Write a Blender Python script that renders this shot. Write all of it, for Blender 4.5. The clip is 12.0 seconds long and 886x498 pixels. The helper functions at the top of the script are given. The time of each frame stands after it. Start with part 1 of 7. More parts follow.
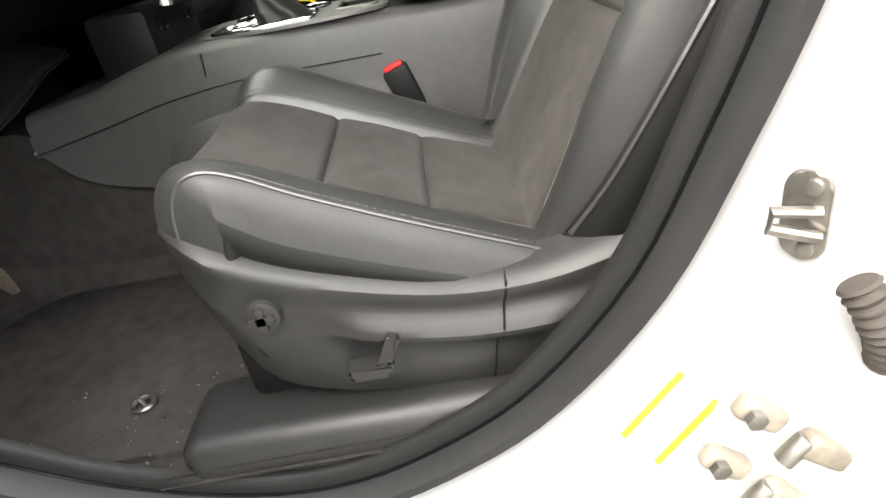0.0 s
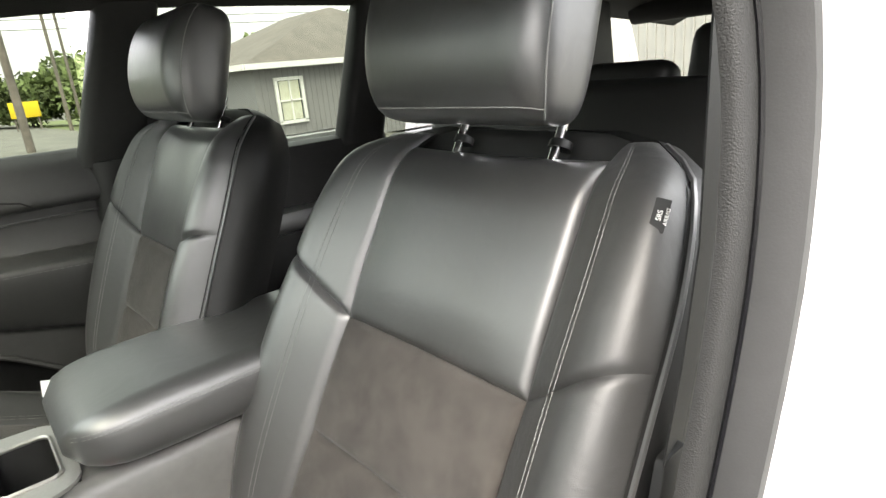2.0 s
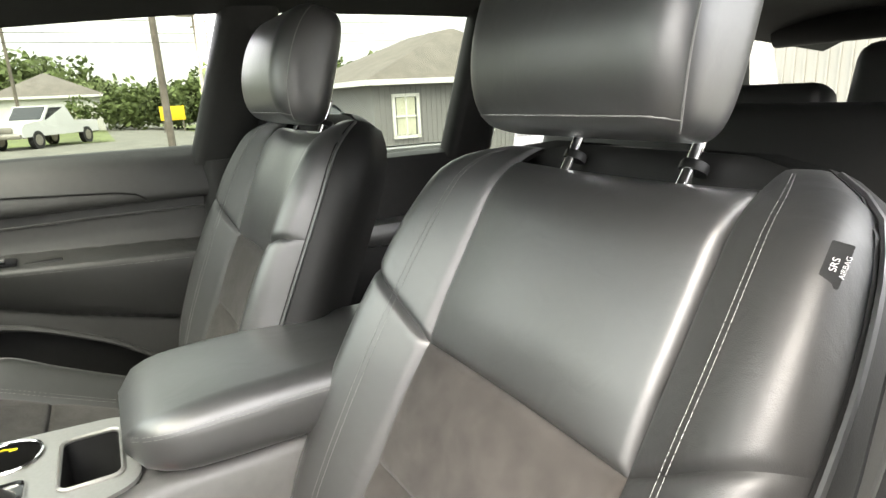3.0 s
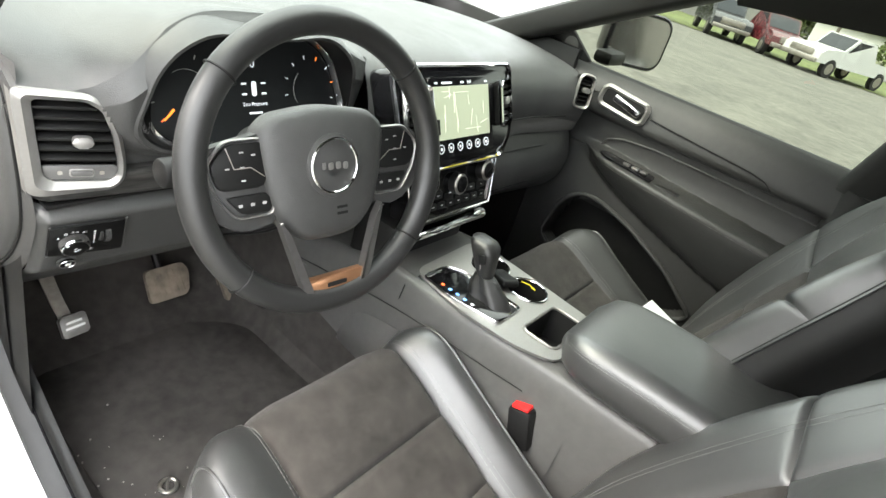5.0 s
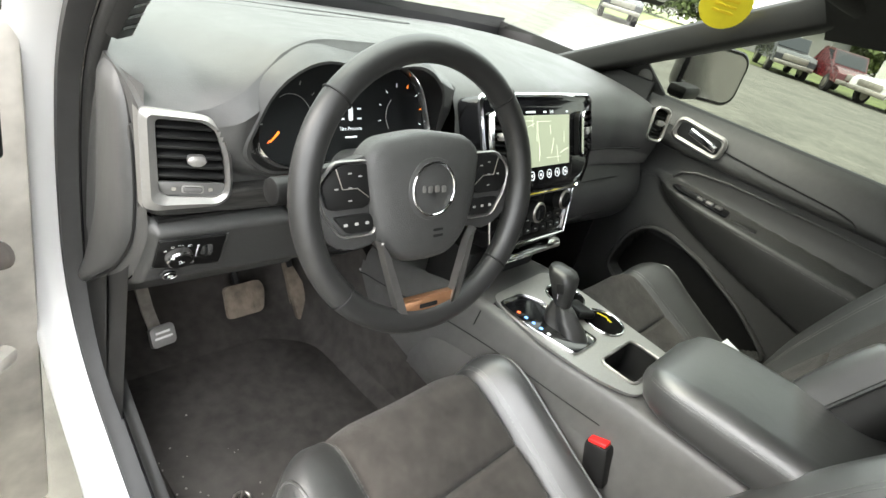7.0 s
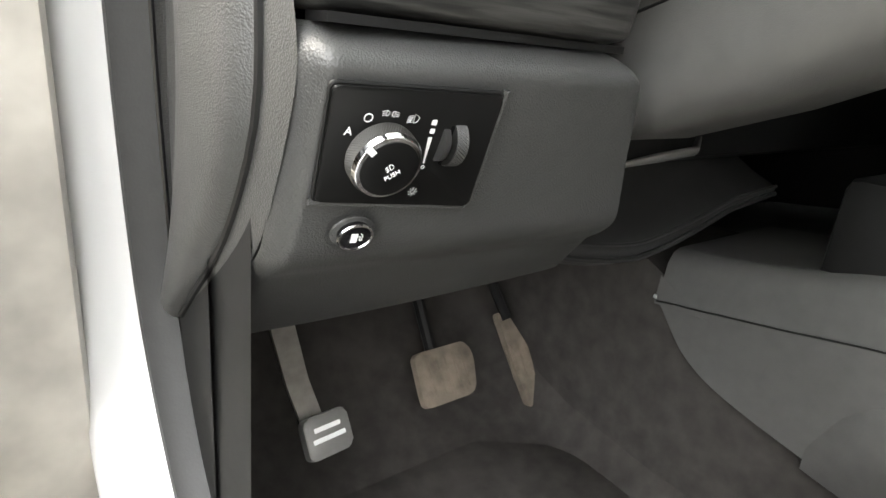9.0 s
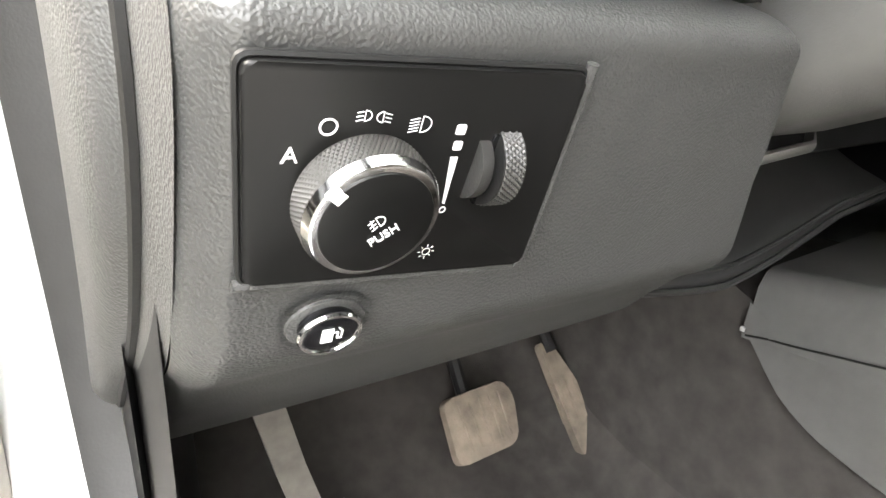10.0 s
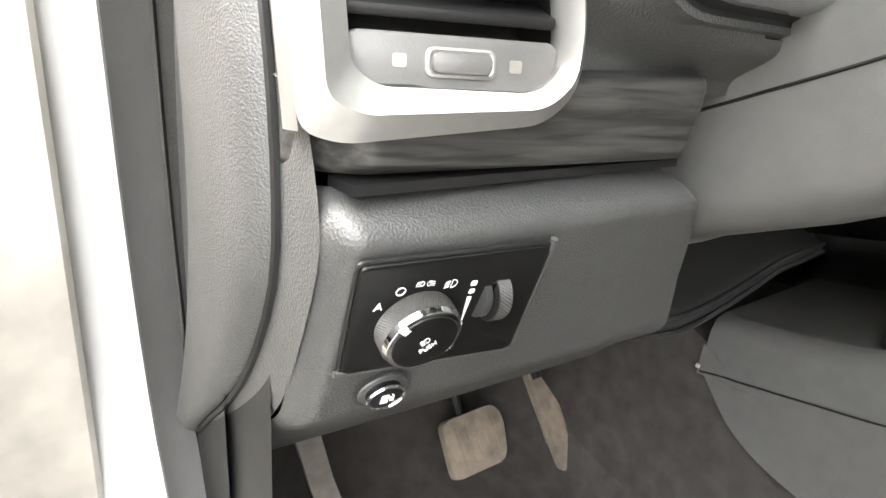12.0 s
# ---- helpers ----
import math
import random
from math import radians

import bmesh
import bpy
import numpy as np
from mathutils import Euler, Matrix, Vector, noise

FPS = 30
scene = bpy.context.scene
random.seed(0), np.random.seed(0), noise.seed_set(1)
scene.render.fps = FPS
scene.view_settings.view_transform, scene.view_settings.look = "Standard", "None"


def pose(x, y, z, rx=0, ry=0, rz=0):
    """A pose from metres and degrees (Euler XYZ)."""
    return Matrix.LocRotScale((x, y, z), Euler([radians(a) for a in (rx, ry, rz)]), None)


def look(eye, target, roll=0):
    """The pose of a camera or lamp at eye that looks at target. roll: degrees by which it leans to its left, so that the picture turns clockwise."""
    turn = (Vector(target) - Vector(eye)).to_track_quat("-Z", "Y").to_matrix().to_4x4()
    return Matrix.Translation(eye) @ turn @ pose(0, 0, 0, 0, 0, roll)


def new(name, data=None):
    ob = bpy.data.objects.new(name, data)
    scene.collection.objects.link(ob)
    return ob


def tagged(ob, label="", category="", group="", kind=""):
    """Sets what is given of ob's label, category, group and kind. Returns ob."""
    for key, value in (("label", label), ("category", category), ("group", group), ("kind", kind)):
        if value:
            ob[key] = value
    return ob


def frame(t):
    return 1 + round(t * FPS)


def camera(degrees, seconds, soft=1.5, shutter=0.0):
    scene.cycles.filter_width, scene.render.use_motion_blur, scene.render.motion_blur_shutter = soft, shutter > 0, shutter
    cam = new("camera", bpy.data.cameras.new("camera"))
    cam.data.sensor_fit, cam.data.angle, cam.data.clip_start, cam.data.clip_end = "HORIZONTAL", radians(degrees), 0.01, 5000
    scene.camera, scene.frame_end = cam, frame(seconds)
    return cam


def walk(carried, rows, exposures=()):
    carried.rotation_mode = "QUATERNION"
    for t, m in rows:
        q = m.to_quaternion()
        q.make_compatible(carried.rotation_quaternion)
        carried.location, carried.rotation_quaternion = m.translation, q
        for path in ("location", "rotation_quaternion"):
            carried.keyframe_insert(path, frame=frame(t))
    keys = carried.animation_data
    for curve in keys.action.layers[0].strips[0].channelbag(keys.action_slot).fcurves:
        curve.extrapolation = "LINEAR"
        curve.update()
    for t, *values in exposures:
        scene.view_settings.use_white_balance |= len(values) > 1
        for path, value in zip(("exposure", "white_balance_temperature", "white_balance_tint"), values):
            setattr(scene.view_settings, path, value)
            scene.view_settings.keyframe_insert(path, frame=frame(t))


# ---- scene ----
# camera and walk
cam = camera(74.0, 12.0)
# seconds, eye, yaw from straight ahead (to the left), pitch up, lean
ROWS = [
    (0, -1.084, 0.161, 0.964, -88.86, -29.44, -10.99),
    (0.5, -0.944, 0.238, 1.071, -111.49, -21.66, -1.65),
    (1, -0.910, 0.180, 1.230, -116.98, -20.40, -4.98),
    (1.5, -0.872, 0.223, 1.282, -125.47, -18.29, -5.36),
    (2, -0.838, 0.222, 1.285, -129.23, -17.40, -5.27),
    (2.5, -0.811, 0.220, 1.275, -128.98, -16.01, -4.77),
    (3, -0.777, 0.169, 1.265, -119.32, -14.78, -2.83),
    (3.5, -0.740, 0.095, 1.251, -103.00, -15.69, 1.54),
    (3.7, -0.737, 0.081, 1.250, -94.11, -17.27, 2.72),
    (5.3, -0.896, -0.000, 1.437, -57.57, -29.72, 19.18),
    (5.5, -0.895, -0.001, 1.436, -56.87, -29.95, 18.94),
    (6, -0.895, -0.001, 1.436, -56.41, -30.78, 19.14),
    (6.5, -0.895, -0.000, 1.436, -55.50, -30.45, 18.74),
    (7, -0.922, 0.044, 1.401, -54.47, -27.47, 17.62),
    (7.4, -0.971, 0.095, 1.313, -50.44, -23.43, 15.10),
    (7.5, -0.981, 0.107, 1.285, -49.19, -22.38, 14.09),
    (7.7, -0.982, 0.138, 1.230, -48.10, -19.79, 12.28),
    (9.5, -0.668, 0.541, 0.970, -36.85, -19.80, 3.76),
    (10, -0.661, 0.562, 0.978, -36.55, -19.55, 2.87),
    (10.5, -0.656, 0.579, 0.981, -36.59, -19.23, 2.84),
    (11, -0.654, 0.583, 0.981, -36.85, -18.57, 2.89),
    (11.5, -0.660, 0.570, 0.985, -37.45, -18.07, 3.18),
    (11.7, -0.677, 0.552, 0.998, -37.27, -18.47, 3.39),
    (12, -0.718, 0.508, 1.045, -37.36, -18.51, 3.99),
]


def aim(x, y, z, yaw, pitch, lean):
    yaw, pitch = radians(yaw), radians(pitch)
    way = Vector((-math.sin(yaw) * math.cos(pitch), math.cos(yaw) * math.cos(pitch), math.sin(pitch)))
    eye = Vector((x, y, z))
    return look(eye, eye + way, lean)


# seconds, stops, white balance
EXPOSURES = [(0.0, 2.8, 7000, 10), (0.5, 3.0, 7000, 10), (1.5, 3.23, 6900, 10), (3.7, 3.72, 7000, 10), (5.3, 3.36, 6750, 8), (7.0, 3.28, 6800, 8), (7.7, 3.2, 7000, 8), (8.9, 3.5, 6900, 8), (9.5, 4.62, 7000, 10), (11.5, 4.6, 7000, 10), (12.0, 4.34, 6900, 10)]
walk(cam, [(r[0], aim(*r[1:])) for r in ROWS], EXPOSURES)

# world, sun
world = bpy.data.worlds.new("overcast_sky")
scene.world = world
world.use_nodes = True
wn = world.node_tree.nodes
wl = world.node_tree.links
sky = wn.new("ShaderNodeTexSky")
sky.sky_type = "NISHITA"
sky.sun_disc = False
sky.sun_elevation, sky.sun_rotation = radians(48), radians(304)
sky.air_density, sky.dust_density, sky.ozone_density = 1.0, 4.0, 1.0
cloud_map = wn.new("ShaderNodeTexNoise")
cloud_map.inputs["Scale"].default_value, cloud_map.inputs["Detail"].default_value = 3.0, 7
geo = wn.new("ShaderNodeTexCoord")
wl.new(geo.outputs["Generated"], cloud_map.inputs["Vector"])
ramp = wn.new("ShaderNodeValToRGB")
ramp.color_ramp.elements[0].position, ramp.color_ramp.elements[0].color = 0.35, (6.0, 6.4, 7.0, 1)
ramp.color_ramp.elements[1].position, ramp.color_ramp.elements[1].color = 0.65, (10.5, 10.6, 10.8, 1)
wl.new(cloud_map.outputs["Fac"], ramp.inputs["Fac"])
mixs = wn.new("ShaderNodeMix")
mixs.data_type = "RGBA"
mixs.inputs["Factor"].default_value = 0.8
wl.new(sky.outputs["Color"], mixs.inputs["A"])
wl.new(ramp.outputs["Color"], mixs.inputs["B"])
height = wn.new("ShaderNodeSeparateXYZ")
wl.new(geo.outputs["Generated"], height.inputs[0])
rise = wn.new("ShaderNodeMapRange")
rise.inputs["From Min"].default_value, rise.inputs["From Max"].default_value = 0.0, 1.0
rise.inputs["To Min"].default_value, rise.inputs["To Max"].default_value = 0.45, 1.45
wl.new(height.outputs["Z"], rise.inputs["Value"])
overcast = wn.new("ShaderNodeVectorMath")
overcast.operation = "SCALE"
wl.new(mixs.outputs["Result"], overcast.inputs[0])
wl.new(rise.outputs[0], overcast.inputs["Scale"])
background = wn["Background"]
wl.new(overcast.outputs[0], background.inputs["Color"])
background.inputs["Strength"].default_value = 0.125
sun = new("sun", bpy.data.lights.new("sun", "SUN"))
sun.data.energy, sun.data.angle, sun.data.color = 0.6, radians(30), (1.0, 0.96, 0.9)
sun.matrix_world = look((-6, 4, 8), (0, 0, 0))


# ---- materials ----
def material(name, color, rough=0.5, metal=0.0, var=0.15, scale=40.0, bump=0.0, bump_scale=400.0, kind="noise", spec=0.5, coat=0.0, sheen=0.0, wear=0.0, crease=0.0):
    """A procedural surface: colour varied at two scales, fine relief."""
    m = bpy.data.materials.new(name)
    m.use_nodes = True
    n, l = m.node_tree.nodes, m.node_tree.links
    b = n["Principled BSDF"]
    co = n.new("ShaderNodeTexCoord")
    big = n.new("ShaderNodeTexNoise")
    big.inputs["Scale"].default_value, big.inputs["Detail"].default_value = scale * 0.12, 4
    small = n.new("ShaderNodeTexNoise")
    small.inputs["Scale"].default_value, small.inputs["Detail"].default_value = scale, 3
    for t in (big, small):
        l.new(co.outputs["Object"], t.inputs["Vector"])
    add = n.new("ShaderNodeMath")
    add.operation = "ADD"
    l.new(big.outputs["Fac"], add.inputs[0])
    l.new(small.outputs["Fac"], add.inputs[1])
    rng = n.new("ShaderNodeMapRange")
    rng.inputs["From Min"].default_value, rng.inputs["From Max"].default_value = 0.7, 1.3
    rng.inputs["To Min"].default_value, rng.inputs["To Max"].default_value = 1 - var, 1 + var
    l.new(add.outputs[0], rng.inputs["Value"])
    vm = n.new("ShaderNodeVectorMath")
    vm.operation = "SCALE"
    vm.inputs[0].default_value = color[:3]
    l.new(rng.outputs[0], vm.inputs["Scale"])
    l.new(vm.outputs[0], b.inputs["Base Color"])
    rr = n.new("ShaderNodeMapRange")
    rr.inputs["From Min"].default_value, rr.inputs["From Max"].default_value = 0.3, 0.7
    rr.inputs["To Min"].default_value, rr.inputs["To Max"].default_value = max(0.02, rough - 0.06 - wear), min(1, rough + 0.06)
    l.new(big.outputs["Fac"], rr.inputs["Value"])
    l.new(rr.outputs[0], b.inputs["Roughness"])
    b.inputs["Metallic"].default_value = metal
    b.inputs["Specular IOR Level"].default_value = spec
    b.inputs["Coat Weight"].default_value = coat
    b.inputs["Coat Roughness"].default_value = rough * 0.9 if rough > 0.3 else 0.03
    b.inputs["Sheen Weight"].default_value = sheen
    if bump:
        bp = n.new("ShaderNodeBump")
        bp.inputs["Strength"].default_value, bp.inputs["Distance"].default_value = bump, 0.0015
        if kind == "voronoi":
            tx = n.new("ShaderNodeTexVoronoi")
            tx.feature = "SMOOTH_F1"
            tx.inputs["Scale"].default_value = bump_scale
            out = tx.outputs["Distance"]
            warp = n.new("ShaderNodeTexNoise")
            warp.inputs["Scale"].default_value = bump_scale * 0.4
            mixv = n.new("ShaderNodeMix")
            mixv.data_type = "VECTOR"
            mixv.inputs["Factor"].default_value = 0.0015
            l.new(co.outputs["Object"], warp.inputs["Vector"])
            l.new(co.outputs["Object"], mixv.inputs[4])
            l.new(warp.outputs["Color"], mixv.inputs[5])
            l.new(mixv.outputs[1], tx.inputs["Vector"])
        elif kind == "weave":
            tx = n.new("ShaderNodeTexMagic")
            tx.inputs["Scale"].default_value = bump_scale
            out = tx.outputs["Fac"]
            l.new(co.outputs["Object"], tx.inputs["Vector"])
        else:
            tx = n.new("ShaderNodeTexNoise")
            tx.inputs["Scale"].default_value, tx.inputs["Detail"].default_value = bump_scale, 4
            out = tx.outputs["Fac"]
            l.new(co.outputs["Object"], tx.inputs["Vector"])
        l.new(out, bp.inputs["Height"])
        l.new(bp.outputs[0], b.inputs["Normal"])
        if crease:
            fold = n.new("ShaderNodeTexNoise")
            fold.inputs["Scale"].default_value, fold.inputs["Detail"].default_value = 26, 2
            fold.inputs["Distortion"].default_value = 1.2
            bp2 = n.new("ShaderNodeBump")
            bp2.inputs["Strength"].default_value, bp2.inputs["Distance"].default_value = crease, 0.006
            l.new(co.outputs["Object"], fold.inputs["Vector"])
            l.new(fold.outputs["Fac"], bp2.inputs["Height"])
            l.new(bp.outputs[0], bp2.inputs["Normal"])
            l.new(bp2.outputs[0], b.inputs["Normal"])
    return m


def glow(name, color, strength):
    m = bpy.data.materials.new(name)
    m.use_nodes = True
    b = m.node_tree.nodes["Principled BSDF"]
    b.inputs["Base Color"].default_value = (*color, 1)
    b.inputs["Emission Color"].default_value = (*color, 1)
    b.inputs["Emission Strength"].default_value = strength
    return m


def pane_glass(name, tint, gloss=0.06):
    m = bpy.data.materials.new(name)
    m.use_nodes = True
    n, l = m.node_tree.nodes, m.node_tree.links
    n.remove(n["Principled BSDF"])
    tr, gl, mx, fr = n.new("ShaderNodeBsdfTransparent"), n.new("ShaderNodeBsdfGlossy"), n.new("ShaderNodeMixShader"), n.new("ShaderNodeLayerWeight")
    pw, sc_ = n.new("ShaderNodeMath"), n.new("ShaderNodeMath")
    pw.operation, sc_.operation = "POWER", "MULTIPLY_ADD"
    pw.inputs[1].default_value = 5.0
    sc_.inputs[1].default_value, sc_.inputs[2].default_value = 0.45, 0.02
    tr.inputs["Color"].default_value = (*tint, 1)
    gl.inputs["Roughness"].default_value = 0.01
    fr.inputs["Blend"].default_value = 0.5
    l.new(fr.outputs["Facing"], pw.inputs[0])
    l.new(pw.outputs[0], sc_.inputs[0])
    l.new(sc_.outputs[0], mx.inputs[0])
    l.new(tr.outputs[0], mx.inputs[1])
    l.new(gl.outputs[0], mx.inputs[2])
    l.new(mx.outputs[0], n["Material Output"].inputs["Surface"])
    return m


LEATHER = material("black_leather", (0.036, 0.036, 0.0357), 0.42, var=0.06, scale=60, bump=0.10, bump_scale=1300, kind="voronoi", coat=0.9, spec=1.0, crease=0.12)
RIMLEATHER = material("wheel_leather", (0.017, 0.017, 0.0168), 0.42, var=0.10, scale=60, bump=0.12, bump_scale=1300, kind="voronoi", spec=0.6)
BOLSTER = material("black_bolster_leather", (0.030, 0.030, 0.0297), 0.50, var=0.08, scale=60, bump=0.14, bump_scale=1300, kind="voronoi", spec=0.75, crease=0.16)
# darker copy of black_leather: the shade on the seat sides is in its colour
SHADELEATHER = material("black_leather_shaded", (0.011, 0.011, 0.0108), 0.5, var=0.08, scale=60, bump=0.12, bump_scale=1300, kind="voronoi", spec=0.4, crease=0.06)
SUEDE = material("dark_suede", (0.044, 0.040, 0.0365), 0.95, var=0.35, scale=30, bump=0.5, bump_scale=1500, spec=0.1, sheen=0.12)
VINYL = material("grained_vinyl", (0.046, 0.046, 0.045), 0.46, var=0.10, scale=80, bump=0.30, bump_scale=1000, kind="voronoi", spec=0.6)
PLASTIC = material("moulded_plastic", (0.085, 0.083, 0.080), 0.36, var=0.1, scale=60, bump=0.15, bump_scale=1200)
DOORVINYL = material("door_trim_vinyl", (0.028, 0.028, 0.0275), 0.45, var=0.10, scale=80, bump=0.3, bump_scale=1200, kind="voronoi", spec=0.5)
SEATPLASTIC = material("satin_black_plastic", (0.026, 0.0255, 0.025), 0.40, var=0.1, scale=60, bump=0.12, bump_scale=1200, spec=0.6)
KNURL = material("knurled_grey", (0.052, 0.050, 0.047), 0.45, 0.3, var=0.08)
MARK = material("grey_print", (0.38, 0.38, 0.37), 0.6, var=0.1)
TRIM = material("pillar_trim_vinyl", (0.014, 0.014, 0.0136), 0.55, var=0.10, scale=80, bump=0.30, bump_scale=900, kind="voronoi", spec=0.36)
SWITCHBLACK = material("switch_plate_black", (0.005, 0.005, 0.005), 0.35, var=0.1, scale=50, spec=0.25)
DARK = material("matt_black_plastic", (0.008, 0.008, 0.008), 0.5, var=0.2, scale=50, bump=0.1, bump_scale=800, spec=0.3)
GLOSSBLACK = material("gloss_black", (0.006, 0.006, 0.007), 0.12, var=0.1, spec=0.5)
CARPET = material("needled_carpet", (0.062, 0.057, 0.053), 0.97, var=0.28, scale=40, bump=1.0, bump_scale=1800, spec=0.1)
CHROME = material("chrome", (0.75, 0.75, 0.76), 0.10, 1.0, var=0.03)
SATIN = material("satin_silver", (0.30, 0.292, 0.28), 0.40, 0.7, var=0.05, scale=200)
SPOKEMETAL = material("dark_satin_metal", (0.17, 0.165, 0.16), 0.36, 0.8, var=0.06, scale=150)
BRONZE = material("satin_dark_metal", (0.36, 0.335, 0.31), 0.36, 1.0, var=0.08)
# satin trim with a warm copper reflection put into the base colour
COPPERGLINT = material("satin_copper_reflection", (0.42, 0.22, 0.12), 0.36, 0.8, var=0.08)


def grained(name, dark, pale, rough):
    """Long streaks along x over a fine pore relief."""
    m = bpy.data.materials.new(name)
    m.use_nodes = True
    n, l = m.node_tree.nodes, m.node_tree.links
    b = n["Principled BSDF"]
    co, mp = n.new("ShaderNodeTexCoord"), n.new("ShaderNodeMapping")
    mp.inputs["Scale"].default_value = (9, 160, 260)
    nz = n.new("ShaderNodeTexNoise")
    nz.inputs["Scale"].default_value, nz.inputs["Detail"].default_value, nz.inputs["Distortion"].default_value = 1.0, 5, 0.6
    rp = n.new("ShaderNodeValToRGB")
    rp.color_ramp.elements[0].position, rp.color_ramp.elements[0].color = 0.38, (*dark, 1)
    rp.color_ramp.elements[1].position, rp.color_ramp.elements[1].color = 0.64, (*pale, 1)
    bp = n.new("ShaderNodeBump")
    bp.inputs["Strength"].default_value, bp.inputs["Distance"].default_value = 0.35, 0.001
    l.new(co.outputs["Object"], mp.inputs["Vector"])
    l.new(mp.outputs[0], nz.inputs["Vector"])
    l.new(nz.outputs["Fac"], rp.inputs["Fac"])
    l.new(rp.outputs["Color"], b.inputs["Base Color"])
    l.new(nz.outputs["Fac"], bp.inputs["Height"])
    l.new(bp.outputs[0], b.inputs["Normal"])
    b.inputs["Roughness"].default_value = rough
    return m


WOOD = grained("dark_wood_trim", (0.012, 0.012, 0.0115), (0.048, 0.047, 0.044), 0.42)
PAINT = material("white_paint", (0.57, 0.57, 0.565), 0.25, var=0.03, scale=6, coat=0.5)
GRIMY = material("grimy_white_paint", (0.50, 0.47, 0.42), 0.4, var=0.35, scale=18, bump=0.1, bump_scale=60)
RUBBER = material("door_seal_rubber", (0.020, 0.020, 0.020), 0.55, var=0.15, scale=50, bump=0.1, bump_scale=600)
HEADLINER = material("headliner_cloth", (0.011, 0.0107, 0.0104), 0.95, var=0.1, bump=0.3, bump_scale=1200)
STITCH = material("grey_stitching", (0.21, 0.21, 0.203), 0.8, var=0.2)
WHITEMARK = material("white_print", (0.75, 0.75, 0.74), 0.6, var=0.02)
DIRTY = material("dusty_pedal_rubber", (0.17, 0.14, 0.11), 0.9, var=0.45, scale=45, bump=0.5, bump_scale=300)
HINGE = material("road_grimed_metal", (0.34, 0.30, 0.245), 0.55, 0.2, var=0.45, scale=40, bump=0.2, bump_scale=120)
DUSTY = material("dusty_rubber", (0.075, 0.064, 0.055), 0.85, var=0.3, scale=40, bump=0.2, bump_scale=300)
STEEL = material("worn_steel", (0.36, 0.34, 0.31), 0.42, 0.9, var=0.25, scale=60)
RED = material("red_button", (0.70, 0.02, 0.02), 0.4, var=0.05)
YELLOW = material("yellow_sticker", (0.75, 0.62, 0.03), 0.5, var=0.05)
PAPER = material("white_paper", (0.78, 0.80, 0.84), 0.8, var=0.04)
ASPHALT = material("weathered_asphalt", (0.14, 0.137, 0.117), 0.95, var=0.35, scale=8, bump=0.8, bump_scale=120)
GRASS = material("grass", (0.12, 0.145, 0.050), 0.95, var=0.5, scale=3, bump=0.5, bump_scale=60)
LEAVES = material("foliage", (0.11, 0.145, 0.050), 0.9, var=0.6, scale=4)
LEAVES_PALE = material("pale_foliage", (0.14, 0.175, 0.070), 0.9, var=0.6, scale=4)
BARK = material("bark", (0.10, 0.08, 0.06), 0.95, var=0.4, scale=6)
POLE = material("utility_pole_wood", (0.16, 0.14, 0.12), 0.9, var=0.3, scale=6)
SIDING = material("grey_house_siding", (0.23, 0.23, 0.232), 0.85, var=0.1, scale=6)
METALSIDE = material("pale_metal_siding", (0.30, 0.29, 0.26), 0.55, var=0.06, scale=3)
ROOF = material("roof_shingles", (0.15, 0.135, 0.12), 0.95, var=0.25, scale=12)
BRICK = material("brick_house", (0.30, 0.20, 0.15), 0.9, var=0.3, scale=8)
TRIMWHITE = material("white_trim", (0.75, 0.75, 0.73), 0.6, var=0.05)
TRUCK_RED = material("maroon_paint", (0.10, 0.012, 0.015), 0.25, coat=0.5, var=0.05)
TRUCK_BLACK = material("black_paint", (0.012, 0.012, 0.014), 0.25, coat=0.5, var=0.05)
TYRE = material("tyre_rubber", (0.02, 0.02, 0.02), 0.9, var=0.2)
CARGLASS = material("dark_car_glass", (0.02, 0.025, 0.03), 0.08, var=0.1)
CURTAIN = material("pale_curtain", (0.55, 0.56, 0.45), 0.9, var=0.15, scale=10)
ORANGE = material("yellow_board", (0.75, 0.55, 0.02), 0.7, var=0.1)
# side glass and windscreen coloured dark to dim the bright outside
PANE = pane_glass("dimmed_pane", (0.235, 0.254, 0.217))
SCREENPANE = pane_glass("windscreen_pane", (0.56, 0.60, 0.55))
TINTED = pane_glass("tinted_pane", (0.50, 0.52, 0.50))
SCREEN = glow("dark_display", (0.004, 0.005, 0.006), 0.0)
MAP = glow("map_display", (0.26, 0.29, 0.21), 0.13)
MAPLINE = glow("map_road_lines", (0.50, 0.53, 0.42), 0.15)
LIT_WHITE = glow("lit_white_marks", (0.75, 0.8, 0.85), 0.075)
LIT_RED = glow("lit_red_marks", (0.9, 0.12, 0.03), 0.26)
LIT_ORANGE = glow("lit_orange_marks", (1.0, 0.22, 0.03), 0.20)
LIT_BLUE = glow("lit_blue_marks", (0.15, 0.35, 0.9), 0.28)


# ---- mesh helpers ----
def thing(name, label, category, loc=(0, 0, 0), group="", kind=""):
    ob = new(name)
    ob.location = loc
    ob.empty_display_size = 0.05
    return tagged(ob, label, category, group, kind)


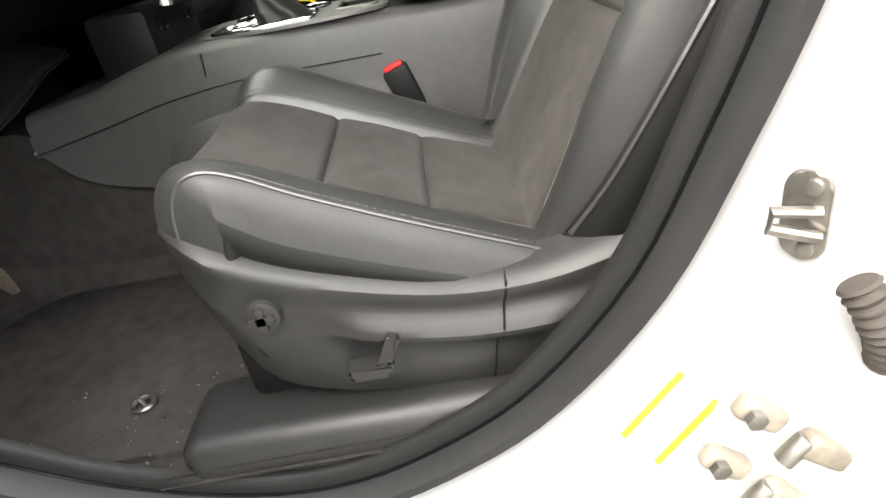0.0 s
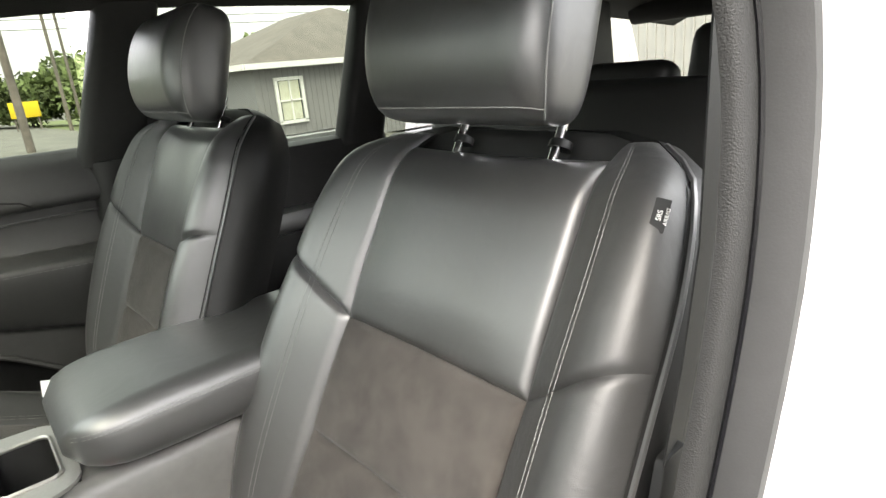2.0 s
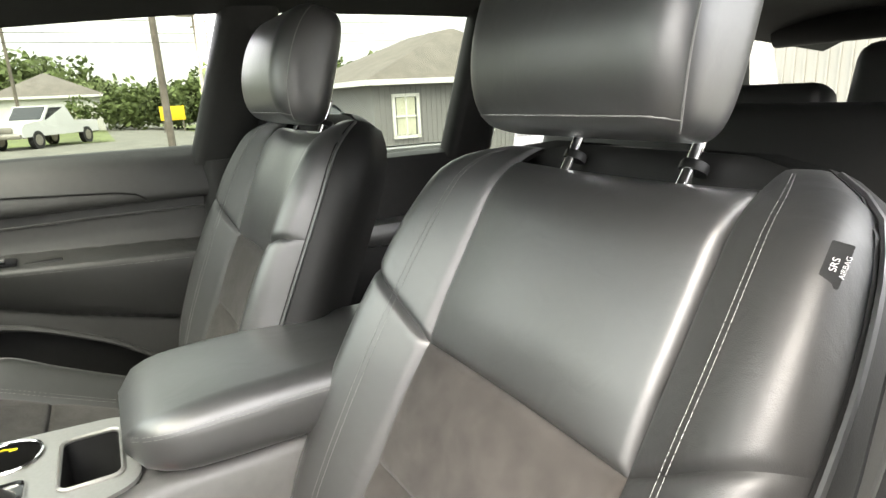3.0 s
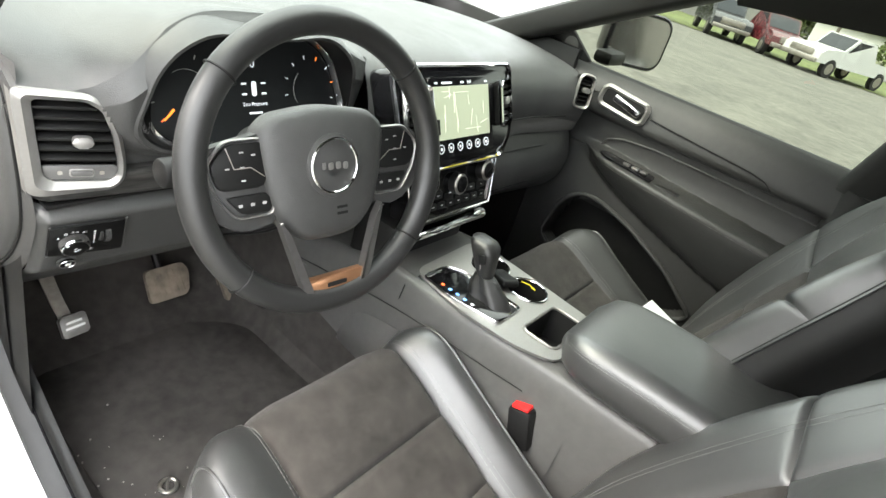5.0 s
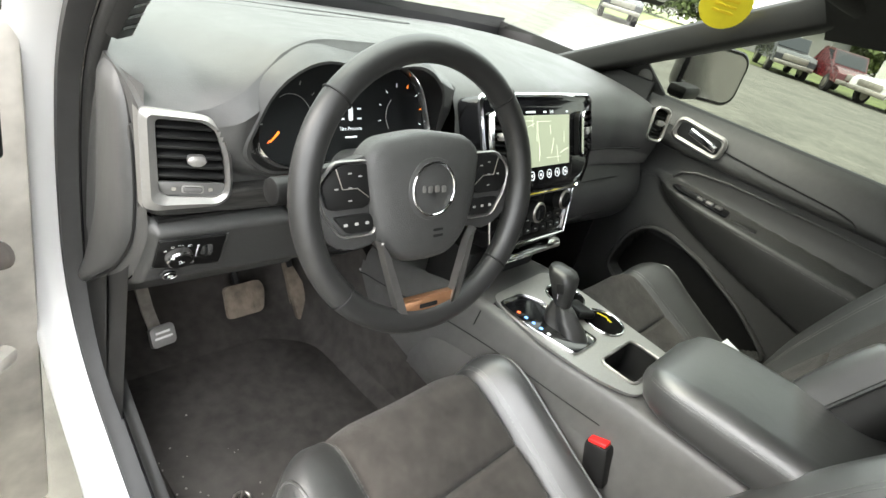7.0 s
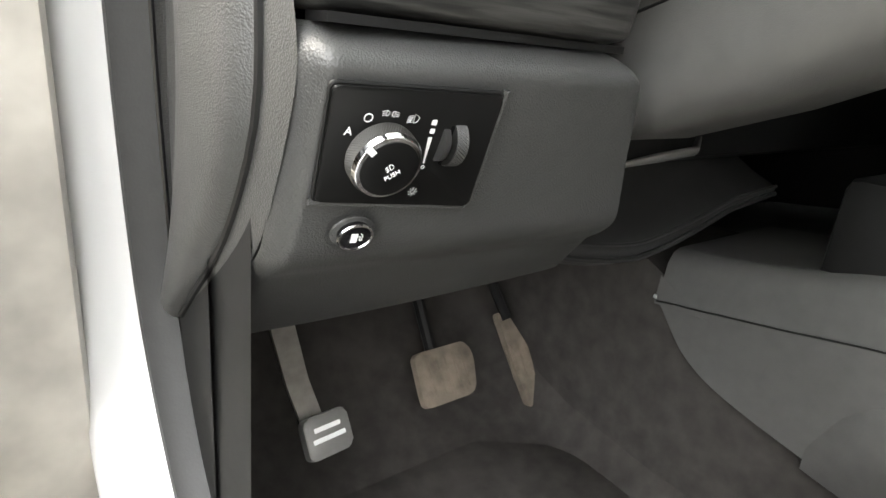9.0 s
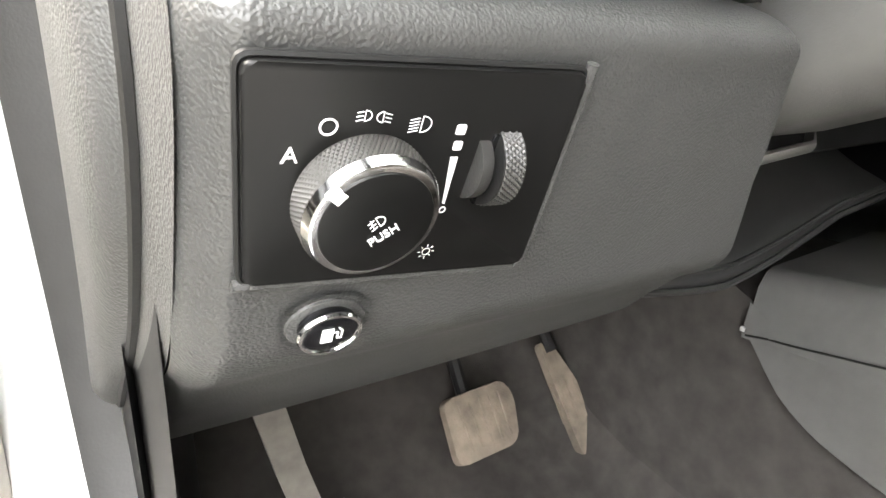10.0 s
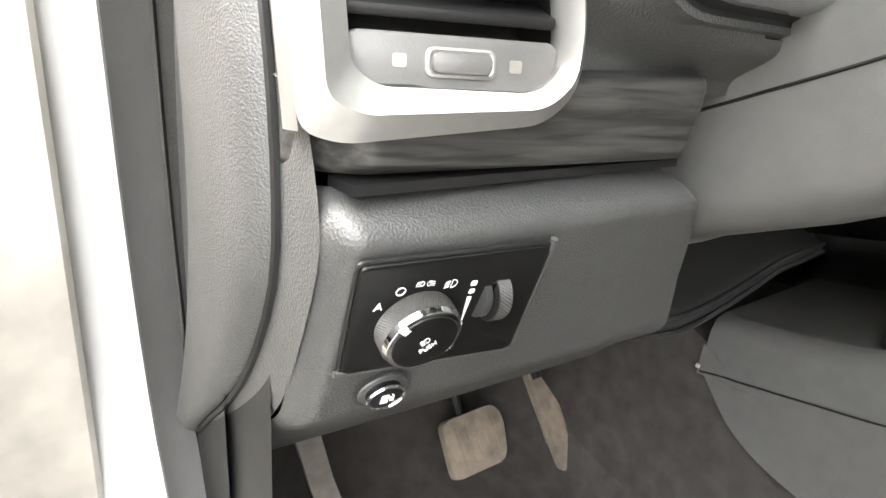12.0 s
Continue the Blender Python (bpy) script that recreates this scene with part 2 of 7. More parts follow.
def part(name, bm, mat, parent=None, label="", smooth=True):
    me = bpy.data.meshes.new(name)
    bmesh.ops.recalc_face_normals(bm, faces=bm.faces)
    if smooth:
        for f in bm.faces:
            f.smooth = True
        for e in bm.edges:
            e.smooth = len(e.link_faces) != 2 or e.calc_face_angle(0) < radians(38)
    bm.to_mesh(me)
    bm.free()
    me.materials.append(mat)
    ob = new(name, me)
    # side and rear panes cast no shadow, so daylight enters past their tint
    if mat in (PANE, TINTED):
        ob.visible_shadow = False
    if "stitching" in name:
        tagged(ob, label, "", "", "stuff")
        label = ""
    if parent:
        ob.parent = parent
        if parent.type == "EMPTY":
            ob.matrix_parent_inverse = Matrix.Translation(-Vector(parent.location))
    if label:
        ob["label"] = label
    return ob


def solo(name, bm, mat, label, category, group="", kind="", smooth=True):
    """A thing of one single mesh."""
    return tagged(part(name, bm, mat, None, "", smooth), label, category, group, kind)


def blend(xs, ys, t):
    """A smooth curve through (xs, ys)."""
    if t <= xs[0]:
        return ys[0]
    if t >= xs[-1]:
        return ys[-1]
    i = max(k for k in range(len(xs) - 1) if xs[k] <= t)
    h = xs[i + 1] - xs[i]
    u = (t - xs[i]) / h

    def slope(k):
        if k == 0:
            return (ys[1] - ys[0]) / (xs[1] - xs[0])
        if k == len(xs) - 1:
            return (ys[k] - ys[k - 1]) / (xs[k] - xs[k - 1])
        return (ys[k + 1] - ys[k - 1]) / (xs[k + 1] - xs[k - 1])

    a, b = slope(i) * h, slope(i + 1) * h
    return ys[i] * (2 * u**3 - 3 * u**2 + 1) + a * (u**3 - 2 * u**2 + u) + ys[i + 1] * (3 * u**2 - 2 * u**3) + b * (u**3 - u**2)


def grid(fn, us, vs, close_u=False):
    bm = bmesh.new()
    vv = [[bm.verts.new(fn(u, v)) for v in vs] for u in us]
    n = len(us)
    for i in range(n if close_u else n - 1):
        for j in range(len(vs) - 1):
            a, b = vv[i], vv[(i + 1) % n]
            bm.faces.new((a[j], b[j], b[j + 1], a[j + 1]))
    return bm


def loft(rings, caps=True):
    bm = bmesh.new()
    vv = [[bm.verts.new(p) for p in r] for r in rings]
    n = len(rings[0])
    for a, b in zip(vv, vv[1:]):
        for j in range(n):
            bm.faces.new((a[j], a[(j + 1) % n], b[(j + 1) % n], b[j]))
    if caps:
        bm.faces.new(vv[0][::-1])
        bm.faces.new(vv[-1])
    return bm


def span(a, b, n):
    return [a + (b - a) * i / n for i in range(n + 1)]


def edged(a, b, n):
    """Steps from a to b, finer at both ends, where a seam dips."""
    fine = [0.0, 0.0025, 0.006, 0.011]
    s = 1 if b > a else -1
    inner = span(a + s * 0.018, b - s * 0.018, n)
    return [a + s * d for d in fine] + inner + [b - s * d for d in fine[::-1]]


def tube(pts, r, n=8, closed=False, flat=1.0):
    """A round bar along points. flat squeezes it towards its first normal."""
    pts = [Vector(p) for p in pts]
    rings = []
    up = None
    m = len(pts)
    for i, p in enumerate(pts):
        if closed:
            d = (pts[(i + 1) % m] - pts[i - 1]).normalized()
        else:
            d = (pts[min(i + 1, m - 1)] - pts[max(i - 1, 0)]).normalized()
        if up is None:
            up = d.orthogonal().normalized()
        up = (up - d * up.dot(d)).normalized()
        side = d.cross(up)
        rr = r[i] if isinstance(r, (list, tuple)) else r
        rings.append([p + up * (math.cos(2 * math.pi * k / n) * rr * flat) + side * (math.sin(2 * math.pi * k / n) * rr) for k in range(n)])
    if closed:
        bm = bmesh.new()
        vv = [[bm.verts.new(p) for p in ring] for ring in rings]
        for i in range(m):
            a, b = vv[i], vv[(i + 1) % m]
            for k in range(n):
                bm.faces.new((a[k], a[(k + 1) % n], b[(k + 1) % n], b[k]))
        return bm
    return loft(rings)


def box(size, m=None, bev=0.0, seg=2):
    bm = bmesh.new()
    bmesh.ops.create_cube(bm, size=1)
    bmesh.ops.scale(bm, vec=size, verts=bm.verts)
    if bev:
        bmesh.ops.bevel(bm, geom=list(bm.edges), offset=bev, segments=seg, profile=0.5, affect="EDGES")
    if m is not None:
        bm.transform(m)
    return bm


def at_box(x, y, z, sx, sy, sz, bev=0.0, seg=2):
    return box((sx, sy, sz), Matrix.Translation((x, y, z)), bev, seg)


def prism(poly, depth, m=None, bev=0.0, seg=2):
    """A flat outline in local x, y, raised from z = 0 to depth, its upper rim bevelled."""
    bm = bmesh.new()
    lo = [bm.verts.new((x, y, 0)) for x, y in poly]
    hi = [bm.verts.new((x, y, depth)) for x, y in poly]
    top = bm.faces.new(hi)
    bm.faces.new(lo[::-1])
    for i in range(len(poly)):
        j = (i + 1) % len(poly)
        bm.faces.new((lo[i], lo[j], hi[j], hi[i]))
    if bev:
        bmesh.ops.bevel(bm, geom=list(top.edges), offset=bev, segments=seg, profile=0.5, affect="EDGES")
    if m is not None:
        bm.transform(m)
    return bm


def rrect(w, h, r, n=5):
    out = []
    for cx, cy, a0 in ((w / 2 - r, h / 2 - r, 0), (-w / 2 + r, h / 2 - r, 90), (-w / 2 + r, -h / 2 + r, 180), (w / 2 - r, -h / 2 + r, 270)):
        for k in range(n + 1):
            a = radians(a0 + 90 * k / n)
            out.append((cx + r * math.cos(a), cy + r * math.sin(a)))
    return out


def soften(poly, r, n=4):
    """Rounds the corners of an outline."""
    out = []
    m = len(poly)
    for i in range(m):
        p, a, b = Vector(poly[i]), Vector(poly[i - 1]), Vector(poly[(i + 1) % m])
        u, v = (a - p), (b - p)
        d = min(r, u.length * 0.45, v.length * 0.45)
        s, e = p + u.normalized() * d, p + v.normalized() * d
        for k in range(n + 1):
            t = k / n
            q = s * (1 - t) ** 2 + p * (2 * t * (1 - t)) + e * t**2
            out.append((q.x, q.y))
    return out


def frame_ring(outer, inner, depth, m=None, lip=0.0):
    """A flat frame between two outlines with as many points each."""
    bm = bmesh.new()
    n = len(outer)

    def ringv(poly, z):
        return [bm.verts.new((x, y, z)) for x, y in poly]

    mid = [((a[0] + b[0]) / 2, (a[1] + b[1]) / 2) for a, b in zip(outer, inner)]
    loops = [ringv(outer, 0), ringv(outer, depth * 0.7), ringv(mid, depth + lip), ringv(inner, depth * 0.7), ringv(inner, -depth * 0.5)]
    for a, b in zip(loops, loops[1:] + loops[:1]):
        for i in range(n):
            j = (i + 1) % n
            bm.faces.new((a[i], a[j], b[j], b[i]))
    if m is not None:
        bm.transform(m)
    return bm


def cyl(r, h, n=24, m=None, bev=0.0, r2=None):
    r2 = r if r2 is None else r2
    zs = [(r, 0), (r2, h - bev), (r2 - bev * 0.3, h - bev * 0.3), (r2 - bev, h)] if bev else [(r, 0), (r2, h)]
    bm = loft([[Vector((q * math.cos(2 * math.pi * k / n), q * math.sin(2 * math.pi * k / n), z)) for k in range(n)] for q, z in zs])
    if m is not None:
        bm.transform(m)
    return bm


def merge(dst, src):
    me = bpy.data.meshes.new("join")
    src.to_mesh(me)
    src.free()
    dst.from_mesh(me)
    bpy.data.meshes.remove(me)
    return dst


def union(*bms):
    out = bms[0]
    for b in bms[1:]:
        merge(out, b)
    return out


def axes(origin, x, y, z):
    return Matrix(((x[0], y[0], z[0], origin[0]), (x[1], y[1], z[1], origin[1]), (x[2], y[2], z[2], origin[2]), (0, 0, 0, 1)))


def stitches(pts, length=0.0040, gap=0.0014, r=0.00034):
    """A row of short threads along points."""
    pts = [Vector(p) for p in pts]
    bm = bmesh.new()
    left, on = 0.0, True
    for a, b in zip(pts, pts[1:]):
        d = b - a
        total = d.length
        if total < 1e-6:
            continue
        d.normalize()
        side = d.cross((0.3, 0.8, 0.5)).normalized()
        up = side.cross(d)
        s = 0.0
        while s + length < total:
            p, q = a + d * s, a + d * (s + length)
            ring = [[c + side * (r * i) + up * (r * j) for i, j in ((1, 0), (0, 1), (-1, 0), (0, -1))] for c in (p, q)]
            va, vb = ([bm.verts.new(c) for c in k] for k in ring)
            for k in range(4):
                bm.faces.new((va[k], va[(k + 1) % 4], vb[(k + 1) % 4], vb[k]))
            s += length + gap
    return bm


def words(text, size, m, mat, parent, name="lettering"):
    cu = bpy.data.curves.new("type", "FONT")
    cu.body, cu.size, cu.align_x, cu.align_y, cu.extrude = text, size, "CENTER", "CENTER", 0.0002
    tmp = bpy.data.objects.new("type", cu)
    me = tmp.to_mesh()
    bm = bmesh.new()
    bm.from_mesh(me)
    tmp.to_mesh_clear()
    bpy.data.objects.remove(tmp)
    bm.transform(m)
    return part(name, bm, mat, parent, smooth=False)


def strip_path(pts, w, t, up):
    """A flat band along points."""
    pts = [Vector(p) for p in pts]
    rings = []
    for i, p in enumerate(pts):
        d = (pts[min(i + 1, len(pts) - 1)] - pts[max(i - 1, 0)]).normalized()
        s = d.cross(Vector(up)).normalized()
        k = s.cross(d)
        rings.append([p + s * w / 2 + k * t / 2, p - s * w / 2 + k * t / 2, p - s * w / 2 - k * t / 2, p + s * w / 2 - k * t / 2])
    return loft(rings)


# ---- ground and distance ----
def ground_z(x, y):
    fall = -0.008 * max(0.0, x - 2)
    back = max(0.0, -y - 3)
    return fall - min(1.3, 0.1 * back) * min(1.0, max(0.0, x - 1) / 6)


us = [-400, -150, -60, -30, -15, -8, -4, -2, 0, 2, 4, 7, 10, 14, 18, 22, 26, 30, 34, 38, 42, 50, 70, 120, 300, 900]
vs = [-400, -120, -60, -40, -30, -24, -20, -16, -13, -10, -8, -6, -4, -2, 0, 3, 8, 16, 30, 60, 120, 400]
solo("ground", grid(lambda u, v: Vector((u, v, ground_z(u, v))), us, vs), ASPHALT, "weathered grey asphalt of the car park", "ground", kind="structure")
solo("lawn", grid(lambda u, v: Vector((u, v, ground_z(u, v) + 0.03)), [33, 36, 40, 50, 70, 120], span(-60, 90, 20)), GRASS, "strip of green grass across the road", "grass", kind="structure")


# ---- car shell ----
floor = solo("floor", grid(lambda u, v: Vector((u, v, blend([-2.4, 0.7, 0.95, 1.15, 1.25], [0.47, 0.48, 0.50, 0.66, 0.85], v) + 0.16 * math.exp(-(u / 0.13) ** 4))), span(-0.635, 0.74, 36), span(-2.4, 1.25, 60)), CARPET, "dark grey needled carpet of the car floor", "carpet", kind="structure")
ceiling = solo("ceiling", grid(lambda u, v: Vector((u, v, blend([-2.6, -1.5, -0.2, 0.45], [1.44, 1.53, 1.55, 1.50], v) - 0.10 * (abs(u) / 0.68) ** 4)), span(-0.66, 0.66, 16), span(-2.5, 0.36, 30)), HEADLINER, "dark cloth headliner under the car roof", "headliner", kind="structure")
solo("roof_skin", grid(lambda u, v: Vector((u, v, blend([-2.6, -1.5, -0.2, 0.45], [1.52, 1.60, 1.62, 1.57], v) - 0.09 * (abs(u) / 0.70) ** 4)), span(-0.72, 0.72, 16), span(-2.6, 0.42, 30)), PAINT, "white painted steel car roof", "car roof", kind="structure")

# passenger side pillars and roof rail
right = thing("pillar_trims", "dark trim over the roof rail and window pillars", "pillar trim", (0.7, 0.2, 1.2), kind="structure")


def bar_loft(p, q, w, d, name, mat, parent, label="", n=10, bow=(0, 0, 0)):
    """A pillar of rounded section from p to q; w along the car, d across it."""
    p, q, bow = Vector(p), Vector(q), Vector(bow)
    rings = []
    for i in range(n + 1):
        t = i / n
        c = p.lerp(q, t) + bow * math.sin(math.pi * t)
        ww = w[0] + (w[1] - w[0]) * t
        rings.append([c + Vector((y, x, 0)) for x, y in rrect(ww, d, min(ww, d) * 0.4, 4)])
    return part(name, loft(rings), mat, parent, label)


bar_loft((0.70, 0.94, 1.17), (0.61, 0.25, 1.535), (0.15, 0.17), 0.085, "front_pillar_trim", TRIM, right)
bar_loft((0.74, -0.10, 0.50), (0.74, -0.10, 1.14), (0.17, 0.15), 0.10, "centre_pillar_lower_trim", TRIM, right)
bar_loft((0.74, -0.085, 1.13), (0.655, -0.185, 1.53), (0.16, 0.13), 0.07, "centre_pillar_upper_trim", TRIM, right)
bar_loft((0.74, -0.77, 1.08), (0.63, -0.83, 1.53), (0.16, 0.14), 0.08, "rear_door_pillar_trim", DARK, right)
bar_loft((0.72, -1.85, 0.95), (0.62, -1.70, 1.50), (0.5, 0.36), 0.10, "rear_pillar_trim", DARK, right)
bar_loft((-0.72, -1.85, 0.95), (-0.62, -1.70, 1.50), (0.5, 0.36), 0.10, "rear_pillar_trim", DARK, right)
bar_loft((-0.74, -0.86, 1.08), (-0.63, -0.93, 1.53), (0.16, 0.12), 0.08, "rear_door_pillar_trim", DARK, right)
bar_loft((-0.70, 1.06, 1.17), (-0.63, 0.30, 1.515), (0.12, 0.09), 0.07, "front_pillar_trim", TRIM, right)
for s in (1, -1):
    part("roof_rail_trim", tube([(s * 0.66, 0.40, 1.49), (s * 0.655, 0.0, 1.52), (s * 0.65, -0.8, 1.52), (s * 0.64, -1.7, 1.47)], 0.05, 10), HEADLINER, right)
part("windscreen_header", tube([(-0.62, 0.30, 1.50), (0, 0.38, 1.53), (0.62, 0.30, 1.50)], 0.035, 10), HEADLINER, right)
part("tailgate_header", tube([(-0.62, -2.1, 1.42), (0, -2.18, 1.43), (0.62, -2.1, 1.42)], 0.05, 10), HEADLINER, right)
# rear wall and rear side panels
tailgate = thing("tailgate", "closed tailgate with a wide rear window", "tailgate", (0, -2.3, 0.5), kind="structure")
part("lower_panel", at_box(0, -2.33, 0.74, 1.40, 0.10, 0.56, 0.03), DARK, tailgate)
part("rear_pane", grid(lambda u, v: Vector((u, -2.30 + (v - 1.0) * 0.4, v)), [-0.66, 0.66], [1.0, 1.46]), TINTED, tailgate)
for s in (1, -1):
    side = thing("rear_door", "closed rear door with dark trim and a side window" if s > 0 else "rear door of the driver side, swung open", "car door", (s * 0.75, -0.5, 0.5))
    if s > 0:
        part("trim_panel", at_box(0.755, -0.50, 0.80, 0.09, 0.74, 0.62, 0.03), DARK, side)
        part("armrest", at_box(0.70, -0.48, 0.90, 0.08, 0.5, 0.07, 0.025), LEATHER, side)
        part("window_pane", grid(lambda u, v: Vector((0.765 - (v - 1.1) * 0.28, u, v)), [-0.16, -0.975], [1.06, 1.52]), PANE, side)
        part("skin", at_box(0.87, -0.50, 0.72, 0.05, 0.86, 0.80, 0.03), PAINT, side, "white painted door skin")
    else:
        m = Matrix.Translation((-0.86, -0.20, 0)) @ Matrix.Rotation(radians(-68), 4, "Z")
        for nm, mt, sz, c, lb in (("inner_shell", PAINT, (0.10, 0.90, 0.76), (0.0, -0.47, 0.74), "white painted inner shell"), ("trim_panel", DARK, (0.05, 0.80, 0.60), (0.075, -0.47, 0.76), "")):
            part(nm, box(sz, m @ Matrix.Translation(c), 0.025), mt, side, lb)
# cargo sides
for s in (1, -1):
    solo("wall_cargo", at_box(s * 0.76, -1.6, 0.75, 0.10, 1.4, 0.66, 0.03), DARK, "dark cargo side wall behind the rear door", "side wall", kind="structure")
    solo("cargo_window", grid(lambda u, v: Vector((s * (0.76 - (v - 1.1) * 0.28), u, v)), [-1.5, -0.98], [1.12, 1.46]), TINTED, "tinted rear quarter pane", "window", kind="structure")

# windscreen
solo("windscreen", grid(lambda u, v: Vector((u * (0.74 - 0.12 * v), 1.24 - 0.80 * v - 0.12 * u * u, 1.195 + 0.345 * v)), span(1, -1, 10), span(0, 1, 4)), SCREENPANE, "laminated windscreen, its glass tinted to dim the daylight", "windscreen", kind="structure")

st = thing("windscreen_tag", "round yellow tag hanging inside the windscreen", "tag", (0.53, 0.55, 1.425))
sn_ = Vector((-0.75, -0.50, -0.43)).normalized()
su_ = (Vector((0, 0, 1)) - sn_ * sn_.z).normalized()
sm = axes((0.530, 0.550, 1.425), su_.cross(sn_), su_, sn_)
part("disc", cyl(0.055, 0.002, 28, sm), YELLOW, st, "yellow printed disc")
part("bars", union(*[prism(rrect(0.05, 0.006, 0.002), 0.0006, sm @ Matrix.Translation((0, k * 0.014, 0.003))) for k in (-1, 0, 1)]), ORANGE, st)
part("thread", tube([sm @ Vector((0, 0.050, 0.001)), (0.535, 0.575, 1.476)], 0.001, 5), DARK, st)
# interior mirror on the windscreen
rm = thing("rearview_mirror", "black interior mirror on a stalk at the windscreen", "mirror", (0.0, 0.47, 1.42))
mr = axes((-0.01, 0.475, 1.425), Vector((0.985, 0.17, 0)), Vector((0.02, -0.12, 0.99)).normalized(), Vector((-0.17, -0.98, -0.12)).normalized())
part("housing", loft([[mr @ Vector((x, y, z)) for x, y in rrect(0.24 * f, 0.074 * f, 0.030 * f, 6)] for f, z in ((0.97, 0.004), (1.0, 0.0), (1.0, -0.012), (0.9, -0.026), (0.5, -0.036))]), DARK, rm, "black mirror housing")
part("mirror_glass", prism(rrect(0.222, 0.058, 0.022), 0.002, mr @ Matrix.Translation((0, 0, 0.0045))), CHROME, rm, "mirror glass")
part("stalk", tube([(-0.006, 0.500, 1.428), (0, 0.56, 1.440), (0, 0.630, 1.452)], 0.012, 10), DARK, rm)
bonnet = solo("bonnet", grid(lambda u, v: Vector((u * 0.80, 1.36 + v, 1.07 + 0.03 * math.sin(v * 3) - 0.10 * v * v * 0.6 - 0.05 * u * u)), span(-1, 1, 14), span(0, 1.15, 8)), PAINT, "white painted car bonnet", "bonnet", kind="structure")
part("cowl_panel", grid(lambda u, v: Vector((u, 1.27 + v * 0.12, 1.08 + 0.02 * math.sin(v * 3))), span(-0.72, 0.72, 8), span(0, 1, 4)), DARK, bonnet)

# ---- driver door opening: seal, trim and white body ----
# outline of the opening in y, z with the inward shift in x: sill, rear pillar, roof, front pillar
APERTURE = [(0.66, 0.585, -0.635), (0.55, 0.510, -0.632), (0.42, 0.470, -0.638), (0.31, 0.468, -0.642), (0.20, 0.510, -0.648), (0.115, 0.570, -0.655), (0.03, 0.680, -0.668), (-0.02, 0.80, -0.680),
            (-0.055, 0.90, -0.688), (-0.098, 1.04, -0.692), (-0.126, 1.17, -0.692), (-0.128, 1.29, -0.685), (-0.09, 1.41, -0.668), (0.005, 1.485, -0.655), (0.15, 1.515, -0.65), (0.30, 1.49, -0.655),
            (0.42, 1.43, -0.68), (0.58, 1.34, -0.68), (0.73, 1.245, -0.662), (0.835, 1.14, -0.646), (0.872, 1.03, -0.640), (0.880, 0.90, -0.637), (0.868, 0.78, -0.634), (0.800, 0.67, -0.632)]


def ring_points(out, dx, n=4):
    """The opening's outline pushed outward by out and sideways by dx, smoothed."""
    m = len(APERTURE)
    pts = []
    cy, cz = 0.27, 0.98
    for i in range(m):
        for k in range(n):
            t = k / n
            p = [Vector((APERTURE[(i + o) % m][2], APERTURE[(i + o) % m][0], APERTURE[(i + o) % m][1])) for o in (-1, 0, 1, 2)]
            q = 0.5 * ((2 * p[1]) + (p[2] - p[0]) * t + (2 * p[0] - 5 * p[1] + 4 * p[2] - p[3]) * t * t + (3 * p[1] - p[0] - 3 * p[2] + p[3]) * t**3)
            pts.append(q)
    res = []
    for i, q in enumerate(pts):
        d = pts[(i + 1) % len(pts)] - pts[i - 1]
        nrm = Vector((0, d.z, -d.y)).normalized()
        if nrm.dot(Vector((0, q.y - cy, q.z - cz))) < 0:
            nrm = -nrm
        slim = blend([-0.2, 0.25, 0.55, 0.9], [1.0, 1.0, 0.36, 0.26], q.y) if out > 0.05 else 1.0
        far = 0.05 + (out - 0.05) * slim if out > 0.05 else out
        res.append(q + nrm * far + Vector((dx * (0.25 + 0.75 * slim), 0, 0)))
    return res


def ring_band(profile):
    rings = [ring_points(o, dx) for o, dx in profile]
    bm = bmesh.new()
    vv = [[bm.verts.new(p) for p in r] for r in rings]
    n = len(rings[0])
    for a, b in zip(vv, vv[1:]):
        for i in range(n):
            j = (i + 1) % n
            bm.faces.new((a[i], a[j], b[j], b[i]))
    return bm


body = thing("body_side", "white painted body side around the open driver door", "car body", (-0.75, 0.2, 0.4), kind="structure")
part("trim", ring_band([(0.000, 0.014), (0.001, 0.008), (0.004, 0.004), (0.012, 0.001), (0.020, 0.0), (0.026, 0.010)]), TRIM, body, "dark grained plastic pillar and sill trim")
part("seal", ring_band([(0.020, 0.006), (0.022, -0.014), (0.030, -0.026), (0.041, -0.026), (0.048, -0.012), (0.048, 0.012)]), RUBBER, body, "black rubber door seal")
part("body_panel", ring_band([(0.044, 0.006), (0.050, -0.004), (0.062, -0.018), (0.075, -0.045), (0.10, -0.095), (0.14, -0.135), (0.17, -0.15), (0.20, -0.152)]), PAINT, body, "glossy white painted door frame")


# inner trim of the driver side front pillar, with its air slots
def pillar_rows(profile, lo, hi):
    rings = [ring_points(o, dx, 4)[lo:hi] for o, dx in profile]
    bm = bmesh.new()
    vv = [[bm.verts.new(p) for p in r] for r in rings]
    for a, b in zip(vv, vv[1:]):
        for i in range(len(a) - 1):
            bm.faces.new((a[i], a[i + 1], b[i + 1], b[i]))
    return bm


